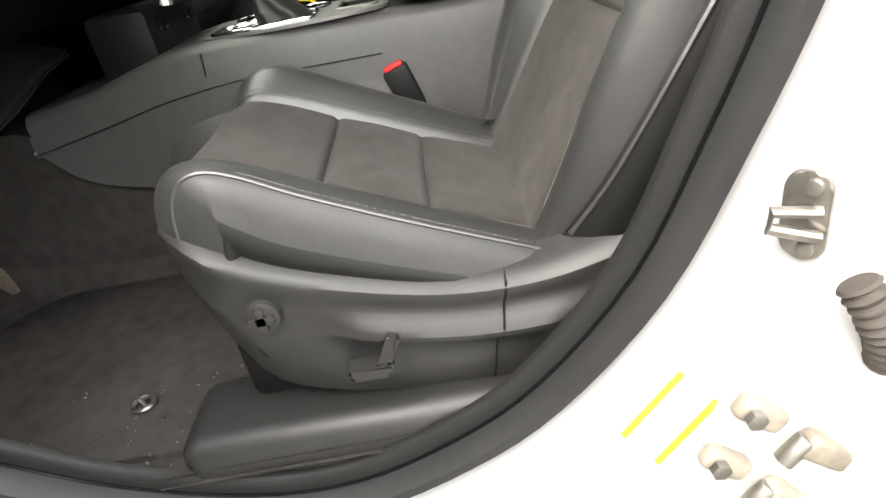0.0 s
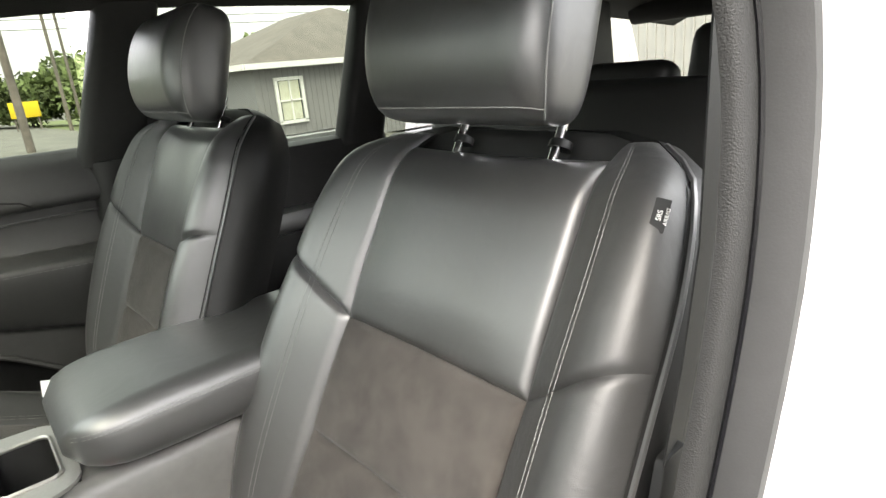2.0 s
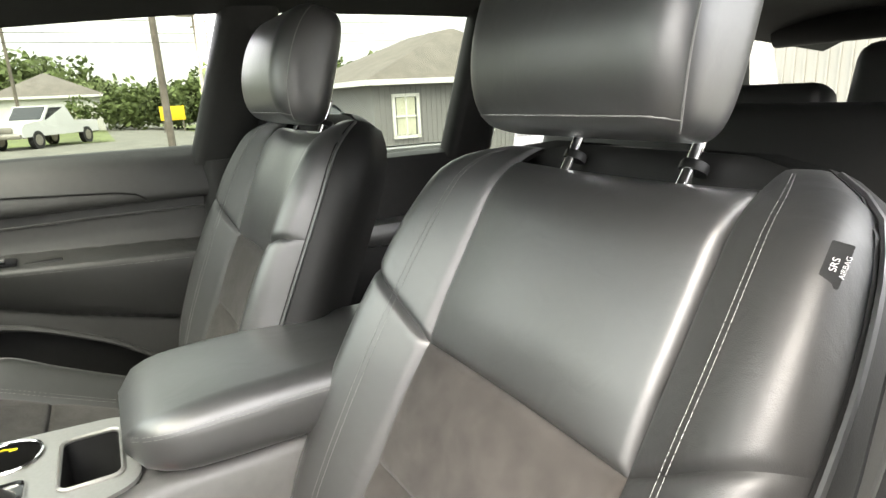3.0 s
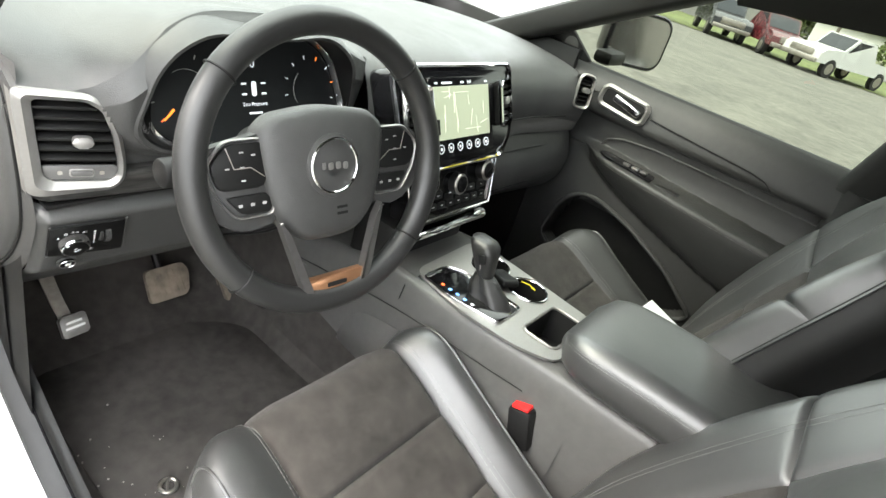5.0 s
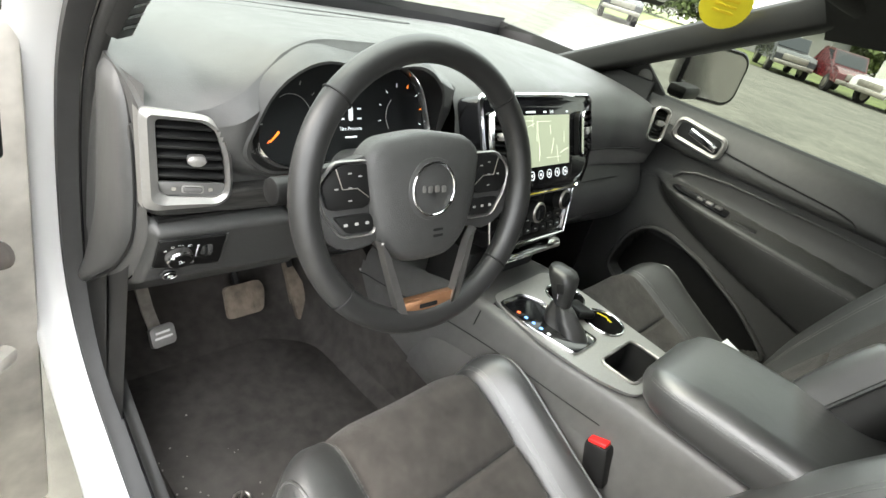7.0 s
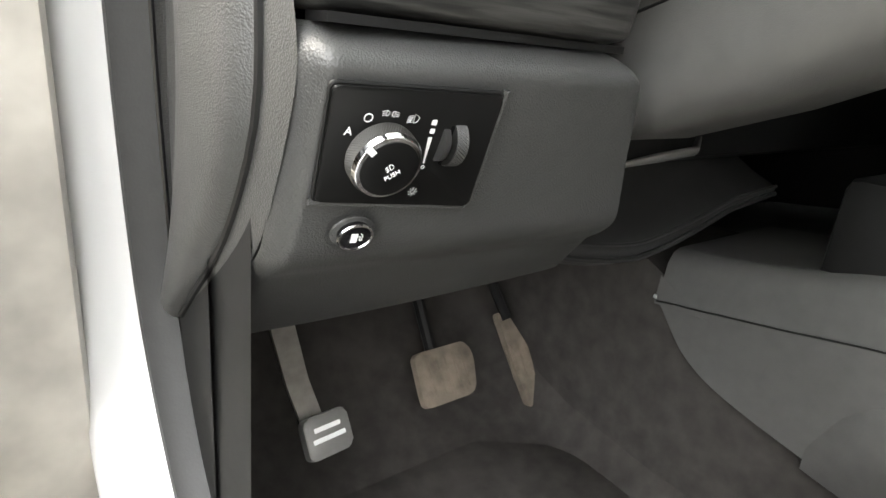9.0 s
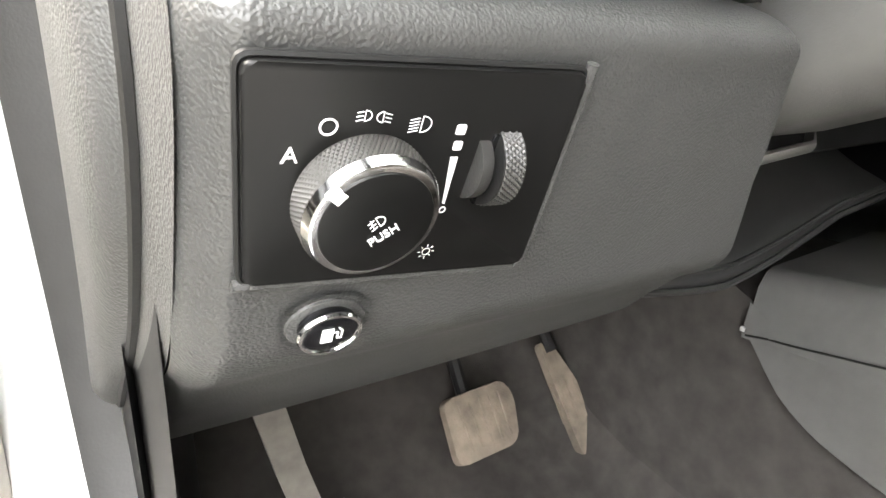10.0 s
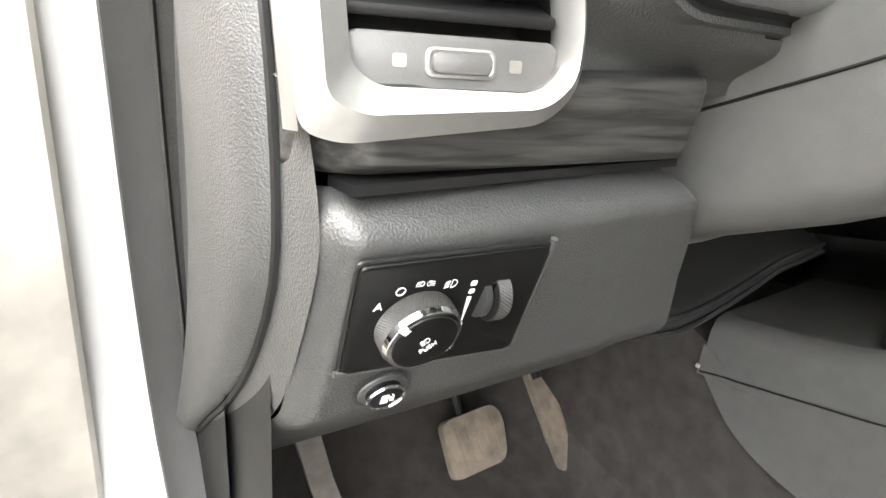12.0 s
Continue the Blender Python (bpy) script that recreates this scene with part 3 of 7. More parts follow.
part("pillar_trim", pillar_rows([(0.006, 0.004), (-0.003, 0.010), (-0.006, 0.018), (0.000, 0.036), (0.014, 0.046), (0.045, 0.050)], 58, 75), TRIM, body, "dark grained front pillar trim")
slot_edge = [ring_points(o, dx, 4) for o, dx in ((-0.0052, 0.0200), (-0.0002, 0.0350))]
for k in range(4):
    f = 71.2 + 0.7 * k
    i = int(f)
    pa, pb = (e[i].lerp(e[i + 1], f - i) for e in slot_edge)
    along = (slot_edge[0][i + 1] - slot_edge[0][i]).normalized()
    across = (pb - pa).normalized()
    part("pillar_vent_slot", prism(rrect(0.018, 0.0085, 0.002), 0.0016, axes((pa + pb) / 2, across, along, across.cross(along)) @ Matrix.Translation((0, 0, -0.0008))), GLOSSBLACK, body)
part("seal_gap", tube(ring_points(0.0195, -0.001), 0.0022, 6, True), GLOSSBLACK, body)
# ---- front seats ----


def half_width(s):
    return blend([0, 0.10, 0.25, 0.40, 0.52, 0.60, 0.645], [0.225, 0.262, 0.275, 0.274, 0.267, 0.243, 0.185], s)


def back_height(q, s):
    a = abs(q)
    hw = half_width(s)
    amp = blend([0, 0.15, 0.35, 0.5, 0.6, 0.65], [0.010, 0.040, 0.049, 0.040, 0.02, 0.0], s)
    if a < 0.155:
        h = -0.010 * (1 - (a / 0.155) ** 2)
    else:
        t = (a - 0.155) / max(0.03, hw - 0.155)
        h = amp * blend([0, 0.2, 0.45, 0.72, 0.91, 1.0], [0, 0.28, 0.66, 1.0, 0.80, 0.15], t)
    return h - 0.05 * max(0, (s - 0.56) / 0.09) ** 2


def seat(cx, inner, y0, label, driver, recline):
    """One front seat; inner is +1 where the console lies towards +x."""
    RECLINE = radians(recline)
    BACK_UP = Vector((0, -math.sin(RECLINE), math.cos(RECLINE)))
    BACK_N = Vector((0, math.cos(RECLINE), math.sin(RECLINE)))
    base = Vector((cx, 0.058 + y0, 0.66))
    ob = thing("front_seat", label, "car seat", (cx, 0.2 + y0, 0.48), group="front seats")

    def bp(q, s, lift=0.0):
        return base + Vector((inner * q, 0, 0)) + BACK_UP * s + BACK_N * (back_height(q, s) + lift)

    def split(q):
        return 0.37 + 0.075 * max(0.0, (abs(q) - 0.155) / 0.125)

    def panel(name, mat, q0, q1, s0, s1, puff=0.0, lb="", nq=8, ns=14):
        f0 = s0 if callable(s0) else (lambda q: s0)
        f1 = s1 if callable(s1) else (lambda q: s1)
        lo = f0(q0)
        hi = f1(q0)

        def fn(q, k):
            t = (k - lo) / (hi - lo)
            s = f0(q) + (f1(q) - f0(q)) * t
            hw = half_width(s)
            qq = q
            if abs(q1) > 0.2:
                qq = math.copysign(0.155 + (abs(q) - 0.155) / (0.265 - 0.155) * (hw - 0.155), q)
            dq = min(abs(q - q0), abs(q - q1))
            ds = min(abs(s - f0(q)), abs(s - f1(q)))
            d = min(dq, ds)
            dip = -0.006 * math.exp(-((d / 0.0045) ** 2))
            bulge = puff * math.sqrt(max(0, min(1, dq / 0.06))) * math.sqrt(max(0, min(1, ds / 0.06)))
            return bp(qq, s, dip + bulge)

        return part(name, grid(fn, edged(q0, q1, nq), edged(lo, hi, ns)), mat, ob, lb)

    panel("back_panel", LEATHER, -0.155, 0.155, 0.37, 0.615, 0.016, "smooth black leather upper panel")
    panel("back_panel", SUEDE, -0.155, 0.155, 0.215, 0.37, 0.010, "dark grey-brown suede panel")
    panel("back_panel", SUEDE, -0.155, 0.155, -0.05, 0.215, 0.010, "dark grey-brown suede panel")
    for sg in (1, -1):
        panel("back_bolster", LEATHER if sg > 0 else BOLSTER, sg * 0.155, sg * 0.265, split, 0.645, 0.006)
        panel("back_bolster", LEATHER if sg > 0 else BOLSTER, sg * 0.155, sg * 0.265, -0.05, split, 0.006)
        for off in (0.206, 0.213):
            part("stitching", stitches([bp(sg * (0.155 + (off - 0.155) / 0.13 * (half_width(s) - 0.155)), s, 0.0065) for s in span(0.02, 0.63, 40)]), STITCH, ob, "pale grey double stitching")

    # shell round the sides and the back, in the shaded copy of the leather
    rings = []
    for s in span(0.0, 0.645, 22):
        hw = half_width(s)
        e = back_height(hw, s)
        ring = [base + Vector((inner * (hw - 0.03), 0, 0)) + BACK_UP * s + BACK_N * -0.055]
        for sg, order in ((1, (0, 1, 2, 3, 4, 5)), (-1, (5, 4, 3, 2, 1, 0))):
            for k in order:
                t = k / 5
                w = hw + 0.014 * math.sin(math.pi * min(1, t * 1.3)) - 0.05 * max(0, t - 0.6)
                d = e - (0.10 + e) * t - 0.03 * max(0.0, t - 0.8)
                ring.append(base + Vector((inner * sg * w, 0, 0)) + BACK_UP * s + BACK_N * d)
        ring.append(base + Vector((-inner * (hw - 0.03), 0, 0)) + BACK_UP * s + BACK_N * -0.055)
        rings.append(ring)
    tops = []
    for f in (0.75, 0.35):
        c = sum(rings[-1], Vector()) / 14
        tops.append([c + (p - c) * f + BACK_UP * (0.012 if f > 0.5 else 0.016) for p in rings[-1]])
    part("back_shell", loft(rings + tops), SHADELEATHER, ob, "black leather sides and back")
    for sg in (1, -1):
        part("piping", tube([base + Vector((inner * sg * (half_width(s) + 0.004), 0, 0)) + BACK_UP * s + BACK_N * (back_height(half_width(s), s) - 0.004) for s in span(0.02, 0.64, 30)], 0.0028, 6), LEATHER, ob)

    # cushion
    PY = [-0.02, 0.175, 0.292, 0.372, 0.421, 0.452, 0.462, 0.454]
    PZ = [0.598, 0.678, 0.728, 0.762, 0.772, 0.748, 0.695, 0.620]
    PV = [0, 1, 2, 3, 4, 5, 6, 7]

    def cp(q, v, lift=0.0):
        y, z = blend(PV, PY, v), blend(PV, PZ, v)
        dy, dz = blend(PV, PY, min(7, v + 0.05)) - blend(PV, PY, max(0, v - 0.05)), blend(PV, PZ, min(7, v + 0.05)) - blend(PV, PZ, max(0, v - 0.05))
        n = Vector((0, -dz, dy)).normalized()
        a = abs(q)
        amp = blend(PV, [0.02, 0.03, 0.036, 0.036, 0.03, 0.02, 0.008, 0.0], v)
        if a < 0.14:
            h = -0.006 * (1 - (a / 0.14) ** 2)
        else:
            t = (a - 0.14) / (0.115 if q < 0 else 0.078)
            h = amp * blend([0, 0.25, 0.5, 0.75, 0.90, 1.0], [0, 0.5, 0.92, 1.0, 0.66, -0.25], t)
        pull = 0.085 * (a / 0.255) ** 4 * blend([0, 2, 3.5, 5, 7], [0, 0, 0.5, 1, 1], v)
        return Vector((cx + inner * q, y + y0 - pull, z)) + n * (h + lift)

    def cushion(name, mat, q0, q1, v0, v1, puff, lb=""):
        nv = max(6, int((v1 - v0) * 6))
        ve = [v0, v0 + 0.025, v0 + 0.06, v0 + 0.11] + span(v0 + 0.2, v1 - 0.2, nv) + [v1 - 0.11, v1 - 0.06, v1 - 0.025, v1]

        def fn(q, v):
            dq = min(abs(q - q0), abs(q - q1))
            dv = min(v - v0, v1 - v) * 0.11
            d = min(dq, dv)
            return cp(q, v, -0.006 * math.exp(-((d / 0.0045) ** 2)) + puff * math.sqrt(max(0, min(1, dq / 0.05))) * math.sqrt(max(0, min(1, dv / 0.05))))

        return part(name, grid(fn, edged(q0, q1, 8), ve), mat, ob, lb)

    cushion("cushion_panel", SUEDE, -0.14, 0.14, 0.0, 1.0, 0.010, "dark suede cushion panel")
    cushion("cushion_panel", SUEDE, -0.14, 0.14, 1.0, 2.0, 0.010, "dark suede cushion panel")
    cushion("cushion_panel", SUEDE, -0.14, 0.14, 2.0, 7.0, 0.008, "dark suede cushion panel")
    for sg in (1, -1):
        cushion("cushion_bolster", LEATHER if sg > 0 else BOLSTER, sg * 0.14, sg * (0.255 if sg < 0 else 0.218), 0.0, 7.0, 0.003, "creased black leather side bolster")
        for off in (0.147, 0.153):
            part("stitching", stitches([cp(sg * off, v, 0.003) for v in span(0.3, 5.8, 60)]), STITCH, ob, "pale grey double stitching")
        part("cushion_side", grid(lambda v, t: cp(sg * (0.255 if sg < 0 else 0.218), v) * (1 - t) + Vector((cx + inner * sg * ((0.244 if sg < 0 else 0.209) - 0.022 * t), cp(0.255, v).y - (0.02 * t if v > 4 else 0), min(cp(0.255, v).z, blend([0, 2, 4, 5, 7], [0.60, 0.675, 0.715, 0.69, 0.60], v)) - 0.015 * t)) * t + Vector((inner * sg * 0.010 * math.sin(math.pi * t), 0, 0)), span(0, 7, 28), span(0, 1, 6)), SHADELEATHER, ob)
        part("piping", tube([cp(sg * (0.236 if sg < 0 else 0.204), v, 0.0022) for v in span(0.2, 6.3, 60)], 0.0020, 6), LEATHER, ob)
        part("stitching", stitches([cp(sg * (0.230 if sg < 0 else 0.199), v, 0.0024) for v in span(0.2, 4.4, 60)], 0.0042, 0.002, 0.0003), STITCH, ob)
    # plastic valances beside the cushion
    for sg in (-1, 1):
        xo = cx + inner * sg * (0.262 if sg < 0 else 0.205)
        out = inner * sg

        def vfn(y, t):
            top = blend([-0.10, -0.02, 0.08, 0.18, 0.30, 0.40, 0.44], [0.715, 0.692, 0.668, 0.672, 0.708, 0.752, 0.755], y)
            bot = blend([-0.10, 0.0, 0.10, 0.28, 0.36, 0.40, 0.44], [0.53, 0.505, 0.502, 0.525, 0.555, 0.595, 0.67], y)
            z = top + (bot - top) * t
            step = blend([-0.1, 0.26, 0.31, 0.44], [1, 1, 0, 0], y)
            bulge = blend([0, 0.05, 0.12, 0.24, 0.36, 0.42, 0.52, 0.8, 1.0], [-0.036, -0.008, 0.006, 0.002, 0.012 * step, 0.013 * step, -0.012 * step, -0.012, -0.026], t)
            nose = -0.06 * max(0, (y - 0.36) / 0.08) ** 2
            return Vector((xo + out * (bulge + nose), y + y0, z))

        v = part("side_valance", grid(vfn, span(-0.10, 0.44, 30), span(0, 1, 26)), SEATPLASTIC, ob, "dark moulded plastic seat valance")
        if sg < 0 and driver:
            mx = axes((xo + out * 0.010, 0.350 + y0, 0.664), Vector((0, -1, 0)), Vector((0, 0, 1)), Vector((out, 0, 0)))
            part("lumbar_switch", cyl(0.0185, 0.012, 28, mx @ Matrix.Translation((0, 0, -0.012)), 0.004), SEATPLASTIC, v, "round black lumbar switch")
            part("lumbar_cross", union(prism(rrect(0.026, 0.009, 0.003), 0.004, mx, 0.002), prism(rrect(0.009, 0.026, 0.003), 0.004, mx, 0.002)), SEATPLASTIC, v)
            my = axes((xo + out * 0.008, 0.262 + y0, 0.592), Vector((0, -1, 0)), Vector((0, 0, 1)), Vector((out, 0, 0)))
            part("slide_switch", prism(soften([(-0.024, -0.016), (0.020, -0.016), (0.024, 0.0), (-0.026, -0.002)], 0.005), 0.020, my @ Matrix.Translation((0, 0, -0.010)), 0.005), SEATPLASTIC, v, "black seat slide switch")
            part("recline_switch", prism(soften([(0.006, 0.0), (0.020, -0.002), (0.036, 0.030), (0.024, 0.036)], 0.004), 0.021, my @ Matrix.Translation((0, 0, -0.010)), 0.005), SEATPLASTIC, v, "black recline switch")
            part("valance_joint", tube([vfn(0.115, t) + Vector((out * 0.0005, 0.03 * t, 0)) for t in span(0.02, 0.98, 14)], 0.0014, 6), DARK, v)
    # rails and base under the cushion
    part("seat_base", at_box(cx, 0.20 + y0, 0.56, 0.42, 0.44, 0.10, 0.02), DARK, ob)
    for sg in (1, -1):
        part("rail", at_box(cx + sg * 0.20, 0.20 + y0, 0.495, 0.05, 0.56, 0.035, 0.008), DARK, ob)

    # headrest on two posts
    hc = base + BACK_UP * (0.722 if driver else 0.710) + BACK_N * (0.060 if driver else 0.030)
    up = Vector((0, -math.sin(radians(16)), math.cos(radians(16))))
    nn = Vector((0, math.cos(radians(16)), math.sin(radians(16))))
    rings = []
    for phi in span(-90, 90, 26):
        c_ = max(math.cos(radians(phi)), 0.02)
        k = math.copysign(abs(math.sin(radians(phi))) ** 0.85, phi)
        d = 0.057 * c_**0.55
        w = 0.143 - 0.034 * (1 - c_**0.5)
        c = hc + up * (0.098 * k) + nn * (0.012 * (1 - k * k))
        rings.append([c + Vector((x, 0, 0)) + nn * y for x, y in rrect(2 * w, 2 * d, d * 0.72, 7)])
    head = part("headrest", loft(rings), LEATHER, ob, "plump black leather headrest")
    for sg in (1, -1):
        part("headrest_seam", tube([rings[i][2 if sg > 0 else 13] for i in range(2, 25)], 0.0009, 6), STITCH, head, "pale edge stitching")
        p = base + BACK_UP * 0.60 + BACK_N * -0.030 + Vector((sg * 0.0775, 0, 0))
        part("post", tube([p, p + BACK_UP * 0.07, hc + up * -0.04 + Vector((sg * 0.0775, 0, 0))], 0.0062, 12), CHROME, head, "chromed headrest post")
        part("post_collar", cyl(0.013, 0.010, 18, Matrix.Translation(base + BACK_UP * 0.628 + BACK_N * -0.036 + Vector((sg * 0.0775, 0, 0))) @ Matrix.Rotation(RECLINE, 4, "X"), 0.003), DARK, head)
    part("headrest_seam", tube([rings[4][2], rings[4][4], rings[4][6]] + [rings[4][7].lerp(rings[4][8], k) for k in span(0, 1, 8)] + [rings[4][9], rings[4][11], rings[4][13]], 0.0009, 6), STITCH, head, "pale edge stitching")
    if driver:
        tm = Vector((-0.603, -0.192, 1.157))
        tn_ = Vector((-0.425, 0.871, 0.247)).normalized()
        tu_ = (BACK_UP - tn_ * BACK_UP.dot(tn_)).normalized()
        tx = axes(tm, tu_.cross(tn_), tu_, tn_)
        tag = part("fabric_tag", prism(rrect(0.012, 0.027, 0.001), 0.0012, tx), DARK, ob, "black woven tag with white lettering")
        tg = tx @ Matrix.Translation((0.002, 0, 0.0014)) @ Matrix.Rotation(radians(90), 4, "Z")
        words("SRS", 0.0056, tg @ Matrix.Translation((0, 0.0022, 0)), WHITEMARK, tag)
        words("AIRBAG", 0.0040, tg @ Matrix.Translation((0, -0.0034, 0)), WHITEMARK, tag)
    # belt buckle beside the console
    bk = Vector((cx + inner * 0.232, 0.20 + y0 * 0.5, 0.757))
    bm_ = axes(bk, Vector((inner, 0, 0)), Vector((0, 0.80, 0.60)), Vector((0, -0.60, 0.80)))
    bmx = Matrix.Translation(bk) @ Matrix.Rotation(radians(-18), 4, "X")
    buckle = part("belt_buckle", box((0.030, 0.042, 0.075), bmx @ Matrix.Translation((0, 0, -0.030)), 0.006), DARK, ob, "black belt buckle")
    part("release_button", box((0.022, 0.032, 0.008), bmx @ Matrix.Translation((0, 0, 0.009)), 0.003), RED, buckle, "bright red release button")
    part("buckle_stalk", tube([bmx @ Vector((0, 0, -0.06)), bmx @ Vector((0, -0.01, -0.12)), bk + Vector((0, -0.10, -0.15))], 0.009, 8, flat=0.5), DARK, buckle)
    return ob


seat(-0.352, 1, 0.0, "black leather driver seat with suede panels and grey stitching", True, 30)
seat(0.352, -1, 0.04, "black leather passenger seat with suede panels beside the console", False, 24)

# ---- dashboard ----
dash = thing("dashboard", "black grained dashboard with silver-framed vents and a touchscreen", "dashboard", (0, 0.8, 0.7))
DY = [1.26, 1.08, 0.90, 0.76, 0.685, 0.650, 0.640, 0.650, 0.662, 0.70, 0.80]
DZ = [1.168, 1.190, 1.198, 1.190, 1.172, 1.135, 1.085, 1.040, 1.020, 1.016, 1.010]
DT = list(range(11))


def hood_near(x, z):
    """1 at the rim of the instrument opening, falling smoothly to 0 away from it."""
    dx, dz = abs(x + 0.364) / 0.168, (z - 1.135) / (0.092 if z > 1.135 else 0.075)
    rho = (dx**3 + abs(dz) ** 3) ** (1 / 3)
    b = max(0.0, min(1.0, (1.30 - rho) / 0.25))
    return b * b * (3 - 2 * b), rho


def hood_y(z):
    return 0.656 - 0.017 * max(0.0, min(1.0, 0.5 + (z - 1.135) / 0.09))


def dash_top(x, t):
    y, z = blend(DT, DY, t), blend(DT, DZ, t)
    end = max(0.0, (abs(x) - 0.45) / 0.23)
    hood = math.exp(-((x + 0.375) / 0.160) ** 4) if x < 0 else math.exp(-((0.375) / 0.175) ** 4)
    lift = 0.072 * hood * blend([0, 1.5, 2.6, 3.4, 4.2, 4.6, 5.2], [0, 0.05, 0.35, 0.75, 1.0, 0.85, 0.0], t)
    cen = math.exp(-((x / 0.18) ** 4))
    lift -= 0.026 * max(0.0, min(1.0, (-0.50 - x) / 0.07)) * blend([1.2, 3, 4], [0, 0.45, 1], t)
    y += 0.30 * max(0.0, -0.575 - x) * blend([2, 4], [0, 1], t)
    if x < -0.17 and t <= 4:
        y += (hood_y(z + lift) + 0.022 - y) * hood_near(x, z + lift)[0] * blend([3.0, 4], [0, 1], t)
    return Vector((x, y - (0.03 * end if x > 0 else 0.0) - 0.05 * cen * blend([2, 4, 8, 10], [0, 1, 1, 1], t), z - 0.03 * end**2 + lift + 0.02 * cen * blend([1, 3.5, 5], [0, 1, 0], t)))


def dash_strip(name, x0, x1, t0, t1, mat, label="", nx=40, nt=40):
    return part(name, grid(dash_top, span(x0, x1, nx), span(t0, t1, nt)), mat, dash, label)


dash_strip("pad", -0.640, -0.178, 0, 4.0, VINYL, "soft grained vinyl pad over the instruments", 90)
dash_strip("pad", -0.178, 0.675, 0, 7.0, VINYL, "soft grained vinyl pad", 60)
part("pad_end", grid(lambda t, k: dash_top(-0.640, t) + Vector((0.004 * k, 0.0, -0.06 * k)), span(0, 3.9, 24), span(0, 1, 5)), VINYL, dash)
part("speaker_slot", union(*[at_box(-0.42 + k * 0.012, 1.04 + 0.004 * math.sin(k * 0.12), 1.1925 - 0.00002 * k * k, 0.008, 0.014, 0.004) for k in range(-2, 34)]), DARK, dash, "slotted defroster grille")
part("defroster_surround", tube([(-0.50, 1.03, 1.192), (-0.50, 1.07, 1.190), (-0.1, 1.08, 1.190), (0.1, 1.06, 1.193), (-0.1, 1.02, 1.195), (-0.46, 1.00, 1.196)], 0.003, 6, True), VINYL, dash)
# trim band along the passenger side
part("trim_band", grid(lambda x, t: Vector((x, 0.650 - 0.03 * max(0, (x - 0.45) / 0.23) - 0.004 * math.sin(math.pi * t), 1.046 - 0.046 * t)), span(0.16, 0.675, 24), span(0, 1, 6)), PLASTIC, dash, "dark satin trim band")
part("trim_line", tube([(x, 0.642 - 0.03 * max(0, (x - 0.45) / 0.23), 1.047) for x in span(0.16, 0.60, 14)], 0.0022, 6), DARK, dash)
part("lower_dash", grid(lambda x, t: Vector((x, blend([0, 1, 2, 3, 4, 5, 6], [0.655, 0.64, 0.625, 0.64, 0.70, 0.80, 1.05], t) - 0.02 * max(0, (x - 0.45) / 0.23), blend([0, 1, 2, 3, 4, 5, 6], [1.0, 0.97, 0.92, 0.85, 0.79, 0.76, 0.72], t))), span(0.135, 0.68, 24), span(0, 6, 30)), VINYL, dash, "grained lower dash with glovebox lid")
part("glovebox_joint", tube([(0.20, 0.640, 0.965), (0.62, 0.628, 0.965), (0.62, 0.628, 0.86), (0.20, 0.634, 0.86)], 0.0016, 6, True), DARK, dash)
part("dash_core", at_box(0, 0.96, 1.0, 1.24, 0.40, 0.20, 0.03), DARK, dash)

# wood band and knee panel, driver side
WL, WR = -0.637, -0.435


def band_y(x):
    return 0.672 - 0.10 * (x + 0.54)


part("wood_band", grid(lambda x, t: Vector((x, band_y(x) + blend([0, 0.06, 0.2, 0.8, 0.94, 1], [0.014, 0.003, 0.0, 0.004, 0.008, 0.020], t) + 0.030 * max(0, (-x - 0.615) / 0.022) ** 2 + 0.03 * max(0, (x + 0.455) / 0.02) ** 2, 1.034 + 0.012 * (x + 0.637) / 0.2 - (0.034 + 0.012 * (x + 0.637) / 0.2) * t)), span(WL, -0.61, 8) + span(-0.60, -0.46, 12) + span(-0.455, WR, 6), span(0, 1, 16)), WOOD, dash, "dark open-grain wood trim band")
part("wood_band_edge", tube([(WR + 0.001, 0.705, 1.044), (WR + 0.003, 0.692, 1.022), (WR + 0.001, 0.705, 1.000)], 0.002, 6), CHROME, dash)
part("band_shadow_gap", at_box(-0.530, 0.692, 0.998, 0.190, 0.02, 0.004), DARK, dash)


def knee_y(z):
    return 0.6745 + 0.425 * (0.974 - z)


def knee_under(z):
    """How far the panel turns away towards the footwell below the switches."""
    d = max(0.0, 0.892 - z)
    return 0.72 * d * min(1.0, d / 0.03)


def knee(x, t):
    """x runs from the left edge at -0.634 to the right edge at -0.434, which swings out towards the foot."""
    if x > -0.52:
        x = -0.52 + (x + 0.52) * (1 + 1.35 * t)
    z0 = 0.996
    bottom = 0.768 + 0.040 * max(0.0, (x + 0.60) / 0.29) ** 2
    z = z0 + (bottom - z0) * t
    y = knee_y(z) - 0.082 * (x + 0.58) + knee_under(z)
    y += 0.030 * max(0, (0.09 - t) / 0.09) ** 2.4 + 0.015 * max(0, (t - 0.95) / 0.05) ** 2
    e = max(0, (-0.622 - x) / 0.012)
    y += 0.014 * min(1, e) ** 2.2
    r = max(0, (x + 0.452 - 0.118 * t) / 0.018)
    y += 0.05 * min(1.3, r) ** 2
    return Vector((x, y, z))


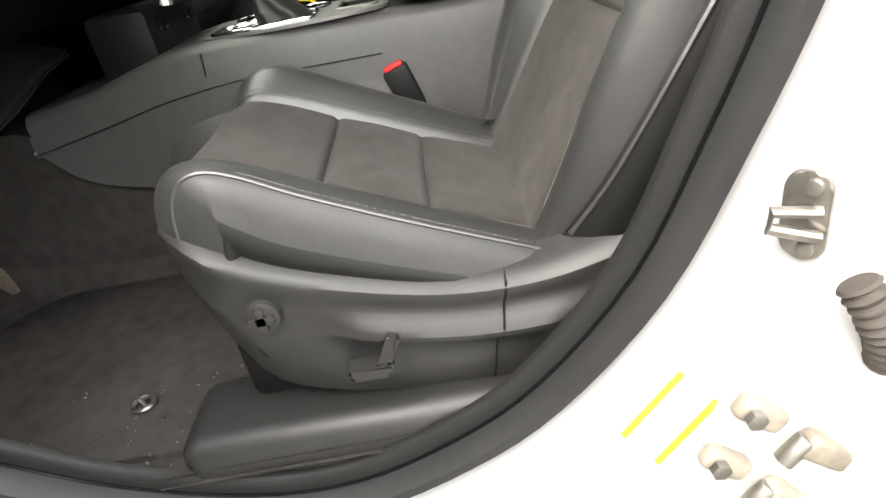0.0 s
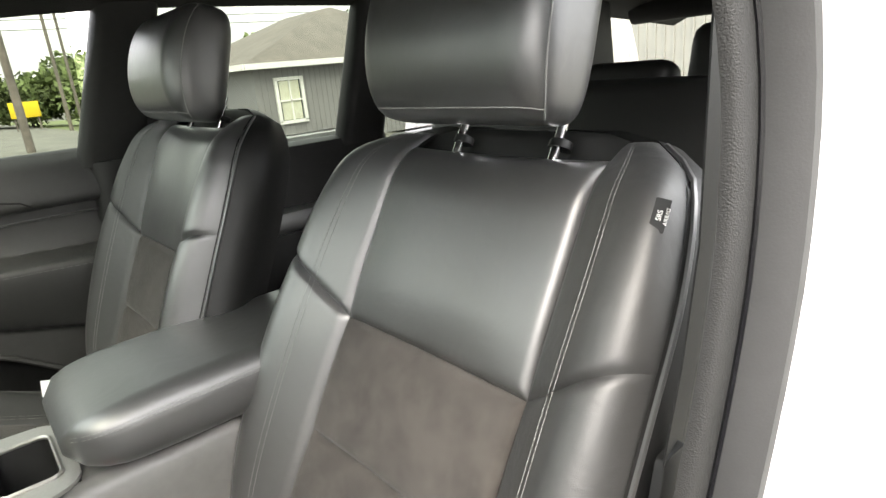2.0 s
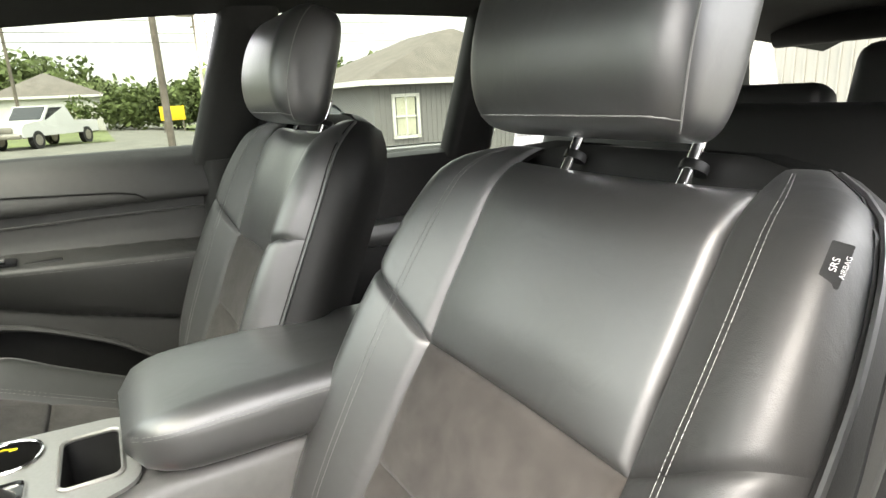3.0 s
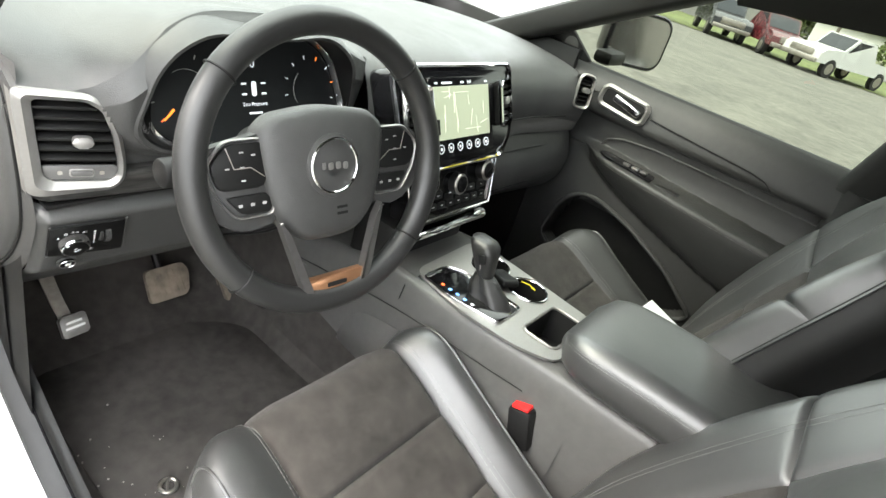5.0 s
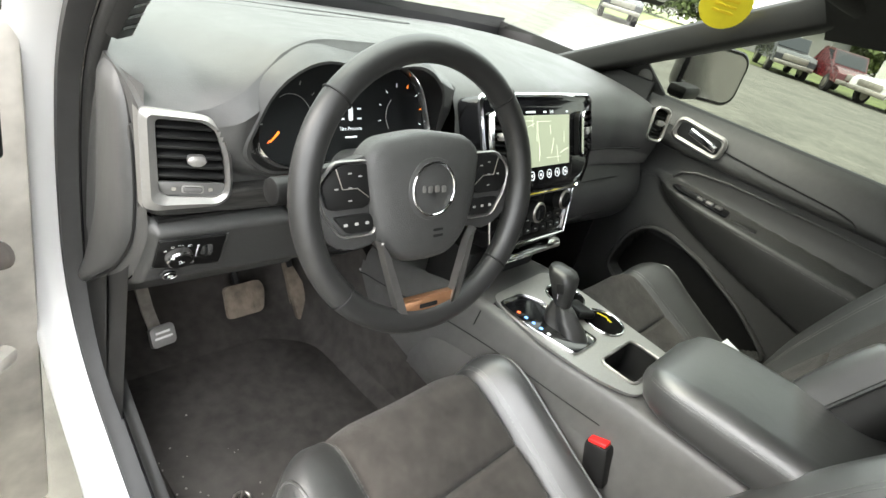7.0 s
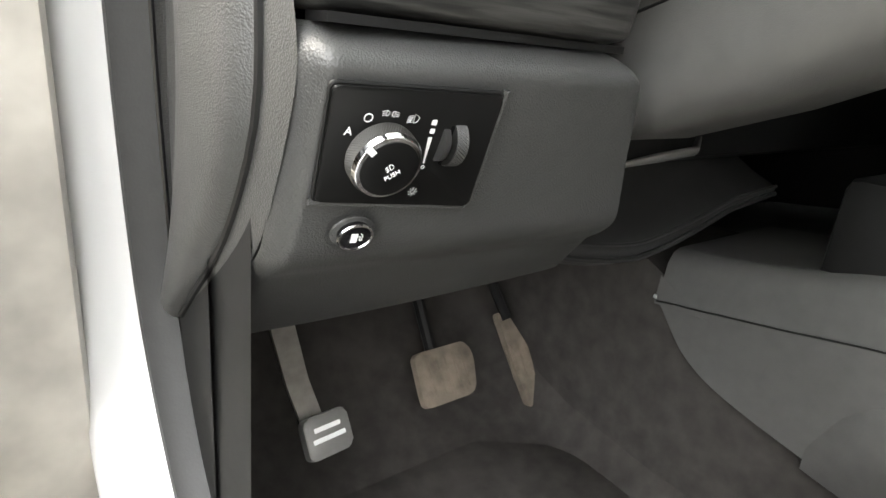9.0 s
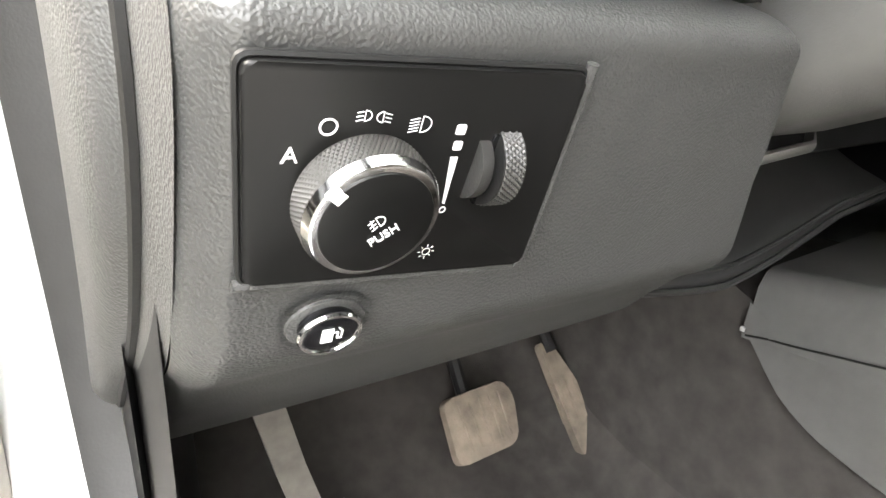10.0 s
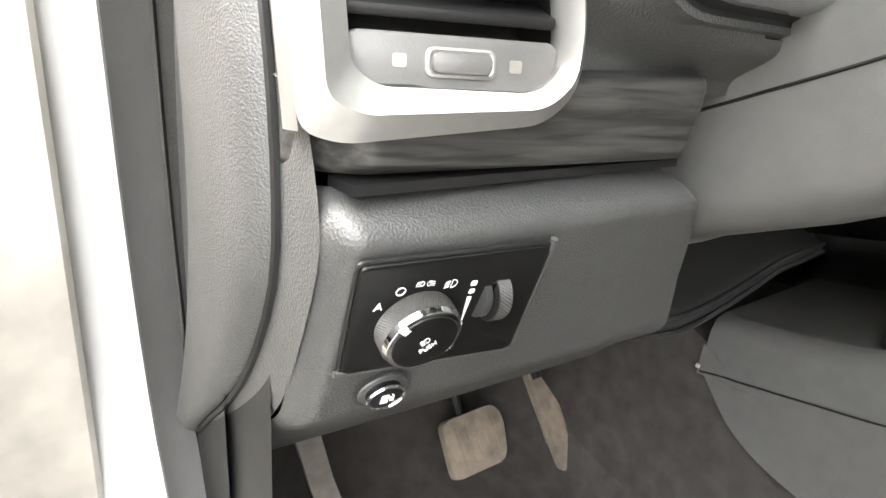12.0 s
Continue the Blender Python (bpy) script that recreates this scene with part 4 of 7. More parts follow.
part("knee_panel", grid(knee, span(-0.634, -0.618, 8) + span(-0.61, -0.47, 12) + span(-0.465, -0.434, 10), span(0, 0.09, 12)[:-1] + span(0.09, 0.95, 40) + span(0.96, 1, 5)), VINYL, dash, "grained vinyl knee panel")
part("knee_panel_underside", grid(lambda x, t: knee(x, 1.0) + Vector((0, 0.08 * t, 0.012 * math.sin(math.pi * t))), span(-0.634, -0.437, 14), span(0, 1, 4)), DARK, dash)


# scooped panel under the steering column, with a rolled lower lip
def scoop(x, t):
    k = (x + 0.345) / 0.255
    lip_z = 0.806 - 0.022 * math.sin(math.pi * max(0.0, min(1.0, k * 0.9))) + 0.050 * max(0.0, k - 0.55)
    y = blend([0, 0.08, 0.2, 0.35, 0.6, 1.0], [0.825, 0.806, 0.806, 0.835, 0.865, 0.850], t) - 0.03 * k
    return Vector((x, y, lip_z + (0.935 - lip_z) * t))


part("column_underside", grid(scoop, span(-0.36, 0.02, 34), span(0, 1, 26)), SEATPLASTIC, dash, "dark scooped panel under the steering column")
part("underside_rib", tube([scoop(x, 0.20) + Vector((0, -0.003, 0)) for x in span(-0.34, 0.02, 28)], 0.0022, 6), SEATPLASTIC, dash)
part("underside_rib", tube([scoop(x, 0.09) + Vector((0, -0.003, 0)) for x in span(-0.35, 0.02, 28)], 0.0030, 6), SEATPLASTIC, dash)
# flat black oval stands for the shade inside the hole under the column
part("column_hole_shade", grid(lambda a, r: Vector((-0.325 + 0.050 * r * math.cos(a), 0.815 + 0.004 * r * math.cos(a), 0.890 + 0.022 * r * math.sin(a))), [2 * math.pi * k / 24 for k in range(24)], [0.02, 0.5, 1.0], True), GLOSSBLACK, dash, "flat black oval for the shade in the opening under the column")
part("release_lever", tube([(-0.285, 0.770, 0.905), (-0.262, 0.752, 0.914), (-0.220, 0.742, 0.921), (-0.200, 0.752, 0.930)], [0.004, 0.006, 0.006, 0.004], 10, flat=0.6), SATIN, dash, "pale column release lever")


# end of the dash beside the door: a padded cover behind a shadow gap
def dash_edge(z):
    return blend([0.77, 0.80, 0.83, 0.86, 0.89, 0.92, 0.974, 1.0, 1.04, 1.16], [0.862, 0.828, 0.793, 0.759, 0.731, 0.713, 0.690, 0.693, 0.706, 0.716], z)


def cap_front(z):
    return blend([0.775, 0.815, 0.85, 0.89, 0.95, 1.00, 1.06, 1.12, 1.16], [0.890, 0.846, 0.805, 0.766, 0.728, 0.722, 0.730, 0.746, 0.770], z)


def cap_back(z):
    return blend([0.775, 0.815, 0.90, 1.03, 1.14, 1.16], [0.915, 0.908, 0.902, 0.890, 0.872, 0.860], z)


def cap_at(u, z):
    y = cap_front(z) + (cap_back(z) - cap_front(z)) * u
    lobe = blend([0, 0.06, 0.18, 0.45, 0.60, 0.70, 1.0], [-0.010, 0.002, 0.007, 0.008, 0.004, -0.004, -0.006], u)
    ends = max(0.0, (0.80 - z) / 0.025) ** 2 * 0.010 + max(0.0, (z - 1.13) / 0.03) ** 2 * 0.010
    return Vector((-0.641 - lobe + ends, y, z))


part("end_cap", grid(cap_at, span(0, 0.2, 8)[:-1] + span(0.2, 1, 16), span(0.775, 1.16, 34)), VINYL, dash, "grained padded dash end cap")
part("end_cap_ridge", tube([cap_at(0.66, z) for z in span(0.79, 1.15, 20)], 0.0016, 6), VINYL, dash)
part("dash_side", grid(lambda u, z: Vector((-0.6338 - 0.003 * u, dash_edge(z) + (cap_front(z) + 0.006 - dash_edge(z)) * u, z)), span(0, 1, 5), span(0.775, 1.16, 30)), VINYL, dash, "grained side of the dash")
part("end_cap_gap", tube([(-0.6372, cap_front(z) - 0.001, z) for z in span(0.785, 1.15, 20)], 0.0022, 6), DARK, dash)

# headlamp switch plate: local frame on the knee panel
KX, KV = Vector((0.996, -0.082, -0.035)), Vector((0, -0.391, 0.920))
KN = KX.cross(KV)

pm = axes(Vector((-0.580, 0.6845, 0.9445)), KX, KV, KN)
outline = [(-0.0457, 0.0303), (0.040, 0.0321), (0.0467, -0.0339), (-0.0417, -0.0282)][::-1]
plate = part("headlamp_switch_plate", prism(soften(outline, 0.003), 0.003, pm, 0.0008), GLOSSBLACK, dash, "matt black headlamp switch plate with white symbols")
plate.data.materials[0] = SWITCHBLACK
part("plate_gap", frame_ring(soften([(x * 1.030, y * 1.042) for x, y in outline], 0.004), soften([(x * 0.995, y * 0.995) for x, y in outline], 0.003), 0.0016, pm), DARK, plate)
part("plate_chamfer", tube([pm @ Vector((x * 1.05, y * 1.06, 0.0006)) for x, y in ((0.040, 0.0321), (0.0433, 0.0), (0.0460, -0.0300), (0.0430, -0.0339), (0.0, -0.0312), (-0.0417, -0.0282))], 0.0017, 8), VINYL, plate)
kc = pm @ Matrix.Translation((-0.0160, -0.0018, 0.003)) @ Matrix.Diagonal((0.895, 0.895, 0.86, 1))
knob = part("headlamp_knob", cyl(0.0188, 0.0100, 64, kc, 0.0, 0.0184), KNURL, plate, "knurled grey headlamp dial")
def knurl(m, radius, height, turns, rows):
    """A cylinder wall raised into a fine lattice of points."""
    bm = bmesh.new()

    def at(k, i, r):
        a = 2 * math.pi * (k + 0.5 * i) / turns
        return bm.verts.new(m @ Vector((r * math.cos(a), r * math.sin(a), height * i / rows)))

    vv = [[at(k, i, radius) for k in range(turns)] for i in range(rows + 1)]
    for i, (a, b) in enumerate(zip(vv, vv[1:])):
        for k in range(turns):
            j = (k + 1) % turns
            tip = at(k + 0.5, i + 0.5, radius + 0.0006)
            for p, q in ((a[k], a[j]), (a[j], b[j]), (b[j], b[k]), (b[k], a[k])):
                bm.faces.new((p, q, tip))
    return bm


part("knurled_band", knurl(kc @ Matrix.Translation((0, 0, 0.0004)), 0.0187, 0.0092, 84, 8), KNURL, knob, smooth=False)
part("chrome_ring", cyl(0.0189, 0.0030, 64, kc @ Matrix.Translation((0, 0, 0.0098)), 0.0012, 0.0182), CHROME, knob, "bright chrome ring")
part("knob_face", cyl(0.0158, 0.0010, 48, kc @ Matrix.Translation((0, 0, 0.0126)), 0.0004), SWITCHBLACK, knob)
part("pointer", box((0.0042, 0.0034, 0.0016), kc @ Matrix.Rotation(radians(142), 4, "Z") @ Matrix.Translation((0.0160, 0, 0.0130))), WHITEMARK, knob)
words("PUSH", 0.0038, kc @ Matrix.Translation((0.0022, -0.0034, 0.0138)) @ Matrix.Rotation(radians(36), 4, "Z"), WHITEMARK, knob)


def arc(r, a0, a1, n=12, c=(0, 0), sx=1.0):
    return [Vector((c[0] + sx * r * math.cos(radians(a0 + (a1 - a0) * k / n)), c[1] + r * math.sin(radians(a0 + (a1 - a0) * k / n)), 0)) for k in range(n + 1)]


def strokes(lines, r, m):
    out = bmesh.new()
    for ln in lines:
        merge(out, tube([m @ Vector((*p[:2], 0)) for p in ln], r, 5))
    return out


def lamp_symbol(m, s, mirror=1, rays=3, slash=False, body=True):
    lines = []
    if body:
        lines.append([(mirror * x, y) for x, y in [(0, s), (0, -s)]])
        lines.append([(mirror * p.x, p.y) for p in arc(s, 90, -90, 12, (0, 0), 1.2)])
    for k in range(rays):
        y = s * (0.75 - 1.5 * k / (rays - 1))
        lines.append([(mirror * -0.35 * s, y), (mirror * -1.5 * s, y - 0.25 * s)])
    if slash:
        lines.append([(mirror * -0.9 * s, s), (mirror * -1.0 * s, -s)])
    return strokes(lines, 0.00013, m)


up_ = pm @ Matrix.Translation((0, 0.0017, 0.0034))
words("A", 0.0056, up_ @ Matrix.Translation((-0.0345, 0.0081, 0)), WHITEMARK, plate)
part("symbol_off", strokes([arc(0.0019, 0, 360, 20)], 0.00026, up_ @ Matrix.Translation((-0.0270, 0.0152, 0))), WHITEMARK, plate)
part("symbol_parking", union(lamp_symbol(up_ @ Matrix.Translation((-0.0192, 0.0180, 0)), 0.0013, 1), lamp_symbol(up_ @ Matrix.Translation((-0.0148, 0.0177, 0)), 0.0013, -1)), WHITEMARK, plate)
part("symbol_headlamp", lamp_symbol(up_ @ Matrix.Translation((-0.0048, 0.0160, 0)), 0.0021, 1, 5), WHITEMARK, plate)
part("symbol_fog", lamp_symbol(kc @ Matrix.Translation((-0.0004, 0.0012, 0.0138)) @ Matrix.Rotation(radians(36), 4, "Z"), 0.0017, 1, 3, True), WHITEMARK, knob)
part("dimmer_wedge", prism([(0.0058, 0.0070), (0.0078, 0.0070), (0.0085, -0.0074), (0.0079, -0.0074)], 0.0004, up_), WHITEMARK, plate)
part("dimmer_dot", union(prism(rrect(0.0024, 0.0024, 0.0004), 0.0004, up_ @ Matrix.Translation((0.0067, 0.0103, 0))), prism(rrect(0.0026, 0.0026, 0.0004), 0.0004, up_ @ Matrix.Translation((0.0062, 0.0148, 0)))), WHITEMARK, plate)
part("symbol_dim", strokes([arc(0.0009, 0, 360, 12)], 0.0002, up_ @ Matrix.Translation((0.0087, -0.0098, 0))), WHITEMARK, plate)
part("symbol_bright", strokes([arc(0.0012, 0, 360, 12)] + [[(0.0018 * math.cos(a), 0.0018 * math.sin(a)), (0.0026 * math.cos(a), 0.0026 * math.sin(a))] for a in [k * math.pi / 4 for k in range(8)]], 0.00014, up_ @ Matrix.Translation((0.0080, -0.0246, 0))), WHITEMARK, plate)
wheel_m = pm @ Matrix.Translation((0.0218, 0.0042, -0.0012)) @ Matrix.Rotation(radians(90), 4, "Y")
part("dimmer_slot", prism(rrect(0.0085, 0.0215, 0.001), 0.0008, pm @ Matrix.Translation((0.0212, 0.0042, 0.003))), GLOSSBLACK, plate)
thumb = part("dimmer_wheel", cyl(0.0118, 0.0076, 40, wheel_m @ Matrix.Translation((0, 0, -0.0035)), 0.0008), DARK, plate, "ridged dimmer thumbwheel")
part("ridge_band", knurl(wheel_m @ Matrix.Translation((0, 0, -0.0030)), 0.0118, 0.0066, 48, 6), SEATPLASTIC, thumb, smooth=False)
part("thumbwheel_cheek", cyl(0.0098, 0.004, 32, wheel_m @ Matrix.Translation((0, 0, -0.0085)), 0.0012), SEATPLASTIC, plate)
# fuel flap button in a scooped recess
fm = pm @ Matrix.Translation((-0.0161, -0.0501, 0.0))
part("button_scoop", cyl(0.0115, 0.0010, 32, fm @ Matrix.Diagonal((1.25, 1.0, 1, 1)), 0.001, 0.0098), VINYL, dash)
fb = part("fuel_flap_button", cyl(0.0088, 0.0050, 32, fm @ Matrix.Diagonal((1.0, 0.85, 1, 1)), 0.001), GLOSSBLACK, dash, "oval fuel flap button in a chrome ring")
part("button_ring", tube([fm @ Vector((0.0090 * math.cos(a), 0.0077 * math.sin(a), 0.0046)) for a in [2 * math.pi * k / 32 for k in range(32)]], 0.0009, 6, True), CHROME, fb)
f2 = fm @ Matrix.Translation((0, 0, 0.0053))
part("pump_symbol", union(prism([(-0.003, -0.0025), (0.0005, -0.0025), (0.0005, 0.003), (-0.003, 0.003)], 0.0003, f2), strokes([[(0.0005, 0.001), (0.002, 0.001), (0.002, -0.0015), (0.0032, -0.0015), (0.0032, 0.0015), (0.002, 0.0028)]], 0.0003, f2)), WHITEMARK, fb)


def air_vent(c, m, w, h, frame_mat, slats, frame_w=0.011, label="silver-framed air vent", tab=True, corner=0.018):
    v = part("air_vent", prism(rrect(w * 0.98, h * 0.98, corner), 0.002, m @ Matrix.Translation((0, 0, -0.030))), DARK, dash, label)
    part("vent_throat", frame_ring(rrect(w, h, corner), rrect(w - 0.004, h - 0.004, corner), 0.030, m @ Matrix.Translation((0, 0, -0.030))), DARK, v)
    part("vent_frame", frame_ring(rrect(w + 2 * frame_w, h + 2 * frame_w, corner + frame_w), rrect(w, h, corner), 0.008, m, 0.002), frame_mat, v, "satin silver vent surround")
    for k in range(slats):
        y = h * (0.5 - (k + 0.7) / (slats + 0.4))
        part("slat", box((w * 0.97, 0.0035, 0.016), m @ Matrix.Translation((0, y, -0.006)) @ Matrix.Rotation(radians(28), 4, "X"), 0.001), DARK, v)
    if tab:
        part("vent_tab", prism(rrect(0.024, 0.013, 0.005), 0.012, m @ Matrix.Translation((0.004, 0.004, -0.002)), 0.003), SATIN, v)
    return v


VX = Vector((0.956, -0.292, 0)).normalized()
VN = VX.cross(Vector((0.02, 0.10, 0.995)).normalized()).normalized()
vm_ = axes(Vector((-0.589, 0.684, 1.081)), VX, VN.cross(VX), VN)
vo = [(-0.060, 0.059), (0.014, 0.056), (0.034, 0.044), (0.046, 0.010), (0.051, -0.026), (0.049, -0.048), (0.036, -0.060), (-0.038, -0.068), (-0.052, -0.064)]
vi = [(-0.042, 0.047), (0.010, 0.047), (0.026, 0.037), (0.037, 0.008), (0.0425, -0.026), (0.0415, -0.041), (0.032, -0.049), (-0.026, -0.049), (-0.035, -0.043)]


def vent_side(v):
    return blend([-0.049, 0.047], [-0.035, -0.042], v), blend([-0.049, -0.026, 0.008, 0.037, 0.047], [0.0425, 0.0425, 0.037, 0.026, 0.012], v)


def dash_face(x, k):
    """The upright face round the vent and the instruments, from the pad's edge down to the wood band."""
    a, low = dash_top(x, 4.0), band_y(min(x, -0.44)) + 0.016 + 0.20 * max(0.0, -0.575 - x)
    z = a.z + (1.033 - a.z) * k
    side = 0.045 * max(0.0, (-x - 0.618) / 0.024) ** 2
    y = a.y + (low - a.y) * min(1.0, k * 1.6) - 0.004 * math.sin(math.pi * k) ** 0.7 + side * min(1.0, k * 4)
    y += (hood_y(z) - y) * hood_near(x, z)[0] * min(1.0, k * 5)
    return Vector((x, y, z))


face = grid(dash_face, span(-0.640, -0.178, 150), span(0, 1, 90))
to_vent = vm_.inverted()


def in_vent(c):
    a_, b_ = vent_side(c.y)
    return a_ - 0.010 < c.x < b_ + 0.003 and -0.056 < c.y < 0.051 and abs(c.z) < 0.04


def in_opening(c):
    return hood_near(c.x, c.z)[1] < 0.99


bmesh.ops.delete(face, geom=[f for f in face.faces if in_vent(to_vent @ f.calc_center_median()) or in_opening(f.calc_center_median())], context="FACES")
part("vent_surround", face, VINYL, dash, "grained dash face beside the vent")
lv = part("air_vent", prism(vi[::-1], 0.002, vm_ @ Matrix.Translation((0, 0, -0.034))), DARK, dash, "silver-framed air vent with black slats")
part("vent_throat", frame_ring([(x * 1.05, y * 1.05) for x, y in vi], vi, 0.032, vm_ @ Matrix.Translation((0, 0, -0.032))), DARK, lv)
part("vent_frame", frame_ring(soften(vo, 0.010, 4), soften(vi, 0.007, 4), 0.009, vm_, 0.003), SATIN, lv, "satin silver vent surround")
part("vent_frame_flank", grid(lambda t, k: vm_ @ Vector((-0.060 + 0.008 * t - 0.003 * math.sin(1.57 * k), 0.057 - 0.121 * t, 0.006 - 0.022 * k)), span(0, 1, 8), span(0, 1, 6)), SATIN, lv, "satin silver flank of the vent frame")
for k in range(6):
    v = 0.040 - 0.0122 * k
    a_, b_ = vent_side(v)
    part("slat", box((b_ - a_ - 0.002, 0.0045, 0.018), vm_ @ Matrix.Translation(((a_ + b_) / 2, v, -0.007)) @ Matrix.Rotation(radians(24), 4, "X"), 0.0014), DARK, lv)
part("vent_tab", prism(rrect(0.022, 0.013, 0.006), 0.010, vm_ @ Matrix.Translation((0.006, -0.001, 0.0)), 0.003), SATIN, lv, "silver vent slider tab")
part("vent_control_plate", prism(soften([(-0.036, -0.031), (0.042, -0.031), (0.041, -0.042), (0.032, -0.0485), (-0.026, -0.0485), (-0.035, -0.043)], 0.004), 0.004, vm_ @ Matrix.Translation((0, 0, -0.002)), 0.001), PLASTIC, lv)
part("vent_wheel", frame_ring(rrect(0.026, 0.010, 0.003), rrect(0.022, 0.0065, 0.002), 0.0015, vm_ @ Matrix.Translation((0.004, -0.0400, 0.002))), SATIN, lv)
part("vent_wheel_face", prism(rrect(0.022, 0.0068, 0.002), 0.003, vm_ @ Matrix.Translation((0.004, -0.0400, 0.002)), 0.001), PLASTIC, lv)
for sx in (-0.018, 0.025):
    part("vent_mark", prism(rrect(0.005, 0.0045, 0.001), 0.0003, vm_ @ Matrix.Translation((sx, -0.0400, 0.0022))), STEEL, lv)
rv = axes(Vector((0.628, 0.612, 1.118)), Vector((0.70, -0.71, 0)).normalized(), Vector((0.05, 0.10, 0.995)).normalized(), Vector((-0.70, -0.70, 0.10)).normalized())
air_vent(None, rv, 0.034, 0.078, SATIN, 7, 0.007, "narrow silver-framed air vent", True, 0.010)

# instrument cluster in its hood
cn = Vector((0, -0.94, 0.34))
cm = axes(Vector((-0.364, 0.674, 1.135)), Vector((1, 0, 0)), Vector((0, 0.34, 0.94)), cn)
oval = soften([(-0.155, -0.035), (-0.135, 0.045), (-0.085, 0.076), (-0.02, 0.070), (0.02, 0.070), (0.085, 0.076), (0.135, 0.045), (0.155, -0.035), (0.12, -0.062), (-0.12, -0.062)], 0.03, 5)
cl = part("instrument_display", prism(oval, 0.004, cm), SCREEN, dash, "dark instrument display with lit scales")
part("cluster_ring", frame_ring([(x * 1.055, y * 1.09) for x, y in oval], [(x * 1.01, y * 1.01) for x, y in oval], 0.012, cm, 0.003), CHROME, cl, "bright ring round the instruments")
# throat: from the display's ring out to the rim of the opening
loops = [[] for _ in range(8)]
for x, y in oval:
    p = cm @ Vector((x * 1.05, y * 1.08, 0.004))
    dx, dz = p.x + 0.364, p.z - 1.135
    rim_y = hood_y(p.z)
    for k, (f, g, yy) in enumerate(((1.0, 1.0, p.y), (1.02, 1.03, p.y * 0.6 + rim_y * 0.4), (1.04, 1.07, p.y * 0.2 + rim_y * 0.8), (1.055, 1.11, rim_y - 0.002), (1.085, 1.16, rim_y - 0.003), (1.12, 1.22, rim_y + 0.006), (1.15, 1.30, rim_y + 0.020), (1.17, 1.34, rim_y + 0.045))):
        loops[k].append(Vector((-0.364 + dx * f, yy, 1.135 + dz * g)))
part("hood_throat", loft(loops[:4], False), DARK, cl, "matt black inside of the hood")
part("hood_rim", loft(loops[3:], False), VINYL, cl, "grained rim of the instrument hood")
for cx_, r, mats in ((-0.100, 0.052, (MARK, LIT_RED)), (0.100, 0.050, (LIT_WHITE, LIT_ORANGE))):
    part("scale_ring", tube([cm @ Vector((cx_ + p.x, -0.002 + p.y, 0.0045)) for p in (arc(r * 0.62, 120, -10, 24) if cx_ < 0 else arc(r * 0.62, 215, 130, 24))], 0.0004, 5), MARK, cl)
    for k in range(9):
        a = radians(220 - 30 * k)
        part("tick", prism(rrect(0.0055, 0.0014, 0.0003), 0.0004, cm @ Matrix.Translation((cx_ + r * 0.90 * math.cos(a), r * 0.90 * math.sin(a), 0.0044)) @ Matrix.Rotation(a, 4, "Z")), mats[k in (5, 7) if cx_ > 0 else k == 0], cl)
part("needle", prism([(-0.001, 0.0016), (-0.001, -0.0016), (0.018, -0.0007), (0.018, 0.0007)], 0.0008, cm @ Matrix.Translation((-0.100 + 0.028 * math.cos(radians(222)), 0.028 * math.sin(radians(222)), 0.0046)) @ Matrix.Rotation(radians(222), 4, "Z")), LIT_ORANGE, cl)
words("0", 0.016, cm @ Matrix.Translation((0, 0.036, 0.0046)), LIT_WHITE, cl)
words("Tire Pressure", 0.0075, cm @ Matrix.Translation((0, -0.018, 0.0046)), LIT_WHITE, cl)
for x, y, w in ((0, -0.030, 0.022), (-0.016, 0.010, 0.008), (0.016, 0.010, 0.008), (-0.016, -0.004, 0.008), (0.016, -0.004, 0.008), (0, 0.056, 0.010)):
    part("readout_bar", prism(rrect(w, 0.0026, 0.0008), 0.0004, cm @ Matrix.Translation((x, y, 0.0046))), LIT_WHITE, cl)
part("car_symbol", prism(rrect(0.008, 0.020, 0.003), 0.0004, cm @ Matrix.Translation((0, 0.003, 0.0046))), LIT_WHITE, cl)

# centre stack
sn = Vector((0, -0.91, 0.41)).normalized()
sv = Vector((0, 0.41, 0.91)).normalized()
sc = axes(Vector((0, 0.556, 1.118)), Vector((1, 0, 0)), sv, sn)
stack = part("screen_surround", prism(soften([(-0.175, 0.088), (0.175, 0.088), (0.165, -0.040), (0.130, -0.082), (-0.130, -0.082), (-0.165, -0.040)], 0.02), 0.05, sc @ Matrix.Translation((0, 0, -0.056)), 0.008), GLOSSBLACK, dash, "gloss black centre stack surround")
so = soften([(-0.178, 0.092), (0.178, 0.092), (0.168, -0.040), (0.132, -0.085), (-0.132, -0.085), (-0.168, -0.040)], 0.022)
si = soften([(-0.173, 0.087), (0.173, 0.087), (0.163, -0.040), (0.128, -0.080), (-0.128, -0.080), (-0.163, -0.040)], 0.02)
part("stack_chrome_edge", frame_ring([(x * 1.012, y * 1.02) for x, y in so], si, 0.007, sc @ Matrix.Translation((0, 0, -0.010)), 0.001), CHROME, stack, "thin chrome edge strip")
scr = part("touchscreen", prism(rrect(0.192, 0.140, 0.006), 0.006, sc @ Matrix.Translation((0, 0, -0.006)), 0.002), GLOSSBLACK, stack, "touchscreen showing a pale map and an icon bar")
part("map_area", prism(rrect(0.168, 0.090, 0.001), 0.0006, sc @ Matrix.Translation((0, 0.010, 0.0002))), MAP, scr)
random.seed(5)
roads = []
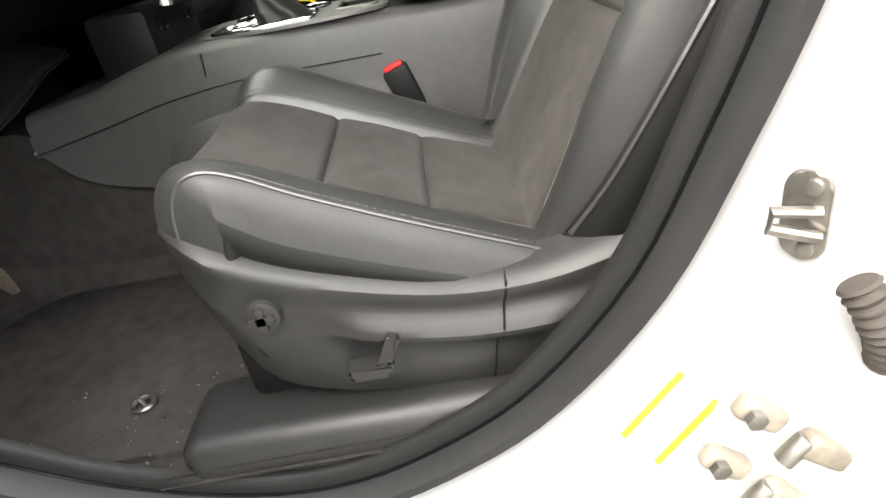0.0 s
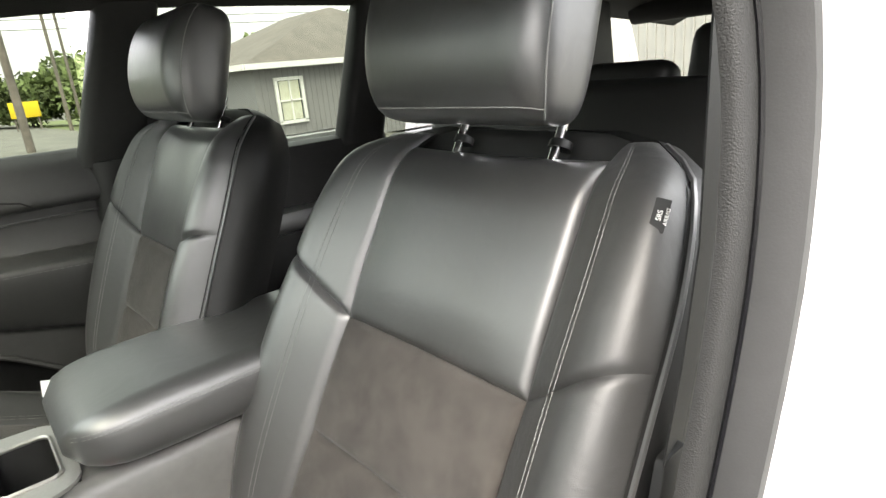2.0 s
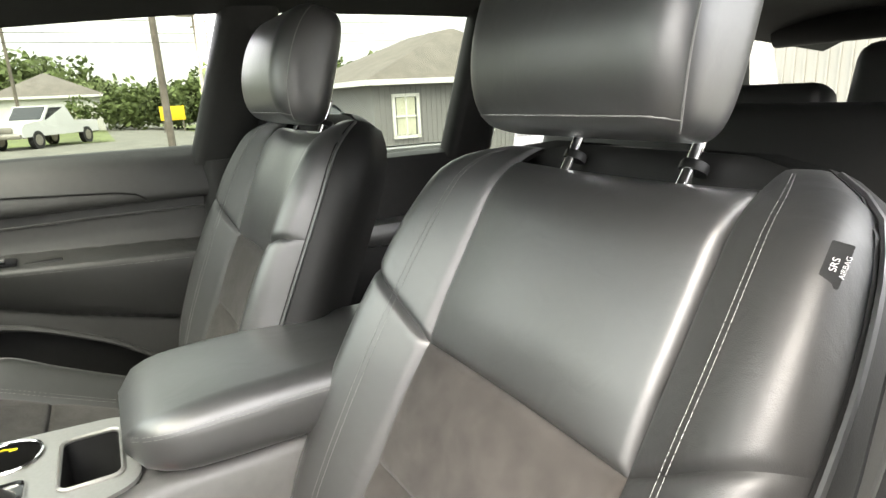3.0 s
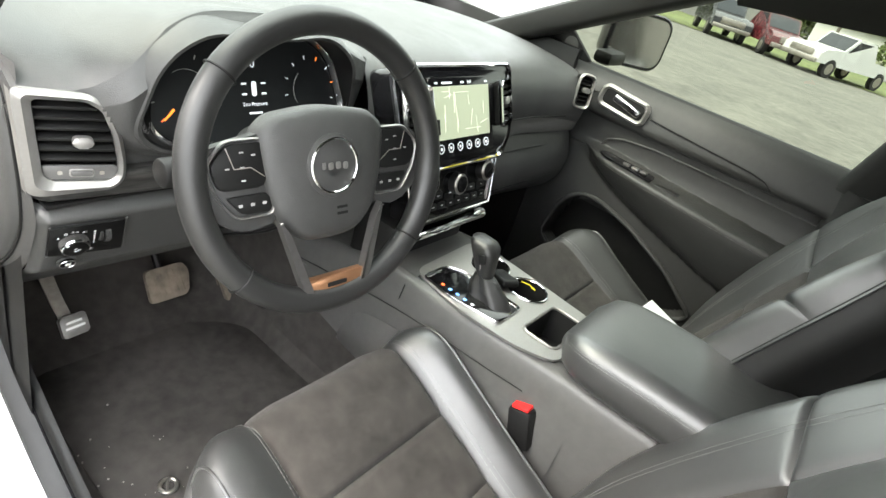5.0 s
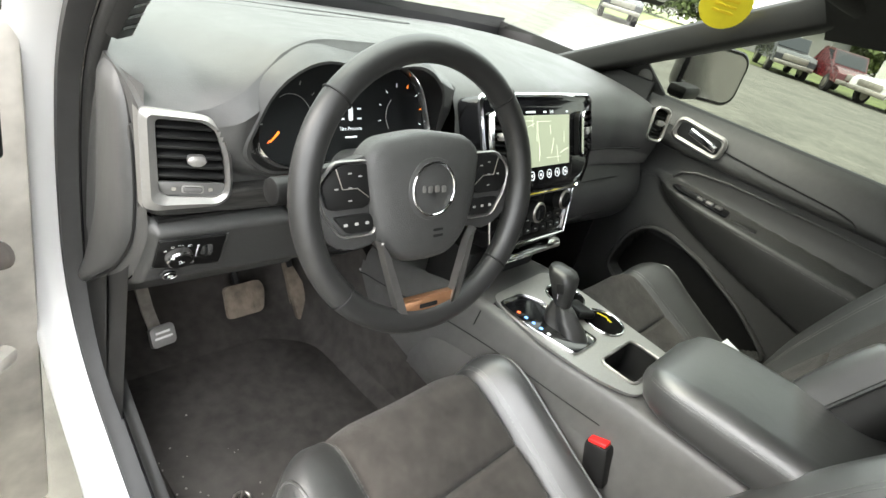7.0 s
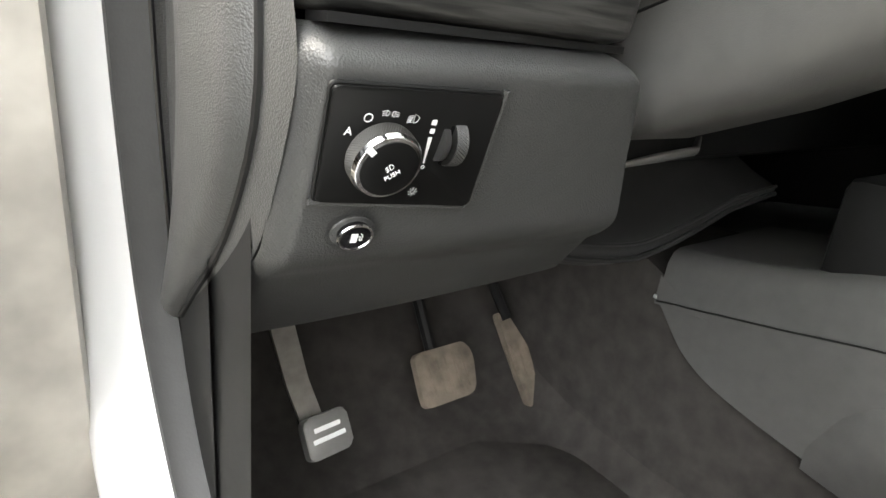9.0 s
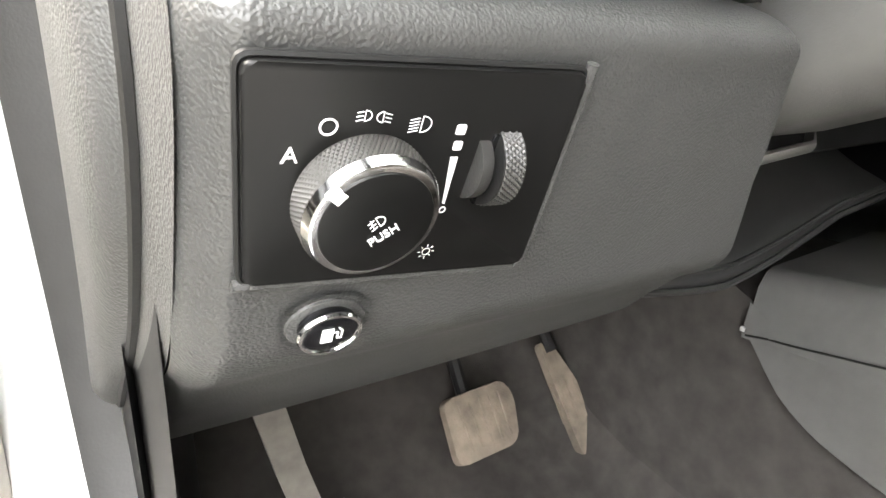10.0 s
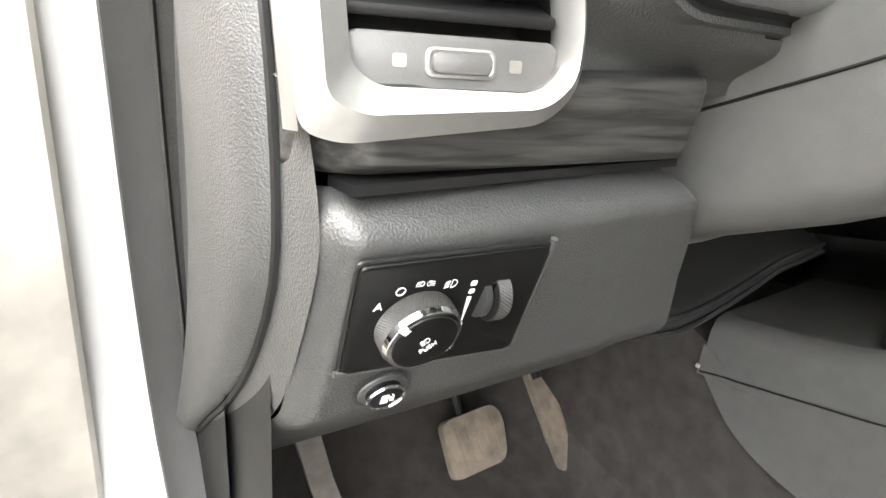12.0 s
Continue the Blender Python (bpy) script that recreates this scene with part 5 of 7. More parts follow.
for k in range(16):
    x, y, a = random.uniform(-0.07, 0.07), random.uniform(-0.025, 0.048), random.choice((0, 90, 75, 15, 100))
    ln = random.uniform(0.015, 0.05)
    dx, dy = ln * math.cos(radians(a)) / 2, ln * math.sin(radians(a)) / 2
    roads.append([(max(-0.083, min(0.083, x - dx)), max(-0.034, min(0.054, y - dy))), (max(-0.083, min(0.083, x + dx)), max(-0.034, min(0.054, y + dy)))])
part("map_roads", strokes(roads, 0.0006, sc @ Matrix.Translation((0, 0, 0.0010))), MAPLINE, scr)
for x, w in ((-0.075, 0.008), (-0.045, 0.030), (0.0, 0.010), (0.076, 0.008)):
    part("status_mark", prism(rrect(w, 0.0035, 0.001), 0.0004, sc @ Matrix.Translation((x, 0.0605, 0.0002))), LIT_WHITE, scr)
words("3:41", 0.008, sc @ Matrix.Translation((0.022, 0.0605, 0.0004)), LIT_WHITE, scr)
for k in range(6):
    im = sc @ Matrix.Translation((-0.07 + 0.028 * k, -0.050, 0.0004))
    part("menu_icon", union(tube([im @ p for p in arc(0.0075, 0, 360, 18)[:-1]], 0.0007, 5, True), prism(rrect(0.005, 0.005, 0.001), 0.0003, im)), LIT_WHITE, scr)
part("zoom_button", prism(rrect(0.012, 0.026, 0.001), 0.0005, sc @ Matrix.Translation((-0.077, -0.012, 0.0008))), DARK, scr)
for sg in (1, -1):
    vx = axes(Vector((sg * 0.135, 0.560 - 0.0, 1.136)), Vector((1, sg * 0.25, 0)).normalized(), sv, (Vector((sg * 0.25, 0, 0)) * -1 + sn).normalized())
    air_vent(None, vx, 0.050, 0.082, CHROME, 6, 0.0035, "chrome-edged centre air vent", True, 0.010)

# climate panel
hn = Vector((0, -0.965, 0.26)).normalized()
hv = Vector((0, 0.26, 0.965)).normalized()
hm = axes(Vector((0, 0.530, 0.990)), Vector((1, 0, 0)), hv, hn)
hp = part("climate_panel", prism(soften([(-0.135, 0.050), (0.135, 0.050), (0.120, -0.050), (-0.120, -0.050)], 0.008), 0.05, hm @ Matrix.Translation((0, 0, -0.05)), 0.004), GLOSSBLACK, dash, "gloss black climate panel with three dials")
for kx, ky in ((-0.088, 0.022), (0.0, 0.008), (0.088, 0.022)):
    km = hm @ Matrix.Translation((kx, ky, 0))
    kb = part("climate_dial", cyl(0.021, 0.016, 40, km, 0.002, 0.0195), DARK, hp, "black climate dial")
    part("dial_ring", cyl(0.0200, 0.003, 40, km @ Matrix.Translation((0, 0, 0.0145)), 0.001, 0.0185), BRONZE, kb)
    part("dial_face", cyl(0.0155, 0.0012, 32, km @ Matrix.Translation((0, 0, 0.0172)), 0.0005), GLOSSBLACK, kb)
for r, (yy, n) in enumerate(((-0.008, 6), (-0.028, 8))):
    for k in range(n):
        xx = (-0.5 + (k + 0.5) / n) * 0.21
        bt = part("climate_button", prism(rrect(0.021 if n == 8 else 0.026, 0.013, 0.002), 0.003, hm @ Matrix.Translation((xx, yy - (0.006 if abs(xx) < 0.03 and r == 0 else 0), 0)), 0.001), DARK, hp)
        part("button_mark", prism(rrect(0.007, 0.0018, 0.0004), 0.0003, hm @ Matrix.Translation((xx, yy, 0.0031))), WHITEMARK, bt)
part("climate_chrome_edge", tube([hm @ Vector(p) for p in ((-0.140, 0.052, 0.0), (-0.124, -0.052, 0.0), (0.124, -0.052, 0.0), (0.140, 0.052, 0.0))], 0.003, 8), CHROME, hp, "chrome edge strip")
lip = part("stack_shelf", prism(soften([(-0.122, 0.016), (0.122, 0.016), (0.116, -0.004), (-0.116, -0.004)], 0.006), 0.010, axes(Vector((0, 0.510, 0.912)), Vector((1, 0, 0)), Vector((0, 1, 0.1)).normalized(), Vector((0, -0.1, 1)).normalized()), 0.004), CHROME, dash, "chrome ledge under the climate panel")
part("lower_stack_panel", at_box(0, 0.60, 0.86, 0.24, 0.10, 0.11, 0.015), DARK, dash)
for x in (-0.08, -0.05, 0.05, 0.08):
    part("socket", prism(rrect(0.022, 0.016, 0.003), 0.002, axes(Vector((x, 0.549, 0.885)), Vector((1, 0, 0)), Vector((0, 0, 1)), Vector((0, -1, 0))), 0.001), GLOSSBLACK, dash)

# steering column, stalk
def shroud_ring(y, z, w, h):
    return [Vector((-0.342 + a, y, z + b)) for a, b in rrect(2 * w, 2 * h, min(w, h) * 0.55, 7)]


col = part("column_shroud", loft([shroud_ring(*r) for r in ((0.515, 1.085, 0.046, 0.046), (0.525, 1.082, 0.054, 0.054), (0.56, 1.066, 0.060, 0.062), (0.62, 1.040, 0.064, 0.066), (0.70, 1.008, 0.067, 0.066), (0.78, 0.985, 0.067, 0.060))]), PLASTIC, dash, "dark plastic steering column shroud")
part("shroud_joint", tube([(-0.342 - w, y, z + 0.012) for y, z, w in ((0.53, 1.082, 0.0545), (0.56, 1.066, 0.0605), (0.62, 1.040, 0.0645), (0.70, 1.008, 0.0672))], 0.0010, 5), DARK, col)
stalk = part("stalk", tube([(-0.39, 0.580, 1.088), (-0.46, 0.560, 1.100), (-0.535, 0.540, 1.106)], 0.0085, 12), DARK, dash, "black indicator stalk")
part("stalk_end", cyl(0.0165, 0.044, 20, Matrix.Translation((-0.527, 0.541, 1.105)) @ Matrix.Rotation(radians(-90), 4, "Y"), 0.004), DARK, stalk)
part("stalk_mark", prism(rrect(0.008, 0.005, 0.001), 0.0004, axes(Vector((-0.515, 0.532, 1.119)), Vector((1, 0, 0)), Vector((0, 0.5, 0.8)), Vector((0, -0.6, 0.8)))), WHITEMARK, stalk)

# ---- steering wheel ----
TW = radians(19)
wn_ = Vector((0, -math.cos(TW), math.sin(TW)))
wv = Vector((0, math.sin(TW), math.cos(TW)))
WM = axes(Vector((-0.424, 0.438, 1.138)), Vector((1, 0, 0)), wv, wn_)
WM = WM @ Matrix.Rotation(radians(-8), 4, "Y") @ Matrix.Scale(0.92, 4)
wheel = thing("steering_wheel", "black leather steering wheel with silver lower spoke trim", "steering wheel", (-0.388, 0.47, 1.13))
RR = 0.173
rim_pts = [WM @ Vector((RR * math.sin(a), RR * math.cos(a), -0.012)) for a in [2 * math.pi * k / 96 for k in range(96)]]
rim_ob = part("rim", tube(rim_pts, [0.0158 + 0.0016 * math.exp(-(((k - 26) % 96 - 0) / 6) ** 2) for k in range(96)], 16, True), RIMLEATHER, wheel, "black leather wheel rim")
for deg in (48, 132, 228, 312):
    a = radians(deg)
    c = WM @ Vector((RR * math.sin(a), RR * math.cos(a), -0.012))
    d = (WM.to_3x3() @ Vector((math.cos(a), -math.sin(a), 0))).normalized()
    e = (WM.to_3x3() @ Vector((math.sin(a), math.cos(a), 0))).normalized()
    part("rim_seam", tube([c + e * (0.0170 * math.cos(b)) + (WM.to_3x3() @ Vector((0, 0, 1))) * (0.0170 * math.sin(b)) for b in [2 * math.pi * k / 20 for k in range(20)]], 0.0012, 5, True), DARK, rim_ob)
for a0, a1 in ((300, 420), (100, 140), (220, 260)):
    part("rim_stitching", stitches([WM @ Vector(((RR - 0.0168) * math.sin(radians(a)), (RR - 0.0168) * math.cos(radians(a)), -0.012)) for a in range(a0, a1, 3)], 0.0035, 0.002, 0.0005), STITCH, rim_ob)


def pad_outline(f=1.0):
    pts = [(-0.092, 0.048), (-0.070, 0.068), (0, 0.077), (0.070, 0.068), (0.092, 0.048), (0.086, -0.01), (0.072, -0.060), (0.042, -0.090), (0, -0.094), (-0.042, -0.090), (-0.072, -0.060), (-0.086, -0.01)]
    return soften([(x * f, y * f) for x, y in pts], 0.025, 4)


pr = []
for f, z in ((1.0, -0.044), (1.0, -0.021), (0.97, -0.013), (0.90, -0.008), (0.70, -0.003), (0.40, -0.001), (0.1, 0.0)):
    pr.append([WM @ Vector((x, y, z)) for x, y in pad_outline(f)])
pad = part("hub_pad", loft(pr), VINYL, wheel, "soft black airbag cover")
em = WM @ Matrix.Translation((0.002, 0.004, -0.0025))
part("emblem_recess", cyl(0.040, 0.0025, 40, em, 0.001), VINYL, pad)
part("emblem_ring", tube([em @ Vector((0.0335 * math.cos(a), 0.0335 * math.sin(a), 0.0035)) for a in [2 * math.pi * k / 48 for k in range(48)]], 0.0018, 8, True), CHROME, pad, "thin chrome emblem ring")
part("emblem_bar", union(*[prism(rrect(w, 0.009, 0.002), 0.0012, em @ Matrix.Translation((x, y, 0.0024)), 0.0003) for x, y, w in ((-0.016, 0.001, 0.005), (-0.006, 0, 0.007), (0.005, 0, 0.007), (0.016, -0.001, 0.007))]), SATIN, pad, "plain chrome emblem bars")
part("airbag_mark", union(*[prism(rrect(0.016, 0.0035, 0.0008), 0.0005, WM @ Matrix.Translation((0.012, y, -0.0020))) for y in (-0.050, -0.058)]), DARK, pad)
for sg in (1, -1):
    sp = soften([(sg * 0.070, 0.052), (sg * 0.158, 0.034), (sg * 0.163, -0.034), (sg * 0.118, -0.066), (sg * 0.066, -0.056)], 0.012)
    spoke = part("spoke", prism(sp if sg > 0 else sp[::-1], 0.018, WM @ Matrix.Translation((0, 0, -0.038)), 0.004), VINYL, wheel, "black side spoke with button pods")
    po = soften([(sg * 0.082, 0.040), (sg * 0.128, 0.040), (sg * 0.150, 0.018), (sg * 0.142, -0.012), (sg * 0.084, -0.012)], 0.010)
    part("button_pod", prism(po if sg > 0 else po[::-1], 0.006, WM @ Matrix.Translation((0, 0, -0.021)), 0.002), DARK, spoke, "black button pod")
    outer = [(0.079, 0.045), (0.131, 0.045), (0.156, 0.018), (0.148, -0.015), (0.124, -0.048), (0.074, -0.048)]
    inner_ = [(0.081, 0.042), (0.129, 0.042), (0.152, 0.017), (0.1445, -0.0145), (0.1225, -0.045), (0.077, -0.045)]
    part("pod_ring", frame_ring(soften([(sg * x, y) for x, y in outer], 0.010), soften([(sg * x, y) for x, y in inner_], 0.009), 0.004, WM @ Matrix.Translation((0, 0, -0.021)), 0.001), SATIN, spoke, "silver pod surround")
    for bx, by in ((0.098, 0.026), (0.112, 0.013), (0.130, 0.013), (0.112, -0.002), (0.112, 0.030)):
        part("button_mark", prism(rrect(0.005, 0.0018, 0.0005), 0.0004, WM @ Matrix.Translation((sg * bx, by, -0.0148))), MARK, spoke)
    part("pod_split", strokes([[(sg * 0.086, 0.000), (sg * 0.102, 0.012), (sg * 0.122, 0.012), (sg * 0.130, 0.036)]], 0.0007, WM @ Matrix.Translation((0, 0, -0.0148))), STEEL, spoke)
    lo = soften([(sg * 0.082, -0.020), (sg * 0.134, -0.020), (sg * 0.116, -0.042), (sg * 0.078, -0.042)], 0.005)
    part("lower_buttons", prism(lo if sg > 0 else lo[::-1], 0.005, WM @ Matrix.Translation((0, 0, -0.021)), 0.0015), DARK, spoke, "black phone buttons")
    part("button_mark", union(*[prism(rrect(0.005, 0.0035, 0.001), 0.0004, WM @ Matrix.Translation((sg * x, -0.031, -0.0158))) for x in (0.088, 0.103, 0.118)]), MARK, spoke)
    # lower spoke arms
    ro = [(sg * 0.065, -0.072), (sg * 0.079, -0.052), (sg * 0.052, -0.150), (sg * 0.034, -0.166)]
    part("lower_spoke", prism(soften(ro if sg < 0 else ro[::-1], 0.006), 0.014, WM @ Matrix.Translation((0, 0, -0.014)), 0.004), SPOKEMETAL, wheel, "satin metal lower spoke trim")
part("lower_spoke_base", prism(soften([(-0.050, -0.140), (0.050, -0.140), (0.034, -0.172), (-0.034, -0.172)], 0.008), 0.012, WM @ Matrix.Translation((0, 0, -0.016)), 0.004), COPPERGLINT, wheel, "satin spoke foot with a copper reflection in its colour")
part("trim_lettering_bar", prism(rrect(0.030, 0.006, 0.001), 0.0006, WM @ Matrix.Translation((0, -0.152, -0.0035))), DARK, wheel)
part("wheel_back", cyl(0.06, 0.06, 28, WM @ Matrix.Translation((0, 0, -0.075)), 0.01), DARK, wheel)

# ---- centre console ----
con = thing("centre_console", "dark centre console with a silver shifter plate and padded armrest", "console", (0, 0.2, 0.5))


def con_top(y):
    return blend([-0.35, 0.10, 0.20, 0.30, 0.45, 0.53, 0.60, 0.68, 0.80], [0.845, 0.845, 0.848, 0.850, 0.852, 0.850, 0.835, 0.812, 0.795], y)


def con_half(y):
    return blend([-0.35, 0.15, 0.30, 0.42, 0.55, 0.70, 0.84], [0.100, 0.104, 0.122, 0.134, 0.140, 0.140, 0.135], y)


def con_low(y):
    """The lower edge of the plastic side, which sweeps up to a point under the dash."""
    return blend([-0.35, 0.25, 0.45, 0.60, 0.70, 0.745, 0.775, 0.79], [0.50, 0.53, 0.615, 0.645, 0.668, 0.692, 0.725, 0.742], y)


def con_ring(y, lo):
    w, z = con_half(y), con_top(y)
    dip = 0.085 if 0.20 < y < 0.475 else 0.0
    prof = [(-w - 0.006, lo), (-w - 0.004, lo + (z - lo) * 0.45), (-w - 0.006, z - 0.065), (-w + 0.002, z - 0.040), (-w + 0.004, z - 0.016), (-w + 0.012, z - 0.004), (-w + 0.024, z), (-w + 0.026, z - dip), (w - 0.026, z - dip), (w - 0.024, z), (w - 0.012, z - 0.004), (w - 0.004, z - 0.016), (w - 0.002, z - 0.040), (w + 0.006, z - 0.065), (w + 0.004, lo + (z - lo) * 0.45), (w + 0.006, lo)]
    return [Vector((x, y, zz)) for x, zz in prof]


part("body", loft([con_ring(y, con_low(y)) for y in span(-0.35, 0.195, 16) + span(0.202, 0.472, 10) + span(0.48, 0.79, 22)]), PLASTIC, con, "dark plastic console body")
part("tunnel_carpet", loft([[Vector((sx * (con_half(y) - 0.012), y, zz)) for sx, zz in ((-1.12, 0.47), (-1, con_low(y) + 0.03), (1, con_low(y) + 0.03), (1.12, 0.47))] for y in span(-0.30, 1.10, 30)]), CARPET, con, "dark carpet over the tunnel")


def seam_z(y):
    return blend([0.14, 0.30, 0.44, 0.56, 0.66, 0.78], [0.786, 0.790, 0.792, 0.780, 0.760, 0.737], y)


def con_side(y, z):
    w, top, lo = con_half(y), con_top(y), con_low(y)
    return blend([lo, lo + (top - lo) * 0.45, top - 0.065, top - 0.040, top - 0.016], [w + 0.006, w + 0.004, w + 0.006, w - 0.002, w - 0.004], z)


for sg in (1, -1):
    part("body_seam", tube([(sg * (con_side(y, seam_z(y)) + 0.0021), y, seam_z(y)) for y in span(0.215, 0.785, 30)], 0.0011, 6), DARK, con)
    part("body_seam", tube([(sg * (con_half(0.49) - 0.001), 0.49, 0.79), (sg * (con_half(0.485) - 0.001), 0.485, 0.84)], 0.0012, 6), DARK, con)
    part("side_recess", grid(lambda u, v: Vector((sg * (con_half(u) + 0.007 + 0.016 * math.sin(math.pi * v) * blend([0.12, 0.20, 0.52, 0.60], [0.3, 1, 1, 0], u)), u, con_low(u) - 0.01 + (blend([0.12, 0.40, 0.52, 0.575, 0.60], [0.750, 0.752, 0.742, 0.715, 0.66], u) - con_low(u) + 0.01) * v)), span(0.12, 0.60, 26), span(0, 1, 10)), PLASTIC, con, "raised lower side moulding")
part("side_tip_clip", box((0.004, 0.0045, 0.0045), Matrix.Translation((-0.143, 0.790, 0.740)), 0.001), MARK, con)
po = soften([(-0.100, 0.495), (0.100, 0.505), (0.108, 0.40), (0.098, 0.30), (0.088, 0.198), (-0.088, 0.190), (-0.116, 0.26), (-0.124, 0.36), (-0.116, 0.44)], 0.03, 5)


def pierced(outline, holes, depth, m):
    """A flat plate with openings cut right through it."""
    bm = bmesh.new()
    loops = []
    for poly in [outline] + holes:
        vv = [bm.verts.new((x, y, depth)) for x, y in poly]
        loops.append([bm.edges.new((a, b)) for a, b in zip(vv, vv[1:] + vv[:1])])
    bmesh.ops.triangle_fill(bm, use_beauty=True, edges=[e for lp in loops for e in lp])
    rim = [e for e in bm.edges if len(e.link_faces) == 1]
    low = bmesh.ops.extrude_edge_only(bm, edges=rim)
    for v in [g for g in low["geom"] if isinstance(g, bmesh.types.BMVert)]:
        v.co.z = 0
    bm.transform(m)
    return bm


def ring_at(cx, cy, r, n=32):
    return [(cx + r * math.cos(2 * math.pi * k / n), cy + r * math.sin(2 * math.pi * k / n)) for k in range(n)]


TRAY = [(x - 0.006, y + 0.243) for x, y in rrect(0.114, 0.062, 0.012)]
CUPS = [(0.052, 0.425), (0.052, 0.335)]
plate2 = part("top_plate", pierced(po, [TRAY] + [ring_at(x, y, 0.0385) for x, y in CUPS], 0.005, Matrix.Translation((0, 0, 0.850))), SATIN, con, "satin silver console plate")


def bin_walls(poly, top, depth, taper=0.92):
    cx = sum(p[0] for p in poly) / len(poly)
    cy = sum(p[1] for p in poly) / len(poly)
    rings = [[Vector((cx + (x - cx) * f, cy + (y - cy) * f, z)) for x, y in poly] for f, z in ((1.0, top), (0.985, top - depth * 0.5), (taper, top - depth * 0.97), (taper * 0.9, top - depth), (0.02, top - depth))]
    return loft(rings, False)


# shifter well
sw = Matrix.Translation((-0.052, 0.385, 0.8555))
well = soften([(-0.052, 0.085), (0.010, 0.085), (0.030, 0.050), (0.034, -0.075), (-0.044, -0.075), (-0.060, 0.02)], 0.012)
part("shifter_well", prism(well, 0.0012, sw, 0.0004), GLOSSBLACK, plate2, "black shifter surround")
part("well_ring", frame_ring([(x * 1.05, y * 1.04) for x, y in well], well, 0.004, sw, 0.001), CHROME, plate2, "chrome shifter ring")
bl = [(0.031, 0.0), (0.029, 0.006), (0.027, 0.014), (0.026, 0.017), (0.020, 0.026), (0.0195, 0.029), (0.015, 0.036)]
boot = part("shifter_boot", loft([[Vector((-0.046 + r * 0.85 * math.cos(a) * (1 + 0.13 * math.cos(5 * a + 60 * z)), 0.362 + r * 1.5 * math.sin(a) + 0.55 * z, 0.857 + z)) for a in [2 * math.pi * k / 40 for k in range(40)]] for r, z in bl]), RIMLEATHER, con, "pleated black leather shifter boot")
kr = []
for t, w, d in ((0, 0.012, 0.013), (0.010, 0.0150, 0.0165), (0.030, 0.0185, 0.021), (0.048, 0.0215, 0.026), (0.060, 0.0215, 0.0275), (0.068, 0.0180, 0.024), (0.072, 0.010, 0.014)):
    kr.append([Vector((-0.044 + x + 0.10 * t, 0.385 + y + 0.40 * t, 0.888 + t * 0.92)) for x, y in rrect(2 * w, 2 * d, w * 0.8, 6)])
kn = part("shift_knob", loft(kr), RIMLEATHER, con, "rounded black leather shift knob")
part("knob_collar", cyl(0.0145, 0.006, 24, Matrix.Translation((-0.044, 0.384, 0.884)), 0.002), SATIN, kn, "thin silver collar")
part("knob_seam", tube([Vector((-0.0640 + 0.10 * t, 0.383 + 0.40 * t, 0.888 + 0.92 * t)) for t in span(0.02, 0.058, 8)], 0.0009, 5), STITCH, kn)
part("knob_button", box((0.004, 0.014, 0.018), Matrix.Translation((-0.0655, 0.392, 0.928)) @ Matrix.Rotation(radians(-24), 4, "X"), 0.0015), DARK, kn)
for k, mt in enumerate((LIT_RED, LIT_BLUE, LIT_BLUE, LIT_BLUE, LIT_WHITE)):
    part("gear_mark", prism(rrect(0.006, 0.006, 0.001), 0.0005, Matrix.Translation((-0.093, 0.435 - 0.017 * k, 0.8570))), mt, plate2, "lit gear letter")
# cup holders and storage tray
for cx_, cy in CUPS:
    ring = part("cup_holder", bin_walls(ring_at(cx_, cy, 0.0385), 0.854, 0.070), DARK, plate2, "dark round cup holder with chrome rim")
    part("holder_rim", tube([Vector((cx_ + 0.0385 * math.cos(a), cy + 0.0385 * math.sin(a), 0.8565)) for a in [2 * math.pi * k / 40 for k in range(40)]], 0.0026, 8, True), CHROME, ring, "chrome cup holder rim")
tray = part("storage_tray", bin_walls(TRAY, 0.854, 0.060), DARK, plate2, "black open storage tray")
part("tray_rim", frame_ring([(x - 0.006, y + 0.243) for x, y in rrect(0.124, 0.072, 0.016)], TRAY, 0.003, Matrix.Translation((0, 0, 0.8553)), 0.001), SATIN, tray, "bright tray rim")
# armrest
ar = []
for k in span(0, 1, 26):
    y = 0.205 - 0.50 * k
    r = min(1.0, k / 0.14)
    w = 0.105 * (0.55 + 0.45 * math.sqrt(max(0, 1 - (1 - r) ** 2))) + 0.012
    top = blend([0, 0.03, 0.10, 0.25, 1], [0.900, 0.918, 0.930, 0.936, 0.940], k)
    bot = blend([0, 0.05, 0.15, 0.4, 1], [0.880, 0.862, 0.850, 0.847, 0.846], k)
    cz, hz = (top + bot) / 2, (top - bot) / 2
    ar.append([Vector((x, y, cz + zz)) for x, zz in rrect(2 * w, 2 * hz, min(hz * 0.75, w * 0.5), 7)])
arm = part("armrest", loft(ar), LEATHER, con, "padded black leather armrest lid")
for off in (0, 0.005):
    part("armrest_stitching", stitches([(-(0.105 * (0.55 + 0.45 * math.sqrt(max(0, 1 - (1 - min(1, k / 0.14)) ** 2))) + 0.0125), 0.205 - 0.5 * k, blend([0, 0.1, 0.25, 1], [0.906, 0.910, 0.912, 0.914], k) + off) for k in span(0.02, 0.9, 40)]), STITCH, arm)
fob = thing("key_fob", "black car key fob lying in the cup holders", "key", (0.02, 0.385, 0.862))
part("fob_case", box((0.036, 0.062, 0.014), Matrix.Translation((0.030, 0.382, 0.862)) @ Matrix.Rotation(radians(-28), 4, "Z") @ Matrix.Rotation(radians(-12), 4, "X"), 0.005, 3), DARK, fob)
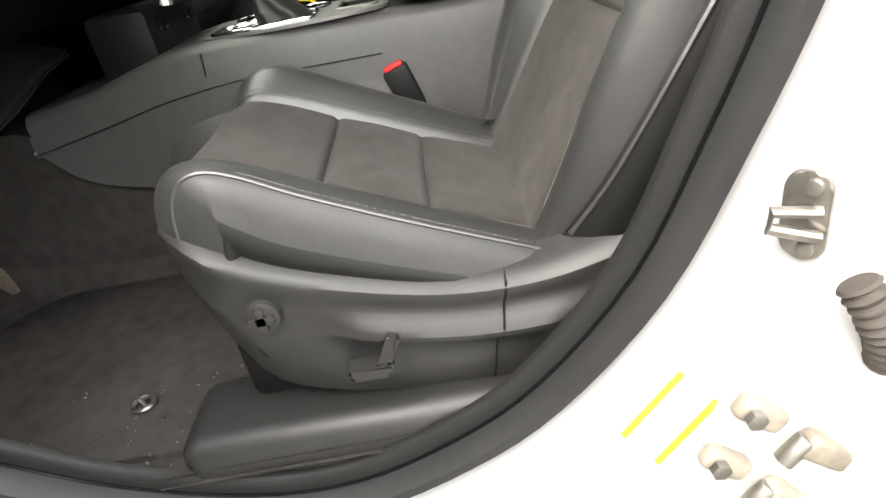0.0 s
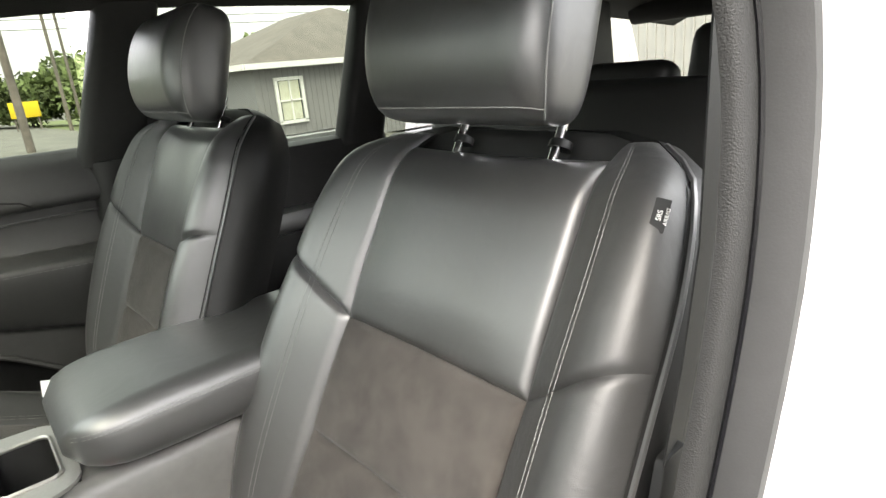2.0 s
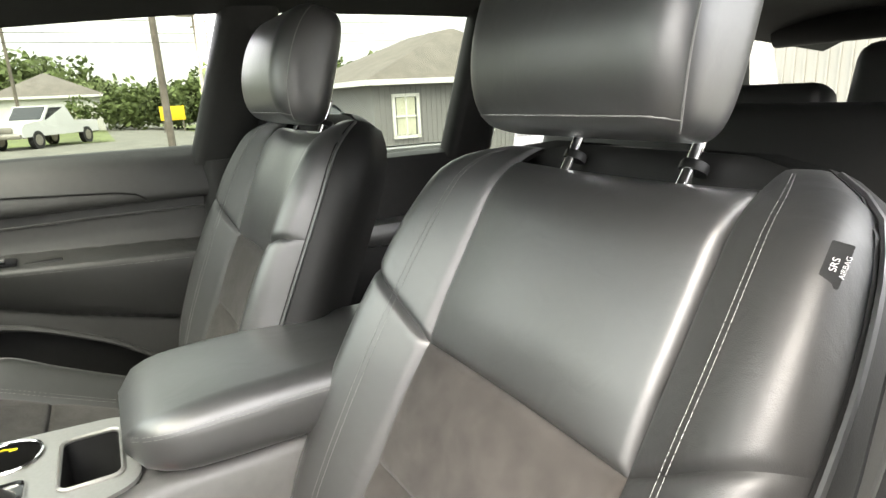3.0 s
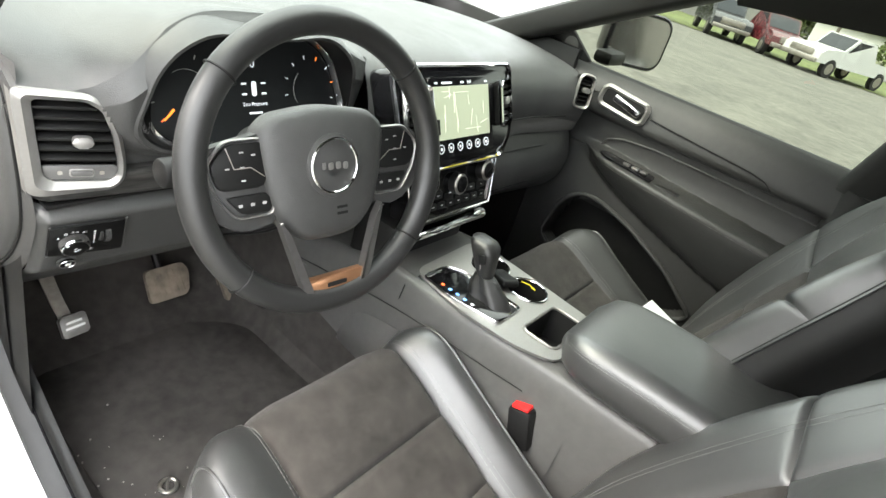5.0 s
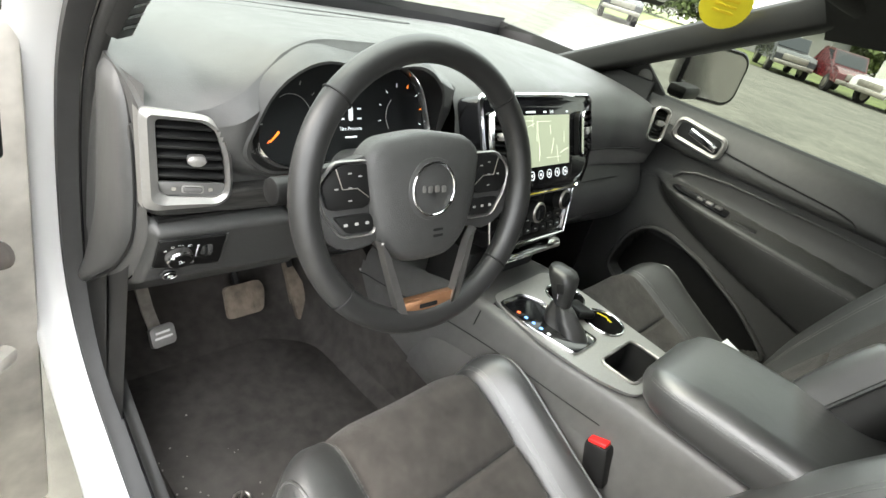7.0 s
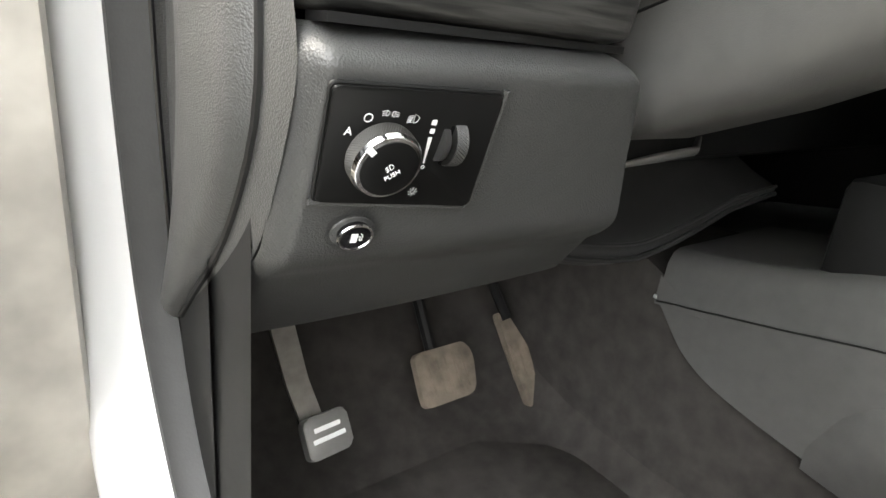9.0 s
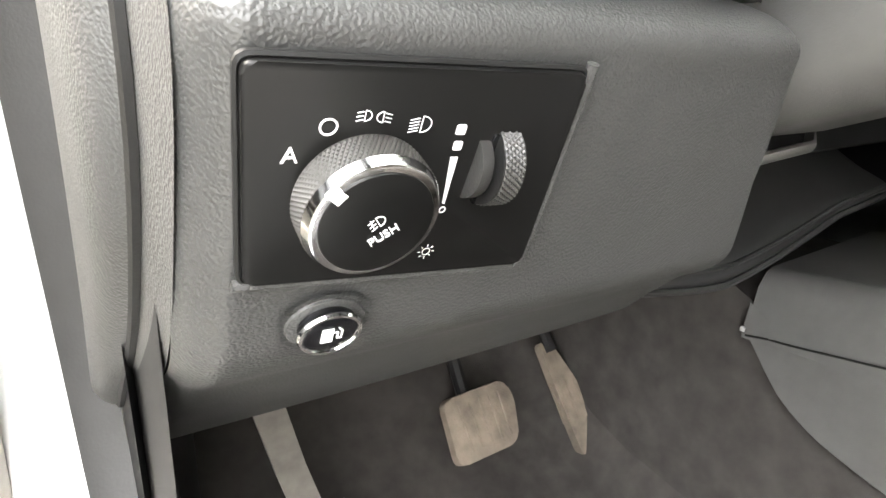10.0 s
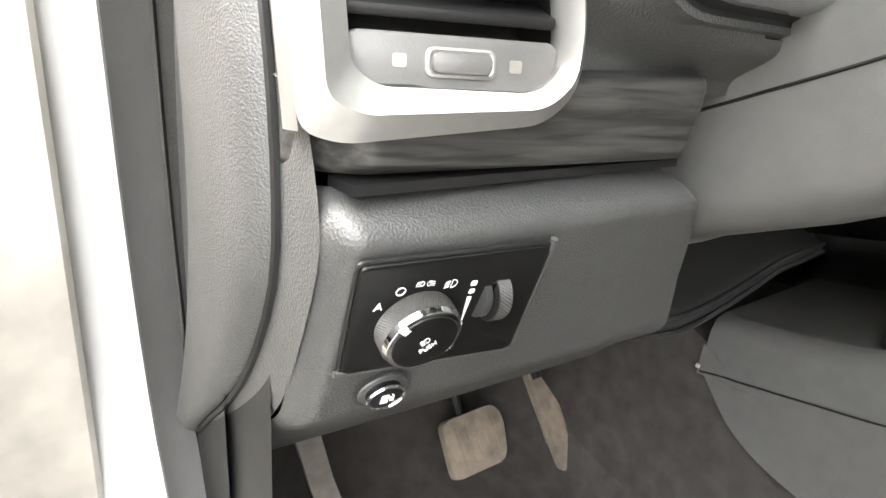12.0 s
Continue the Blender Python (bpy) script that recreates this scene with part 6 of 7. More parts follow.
part("key_tag", tube([(0.040, 0.350, 0.872), (0.050, 0.335, 0.869), (0.054, 0.322, 0.864), (0.050, 0.330, 0.866)], 0.0012, 6), YELLOW, fob, "small yellow tag cord")
solo("paper_sheet", grid(lambda u, v: Vector((0.43 + 0.22 * u - 0.01 * v, 0.195 - 0.15 * v - 0.02 * u, 0.752 - 0.040 * v + 0.006 * math.sin(3 * u))), span(0, 0.32, 5), span(0, 1, 6)), PAPER, "white paper sheet lying on the passenger seat", "paper")

# ---- pedals ----
def pedal(name, label, pad_m, poly, arm_pts, mat):
    ob = thing(name, label, "pedal", tuple(pad_m.translation))
    part("pad", prism(poly, 0.012, pad_m, 0.003), mat, ob, "dusty rubber pedal pad")
    part("arm", tube(arm_pts, 0.008, 8), DARK, ob)
    for k in range(-2, 3):
        part("rib", prism(rrect(0.0022, 0.05, 0.0005), 0.0015, pad_m @ Matrix.Translation((k * 0.014, 0, 0.012))), mat, ob)
    return ob


pn = Vector((0, -0.80, 0.60)).normalized()
pv = Vector((0, 0.60, 0.80)).normalized()
pedal("brake_pedal", "worn dusty rubber brake pedal", axes(Vector((-0.283, 0.985, 0.572)), Vector((1, 0, 0)), pv, pn), soften([(-0.050, -0.036), (0.036, -0.036), (0.048, 0.012), (0.042, 0.036), (-0.046, 0.036)], 0.012), [(-0.29, 1.0, 0.58), (-0.30, 1.06, 0.70), (-0.31, 1.08, 0.86)], DIRTY)
pedal("accelerator_pedal", "narrow worn accelerator pedal", axes(Vector((-0.152, 0.975, 0.560)), Vector((0.99, 0, -0.10)), pv, pn), soften([(-0.014, -0.068), (0.026, -0.072), (0.020, 0.02), (-0.002, 0.075), (-0.022, 0.075), (-0.020, 0.02)], 0.01), [(-0.16, 1.0, 0.62), (-0.17, 1.08, 0.72), (-0.18, 1.10, 0.86)], DIRTY)
pk = thing("parking_brake_pedal", "small silver-topped parking brake pedal", "pedal", (-0.55, 0.85, 0.62))
pkm = axes(Vector((-0.532, 0.850, 0.658)), Vector((0.98, 0.1, 0)).normalized(), Vector((0, 0.60, 0.80)), Vector((0, -0.80, 0.60)))
part("pad", prism(rrect(0.044, 0.036, 0.006), 0.012, pkm, 0.003), SATIN, pk, "pale ridged pedal pad")
part("release_print", union(*[prism(rrect(w, 0.004, 0.0008), 0.0005, pkm @ Matrix.Translation((0, y, 0.0122))) for y, w in ((0.006, 0.026), (-0.003, 0.032))]), WHITEMARK, pk)
part("arm", strip_path([(-0.534, 0.862, 0.655), (-0.545, 0.880, 0.70), (-0.560, 0.878, 0.76), (-0.566, 0.866, 0.845)], 0.020, 0.008, (0, 1, 0.2)), STEEL, pk)
part("bracket", at_box(-0.565, 0.85, 0.85, 0.07, 0.06, 0.04, 0.008), DARK, pk)
solo("floor_mat", prism(soften([(-0.60, 0.42), (-0.17, 0.40), (-0.165, 0.86), (-0.28, 0.94), (-0.58, 0.93)], 0.04), 0.010, Matrix.Translation((0, 0, 0.484)), 0.003), CARPET, "worn dark carpet floor mat with crumbs", "floor mat")
anch = thing("mat_anchor", "clear plastic mat anchor ring on the carpet", "mat anchor", (-0.525, 0.556, 0.495))
part("ring", tube([(-0.510 + 0.013 * math.cos(a), 0.577 + 0.013 * math.sin(a), 0.499) for a in [2 * math.pi * k / 24 for k in range(24)]], 0.0035, 8, True), STEEL, anch)
part("hook", tube([(-0.515, 0.571, 0.498), (-0.512, 0.577, 0.508), (-0.505, 0.583, 0.506), (-0.503, 0.587, 0.498)], 0.0025, 6), STEEL, anch)
random.seed(11)
cr = bmesh.new()
for _ in range(70):
    x, y = random.uniform(-0.62, -0.45), random.gauss(0.52, 0.10)
    if 0.36 < y < 0.92:
        s = random.uniform(0.0008, 0.0024)
        merge(cr, box((s, s * 1.4, s), Matrix.Translation((x, y, 0.4955)) @ Matrix.Rotation(random.random() * 3, 4, "Z")))
solo("crumbs", cr, STEEL, "pale crumbs and grit on the carpet", "crumbs", kind="stuff")
part("kick_panel", grid(lambda u, v: Vector((-0.640 + 0.005 * v, 0.74 + 0.45 * u, 0.48 + 0.42 * v)), span(0, 1, 6), span(0, 1, 6)), DARK, floor)
# black kick trim, extended over lit carpet to stand for the shadow there
part("kick_trim_and_shade", grid(lambda u, v: Vector((blend([0, 0.3, 0.6, 1], [-0.640, -0.618, -0.592, -0.575], u), blend([0, 0.3, 0.6, 1], [0.80, 0.875, 0.94, 1.08], u), 0.478 + 0.40 * v)), span(0, 1, 14), span(0, 1, 6)), DARK, floor, "black kick trim beside the pedals, carried on as shade over the carpet")
part("firewall", grid(lambda u, v: Vector((u, 1.22 - 0.06 * v, 0.60 + 0.5 * v)), span(-0.72, 0.72, 6), span(0, 1, 4)), CARPET, floor)
part("sill_carpet", grid(lambda u, v: Vector((-0.632 + 0.045 * v, u, 0.492 - 0.008 * v)), span(-0.1, 0.65, 12), span(0, 1, 4)), CARPET, floor)
# raised step in the floor beside the seat rail
part("seat_rail_cover", at_box(-0.568, 0.185, 0.487, 0.125, 0.62, 0.066, 0.026, 5), SEATPLASTIC, floor, "moulded step beside the seat rail")
for sx in (0.715,):
    part("kick_panel", at_box(sx, 1.0, 0.82, 0.02, 0.60, 0.76, 0.004), DARK, floor)
part("lower_firewall", grid(lambda u, v: Vector((u, 1.26, 0.55 + 0.66 * v)), span(-0.72, 0.72, 4), span(0, 1, 3)), DARK, floor)
# ---- passenger door ----
pd = thing("passenger_door", "closed passenger door with dark grained trim, armrest and window", "car door", (0.74, 0.3, 0.5))


POCKET = soften([(0.615, 0.66), (0.585, 0.785), (0.545, 0.835), (0.48, 0.845), (0.36, 0.815), (0.22, 0.75), (0.10, 0.66), (0.20, 0.60), (0.50, 0.60)], 0.035)


def inside_by(poly, y, z):
    """Distance inside the outline, below zero outside it."""
    best, odd = 9.0, False
    for (ay, az), (by, bz) in zip(poly, poly[1:] + poly[:1]):
        dy, dz = by - ay, bz - az
        t = max(0.0, min(1.0, ((y - ay) * dy + (z - az) * dz) / max(1e-9, dy * dy + dz * dz)))
        best = min(best, math.hypot(y - ay - dy * t, z - az - dz * t))
        if (az > z) != (bz > z) and y < ay + (z - az) / (bz - az) * dy:
            odd = not odd
    return best if odd else -best


def arm_top(y):
    return 0.943 + 0.056 * (y - 0.05)


def arm_low(y):
    return arm_top(y) - 0.006 - 0.150 * max(0.0, min(1.1, (0.565 - y) / 0.48)) ** 0.62


def door_x(y, z):
    if z > 1.058:
        return blend([1.058, 1.066, 1.085, 1.12, 1.150, 1.170], [0.712, 0.703, 0.702, 0.710, 0.722, 0.740], z)
    top, low = arm_top(y), arm_low(y)
    wall = blend([0.45, 0.60, 0.80, 0.95, 1.0, 1.058], [0.742, 0.726, 0.716, 0.722, 0.730, 0.728], z)
    reach = 0.066 * blend([-0.15, 0.42, 0.52, 0.565, 0.60], [1, 1, 0.72, 0.25, 0], y)
    if z > top:
        k = max(0.0, 1 - (z - top) / 0.018)
        x = wall - reach * k
    elif z > low:
        k = (top - z) / max(0.004, top - low)
        x = wall - reach * blend([0, 0.06, 0.2, 0.5, 0.9, 1.0], [1, 1.04, 1.0, 0.80, 0.45, 0.30], k)
    else:
        x = wall - reach * 0.30 * max(0.0, 1 - (low - z) / 0.012) - 0.006
    d = inside_by(POCKET, y, z)
    return x + 0.055 * max(0.0, min(1.0, d / 0.010))


part("trim_panel", grid(lambda y, z: Vector((door_x(y, z), y, z)), span(-0.12, 0.86, 98), span(0.46, 0.90, 60)[:-1] + span(0.90, 1.0, 30)[:-1] + span(1.0, 1.05, 6) + [1.0575, 1.0585] + span(1.062, 1.17, 12)), DOORVINYL, pd, "dark grained door trim")
part("window_ledge", grid(lambda y, t: Vector((0.740 + 0.03 * t, y, 1.17 + 0.006 * math.sin(math.pi * t))), span(-0.12, 0.86, 12), span(0, 1, 4)), DARK, pd)
part("trim_groove", tube([(0.7015, y, z) for y, z in ((0.445, 1.108), (0.36, 1.101), (0.25, 1.094), (0.16, 1.088), (0.12, 1.080), (0.10, 1.066))], 0.0022, 6), DARK, pd)
part("trim_groove", tube([(0.7015, y, z) for y, z in ((0.60, 1.118), (0.70, 1.112), (0.80, 1.10))], 0.0022, 6), DARK, pd)
part("pad_arc", tube([(0.7265, y, z) for y, z in ((0.545, 0.985), (0.53, 1.008), (0.49, 1.024), (0.40, 1.034), (0.2, 1.036), (-0.08, 1.034))], 0.0026, 6), LEATHER, pd, "raised edge of the upper door pad")
part("armrest_stitching", stitches([(door_x(y, arm_top(y) - 0.012) - 0.0012, y, arm_top(y) - 0.012) for y in span(-0.08, 0.50, 40)]), STITCH, pd, "pale stitching along the armrest")
sp_ = part("switch_plate", prism(soften([(-0.085, 0.0), (-0.070, 0.017), (0.080, 0.017), (0.080, -0.017), (-0.06, -0.012)], 0.006), 0.004, axes(Vector((0.684, 0.440, arm_top(0.44) + 0.008)), Vector((0, -1, -0.05)).normalized(), Vector((1, 0, 0.25)).normalized(), Vector((-0.25, -0.05, 0.95)).normalized()), 0.001), GLOSSBLACK, pd, "gloss black window switch plate")
for k in (0, 1, 2):
    part("window_switch", at_box(0.682, 0.44 - 0.026 * k, arm_top(0.43) + 0.014, 0.014, 0.018, 0.007, 0.002), SATIN if k == 1 else PLASTIC, sp_)
part("pull_cup", at_box(0.690, 0.315, arm_top(0.315) + 0.003, 0.030, 0.07, 0.012, 0.004), DARK, pd, "dark pull handle cup")
cy_, cz_ = sum(p[0] for p in POCKET) / len(POCKET), sum(p[1] for p in POCKET) / len(POCKET)
part("pocket_lip", tube([(door_x(cy_ + (y - cy_) * 1.05, cz_ + (z - cz_) * 1.08) - 0.001, cy_ + (y - cy_) * 0.995, cz_ + (z - cz_) * 0.995) for y, z in POCKET], 0.007, 8, True), DOORVINYL, pd, "rounded rim of the map pocket")
# black sheet across the pocket's back, standing for the shade inside it
part("pocket_shade", prism(POCKET, 0.003, axes(Vector((0.768, 0, 0)), Vector((0, 1, 0)), Vector((0, 0, 1)), Vector((-1, 0, 0))), 0.001), DARK, pd, "black sheet for the shade in the open map pocket")
part("speaker_grille", cyl(0.085, 0.006, 40, axes(Vector((0.722, 0.72, 0.83)), Vector((0, 1, 0)), Vector((0, 0, 1)), Vector((-1, 0, 0))), 0.003), DARK, pd, "round black speaker grille")
hm_ = axes(Vector((0.700, 0.520, 1.115)), Vector((0, -1, -0.10)).normalized(), Vector((0, -0.10, 1)).normalized(), Vector((-1, 0, 0)))
dh = part("door_handle", prism(rrect(0.125, 0.042, 0.014), 0.004, hm_), DARK, pd, "chrome door handle in a silver surround")
part("handle_surround", frame_ring(rrect(0.148, 0.064, 0.022), rrect(0.122, 0.040, 0.012), 0.008, hm_, 0.003), SATIN, dh, "satin silver handle surround")
part("handle_lever", box((0.085, 0.020, 0.012), hm_ @ Matrix.Translation((0.012, 0.002, 0.010)) @ Matrix.Rotation(radians(-8), 4, "Z"), 0.005, 3), CHROME, dh, "bright chrome lever")
part("window_pane", grid(lambda k, t: Vector((0.765 - 0.13 * t, -0.05 + k * (0.05 + min(0.80, 1.11 - 0.835 * t)), 1.165 + 0.36 * t)), span(1, 0, 6), span(0, 1, 12)), PANE, pd)
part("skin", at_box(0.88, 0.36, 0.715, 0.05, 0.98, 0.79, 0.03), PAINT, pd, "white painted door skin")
part("speaker_corner", prism(soften([(-0.09, 0.0), (0.08, 0.0), (-0.07, 0.12)], 0.015), 0.01, axes(Vector((0.735, 0.74, 1.175)), Vector((0, -1, 0)), Vector((-0.25, -0.1, 0.96)).normalized(), Vector((-0.96, 0, -0.25)).normalized()), 0.003), DARK, pd, "black mirror corner with tweeter")
part("tweeter", cyl(0.022, 0.006, 28, axes(Vector((0.722, 0.735, 1.205)), Vector((0, -1, 0)), Vector((-0.25, 0, 0.96)), Vector((-0.96, 0, -0.25))), 0.002), PLASTIC, pd)
mir_n = Vector((-0.62, -0.78, 0.04)).normalized()
mir_x = Vector((0, 0, 1)).cross(mir_n).normalized()
mir_m = axes(Vector((0.985, 0.655, 1.248)), mir_x, mir_n.cross(mir_x), mir_n)
mir = part("door_mirror", loft([[mir_m @ Vector((x, z, dep)) for x, z in rrect(0.21 * f, 0.165 * f, 0.045 * f, 6)] for f, dep in ((0.95, 0.006), (1.0, 0.0), (1.0, -0.02), (0.92, -0.06), (0.7, -0.10), (0.3, -0.12))]), GLOSSBLACK, pd, "black door mirror housing")
part("mirror_glass", prism(rrect(0.186, 0.142, 0.036), 0.003, mir_m @ Matrix.Translation((0, 0, 0.005))), CHROME, mir, "mirror glass")
part("mirror_arm", at_box(0.86, 0.67, 1.19, 0.12, 0.06, 0.04, 0.015), DARK, mir)
# seat belts
def belt(s, pts, label):
    b = thing("seat_belt", label, "seat belt", pts[-1], group="front seat belts")
    part("strap", strip_path(pts, 0.045, 0.0014, (s, 0.23 * s, 0)), DARK, b, "black woven strap")
    return b


db = belt(-1, [(-0.643, -0.195, 1.44), (-0.648, -0.182, 1.28), (-0.650, -0.174, 1.15), (-0.650, -0.156, 1.06), (-0.650, -0.125, 0.96), (-0.645, -0.070, 0.82), (-0.638, -0.02, 0.66)], "black driver seat belt hanging beside the pillar")
tn = axes(Vector((-0.652, -0.120, 0.955)), Vector((0, 1, 0)), Vector((0.1, -0.25, 0.96)).normalized(), Vector((-1, 0, 0)))
part("latch_plate", union(prism(soften([(-0.026, 0.0), (0.026, 0.0), (0.016, 0.045), (-0.016, 0.045)], 0.006), 0.008, tn, 0.002), prism(rrect(0.024, 0.034, 0.003), 0.003, tn @ Matrix.Translation((0, -0.016, 0.002)))), DARK, db, "black latch tongue")
belt(1, [(0.66, -0.20, 1.40), (0.67, -0.17, 1.1), (0.68, -0.10, 0.8), (0.66, -0.05, 0.62)], "black passenger seat belt beside the pillar")

# ---- rear bench ----
rb = thing("rear_seat", "black rear bench seat with three headrests", "rear seat", (0, -0.9, 0.5))
# bench in the same darkened leather, its colour holding the rear cabin's shade
part("bench_cushion", at_box(0, -0.66, 0.66, 1.26, 0.50, 0.20, 0.05, 4), SHADELEATHER, rb)
part("bench_back", box((1.26, 0.16, 0.60), Matrix.Translation((0, -0.97, 0.92)) @ Matrix.Rotation(radians(20), 4, "X"), 0.05, 4), SHADELEATHER, rb)
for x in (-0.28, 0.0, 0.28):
    part("rear_headrest", box((0.24, 0.09, 0.17 if x else 0.10), Matrix.Translation((x, -1.10, 1.235 if x else 1.20)) @ Matrix.Rotation(radians(14), 4, "X"), 0.035, 4), SHADELEATHER, rb, "black rear headrest")
    for sg in (1, -1):
        part("headrest_post", tube([(x + sg * 0.05, -1.07, 1.12), (x + sg * 0.05, -1.09, 1.20)], 0.006, 8), CHROME, rb)

# ---- fittings of the driver door frame ----
part("hatch_line", tube([(-0.80, -0.30, 0.45), (-0.83, -0.27, 0.8), (-0.84, -0.27, 1.1)], 0.004, 6), RUBBER, body)
strk = thing("door_striker", "steel door latch striker on a plate", "door striker", (-0.755, -0.11, 0.78), kind="structure")
skm = Matrix.Identity(4) @ axes(Vector((-0.745, -0.078, 0.748)), Vector((-0.80, -0.60, 0)).normalized(), Vector((0, 0, 1)), Vector((-0.60, 0.80, 0)).normalized())
part("plate", prism(rrect(0.030, 0.066, 0.012), 0.004, skm, 0.002), STEEL, strk)
part("loop", tube([skm @ Vector(p) for p in ((0.010, 0.006, 0.004), (-0.014, 0.008, 0.022), (-0.014, -0.004, 0.024), (0.012, -0.012, 0.006))], 0.0045, 8), STEEL, strk)
for y in (0.023, -0.023):
    part("bolt", cyl(0.006, 0.004, 12, skm @ Matrix.Translation((0.004, y, 0.004)), 0.002), STEEL, strk)

lab = thing("warning_label", "white and yellow printed label on the door frame", "label", (-0.72, 0.0, 0.55))
lm = axes(Vector((-0.745, 0.012, 0.577)), Vector((0.10, -0.70, 0.70)).normalized(), Vector((0.35, 0.66, 0.66)).normalized(), Vector((-0.93, 0.25, 0.25)).normalized())
part("label_sheet", prism(rrect(0.078, 0.044, 0.003), 0.0006, lm), PAPER, lab)
for y in (0.018, -0.018):
    part("yellow_bar", prism(rrect(0.074, 0.0062, 0.001), 0.0008, lm @ Matrix.Translation((0, y, 0.0004))), YELLOW, lab)
for k in range(4):
    part("print_line", prism(rrect(0.050 - 0.008 * (k % 2), 0.0008, 0.0003), 0.0008, lm @ Matrix.Translation((0, 0.010 - 0.006 * k, 0.0004))), STEEL, lab)

rdh = thing("rear_door_hinge", "dirty white rear door hinge with a dusty wiring boot", "door hinge", (-0.80, -0.05, 0.62), kind="structure")
boot_path = [(-0.800 - 0.010 * math.sin(3 * t), -0.078 - 0.03 * t, 0.728 - 0.065 * t) for t in span(0, 1, 34)]
part("wiring_boot", tube(boot_path, [0.0115 + 0.0022 * math.sin(k * 1.9) for k in range(len(boot_path))], 14), DUSTY, rdh, "ribbed dusty rubber wiring boot")
for y, z, w in ((-0.034, 0.618, 0.046), (-0.012, 0.572, 0.050)):
    hmx = Matrix.Translation((-0.790, y, z)) @ Matrix.Rotation(radians(38), 4, "X")
    part("hinge_leaf", box((0.016, 0.042, 0.020), hmx, 0.006, 3), HINGE, rdh, "grimy white painted hinge leaf")
    part("hinge_knuckle", cyl(0.0075, 0.026, 18, hmx @ Matrix.Translation((-0.014, -0.034, -0.022)), 0.003), STEEL, rdh, "grimy steel hinge knuckle")
    part("hinge_arm", box((0.018, 0.060, 0.022), hmx @ Matrix.Translation((-0.014, -0.062, 0.0)), 0.006, 3), HINGE, rdh)
    part("hinge_bolt", cyl(0.008, 0.006, 6, hmx @ Matrix.Translation((-0.010, 0.012, 0.0)) @ Matrix.Rotation(radians(-90), 4, "Y"), 0.001), STEEL, rdh)
# ---- distance ----
def truck(x, y, paint, label, yaw):
    m = Matrix.Translation((x, y, ground_z(x, y))) @ Matrix.Rotation(radians(yaw), 4, "Z")
    t = thing("pickup_truck", label, "pickup truck", (x, y, ground_z(x, y)), group="parked pickups")

    def prof(pts, w, inset=0.0):
        return loft([[m @ Vector((s * (w / 2 - (inset if z > 1.15 else 0)), yy, z)) for yy, z in pts] for s in (-1, 1)])

    side = [(-2.85, 0.55), (-2.85, 1.05), (-2.8, 1.12), (-0.95, 1.15), (-0.72, 1.83), (-0.5, 1.88), (0.55, 1.86), (1.15, 1.22), (2.55, 1.12), (2.8, 0.95), (2.85, 0.55)]
    part("bodywork", prof(side, 1.95, 0.18), paint, t)
    for s in (1, -1):
        part("side_windows", loft([[m @ Vector((s * q, yy, z)) for yy, z in ((-0.72, 1.22), (-0.58, 1.78), (0.50, 1.76), (0.95, 1.24))] for q in (0.80, 0.815)]), CARGLASS, t)
        for wy in (-1.85, 1.85):
            wh = part("wheel", cyl(0.40, 0.26, 24, m @ Matrix.Translation((s * 0.86 - 0.13, wy, 0.40)) @ Matrix.Rotation(radians(90), 4, "Y"), 0.05), TYRE, t)
            part("rim", cyl(0.24, 0.28, 18, m @ Matrix.Translation((s * 0.86 - 0.14, wy, 0.40)) @ Matrix.Rotation(radians(90), 4, "Y"), 0.03), STEEL, wh)
    part("windscreen", loft([[m @ Vector((s * 0.72, yy, z)) for yy, z in ((0.60, 1.80), (1.12, 1.26), (1.13, 1.27), (0.61, 1.82))] for s in (-1, 1)]), CARGLASS, t)
    part("grille", box((1.2, 0.05, 0.28), m @ Matrix.Translation((0, 2.84, 0.88)), 0.02), STEEL, t)
    for e in (2.9, -2.9):
        part("bumper", box((1.9, 0.14, 0.2), m @ Matrix.Translation((0, e, 0.6)), 0.04), STEEL, t)
    for s in (1, -1):
        part("tail_lamp", box((0.14, 0.05, 0.34), m @ Matrix.Translation((s * 0.88, -2.84, 0.92)), 0.02), RED, t)
    return t


truck(35, 8.6, TRUCK_BLACK, "black pickup truck parked by the grass", 115)
truck(34, 5.8, TRUCK_RED, "maroon pickup truck parked by the grass", 120)
truck(33, 2.4, PAINT, "white pickup truck parked by the grass", 60)
truck(24, -9.5, TRUCK_BLACK, "dark pickup truck parked before the brick house", 20)
truck(30, 16, TRUCK_BLACK, "black pickup truck parked farther along the lot", 120)
truck(26, 24, PAINT, "white pickup truck parked farther along the lot", 130)
truck(14, 32, TRUCK_BLACK, "dark pickup truck parked beyond the bonnet", 140)
truck(20, 27, PAINT, "white pickup truck parked beyond the bonnet", 135)
truck(17, 30, TRUCK_BLACK, "dark pickup truck parked beyond the bonnet", 140)
truck(3, 40, PAINT, "white pickup truck parked beyond the bonnet", 160)
truck(8, 38, TRUCK_RED, "maroon pickup truck parked beyond the bonnet", 150)


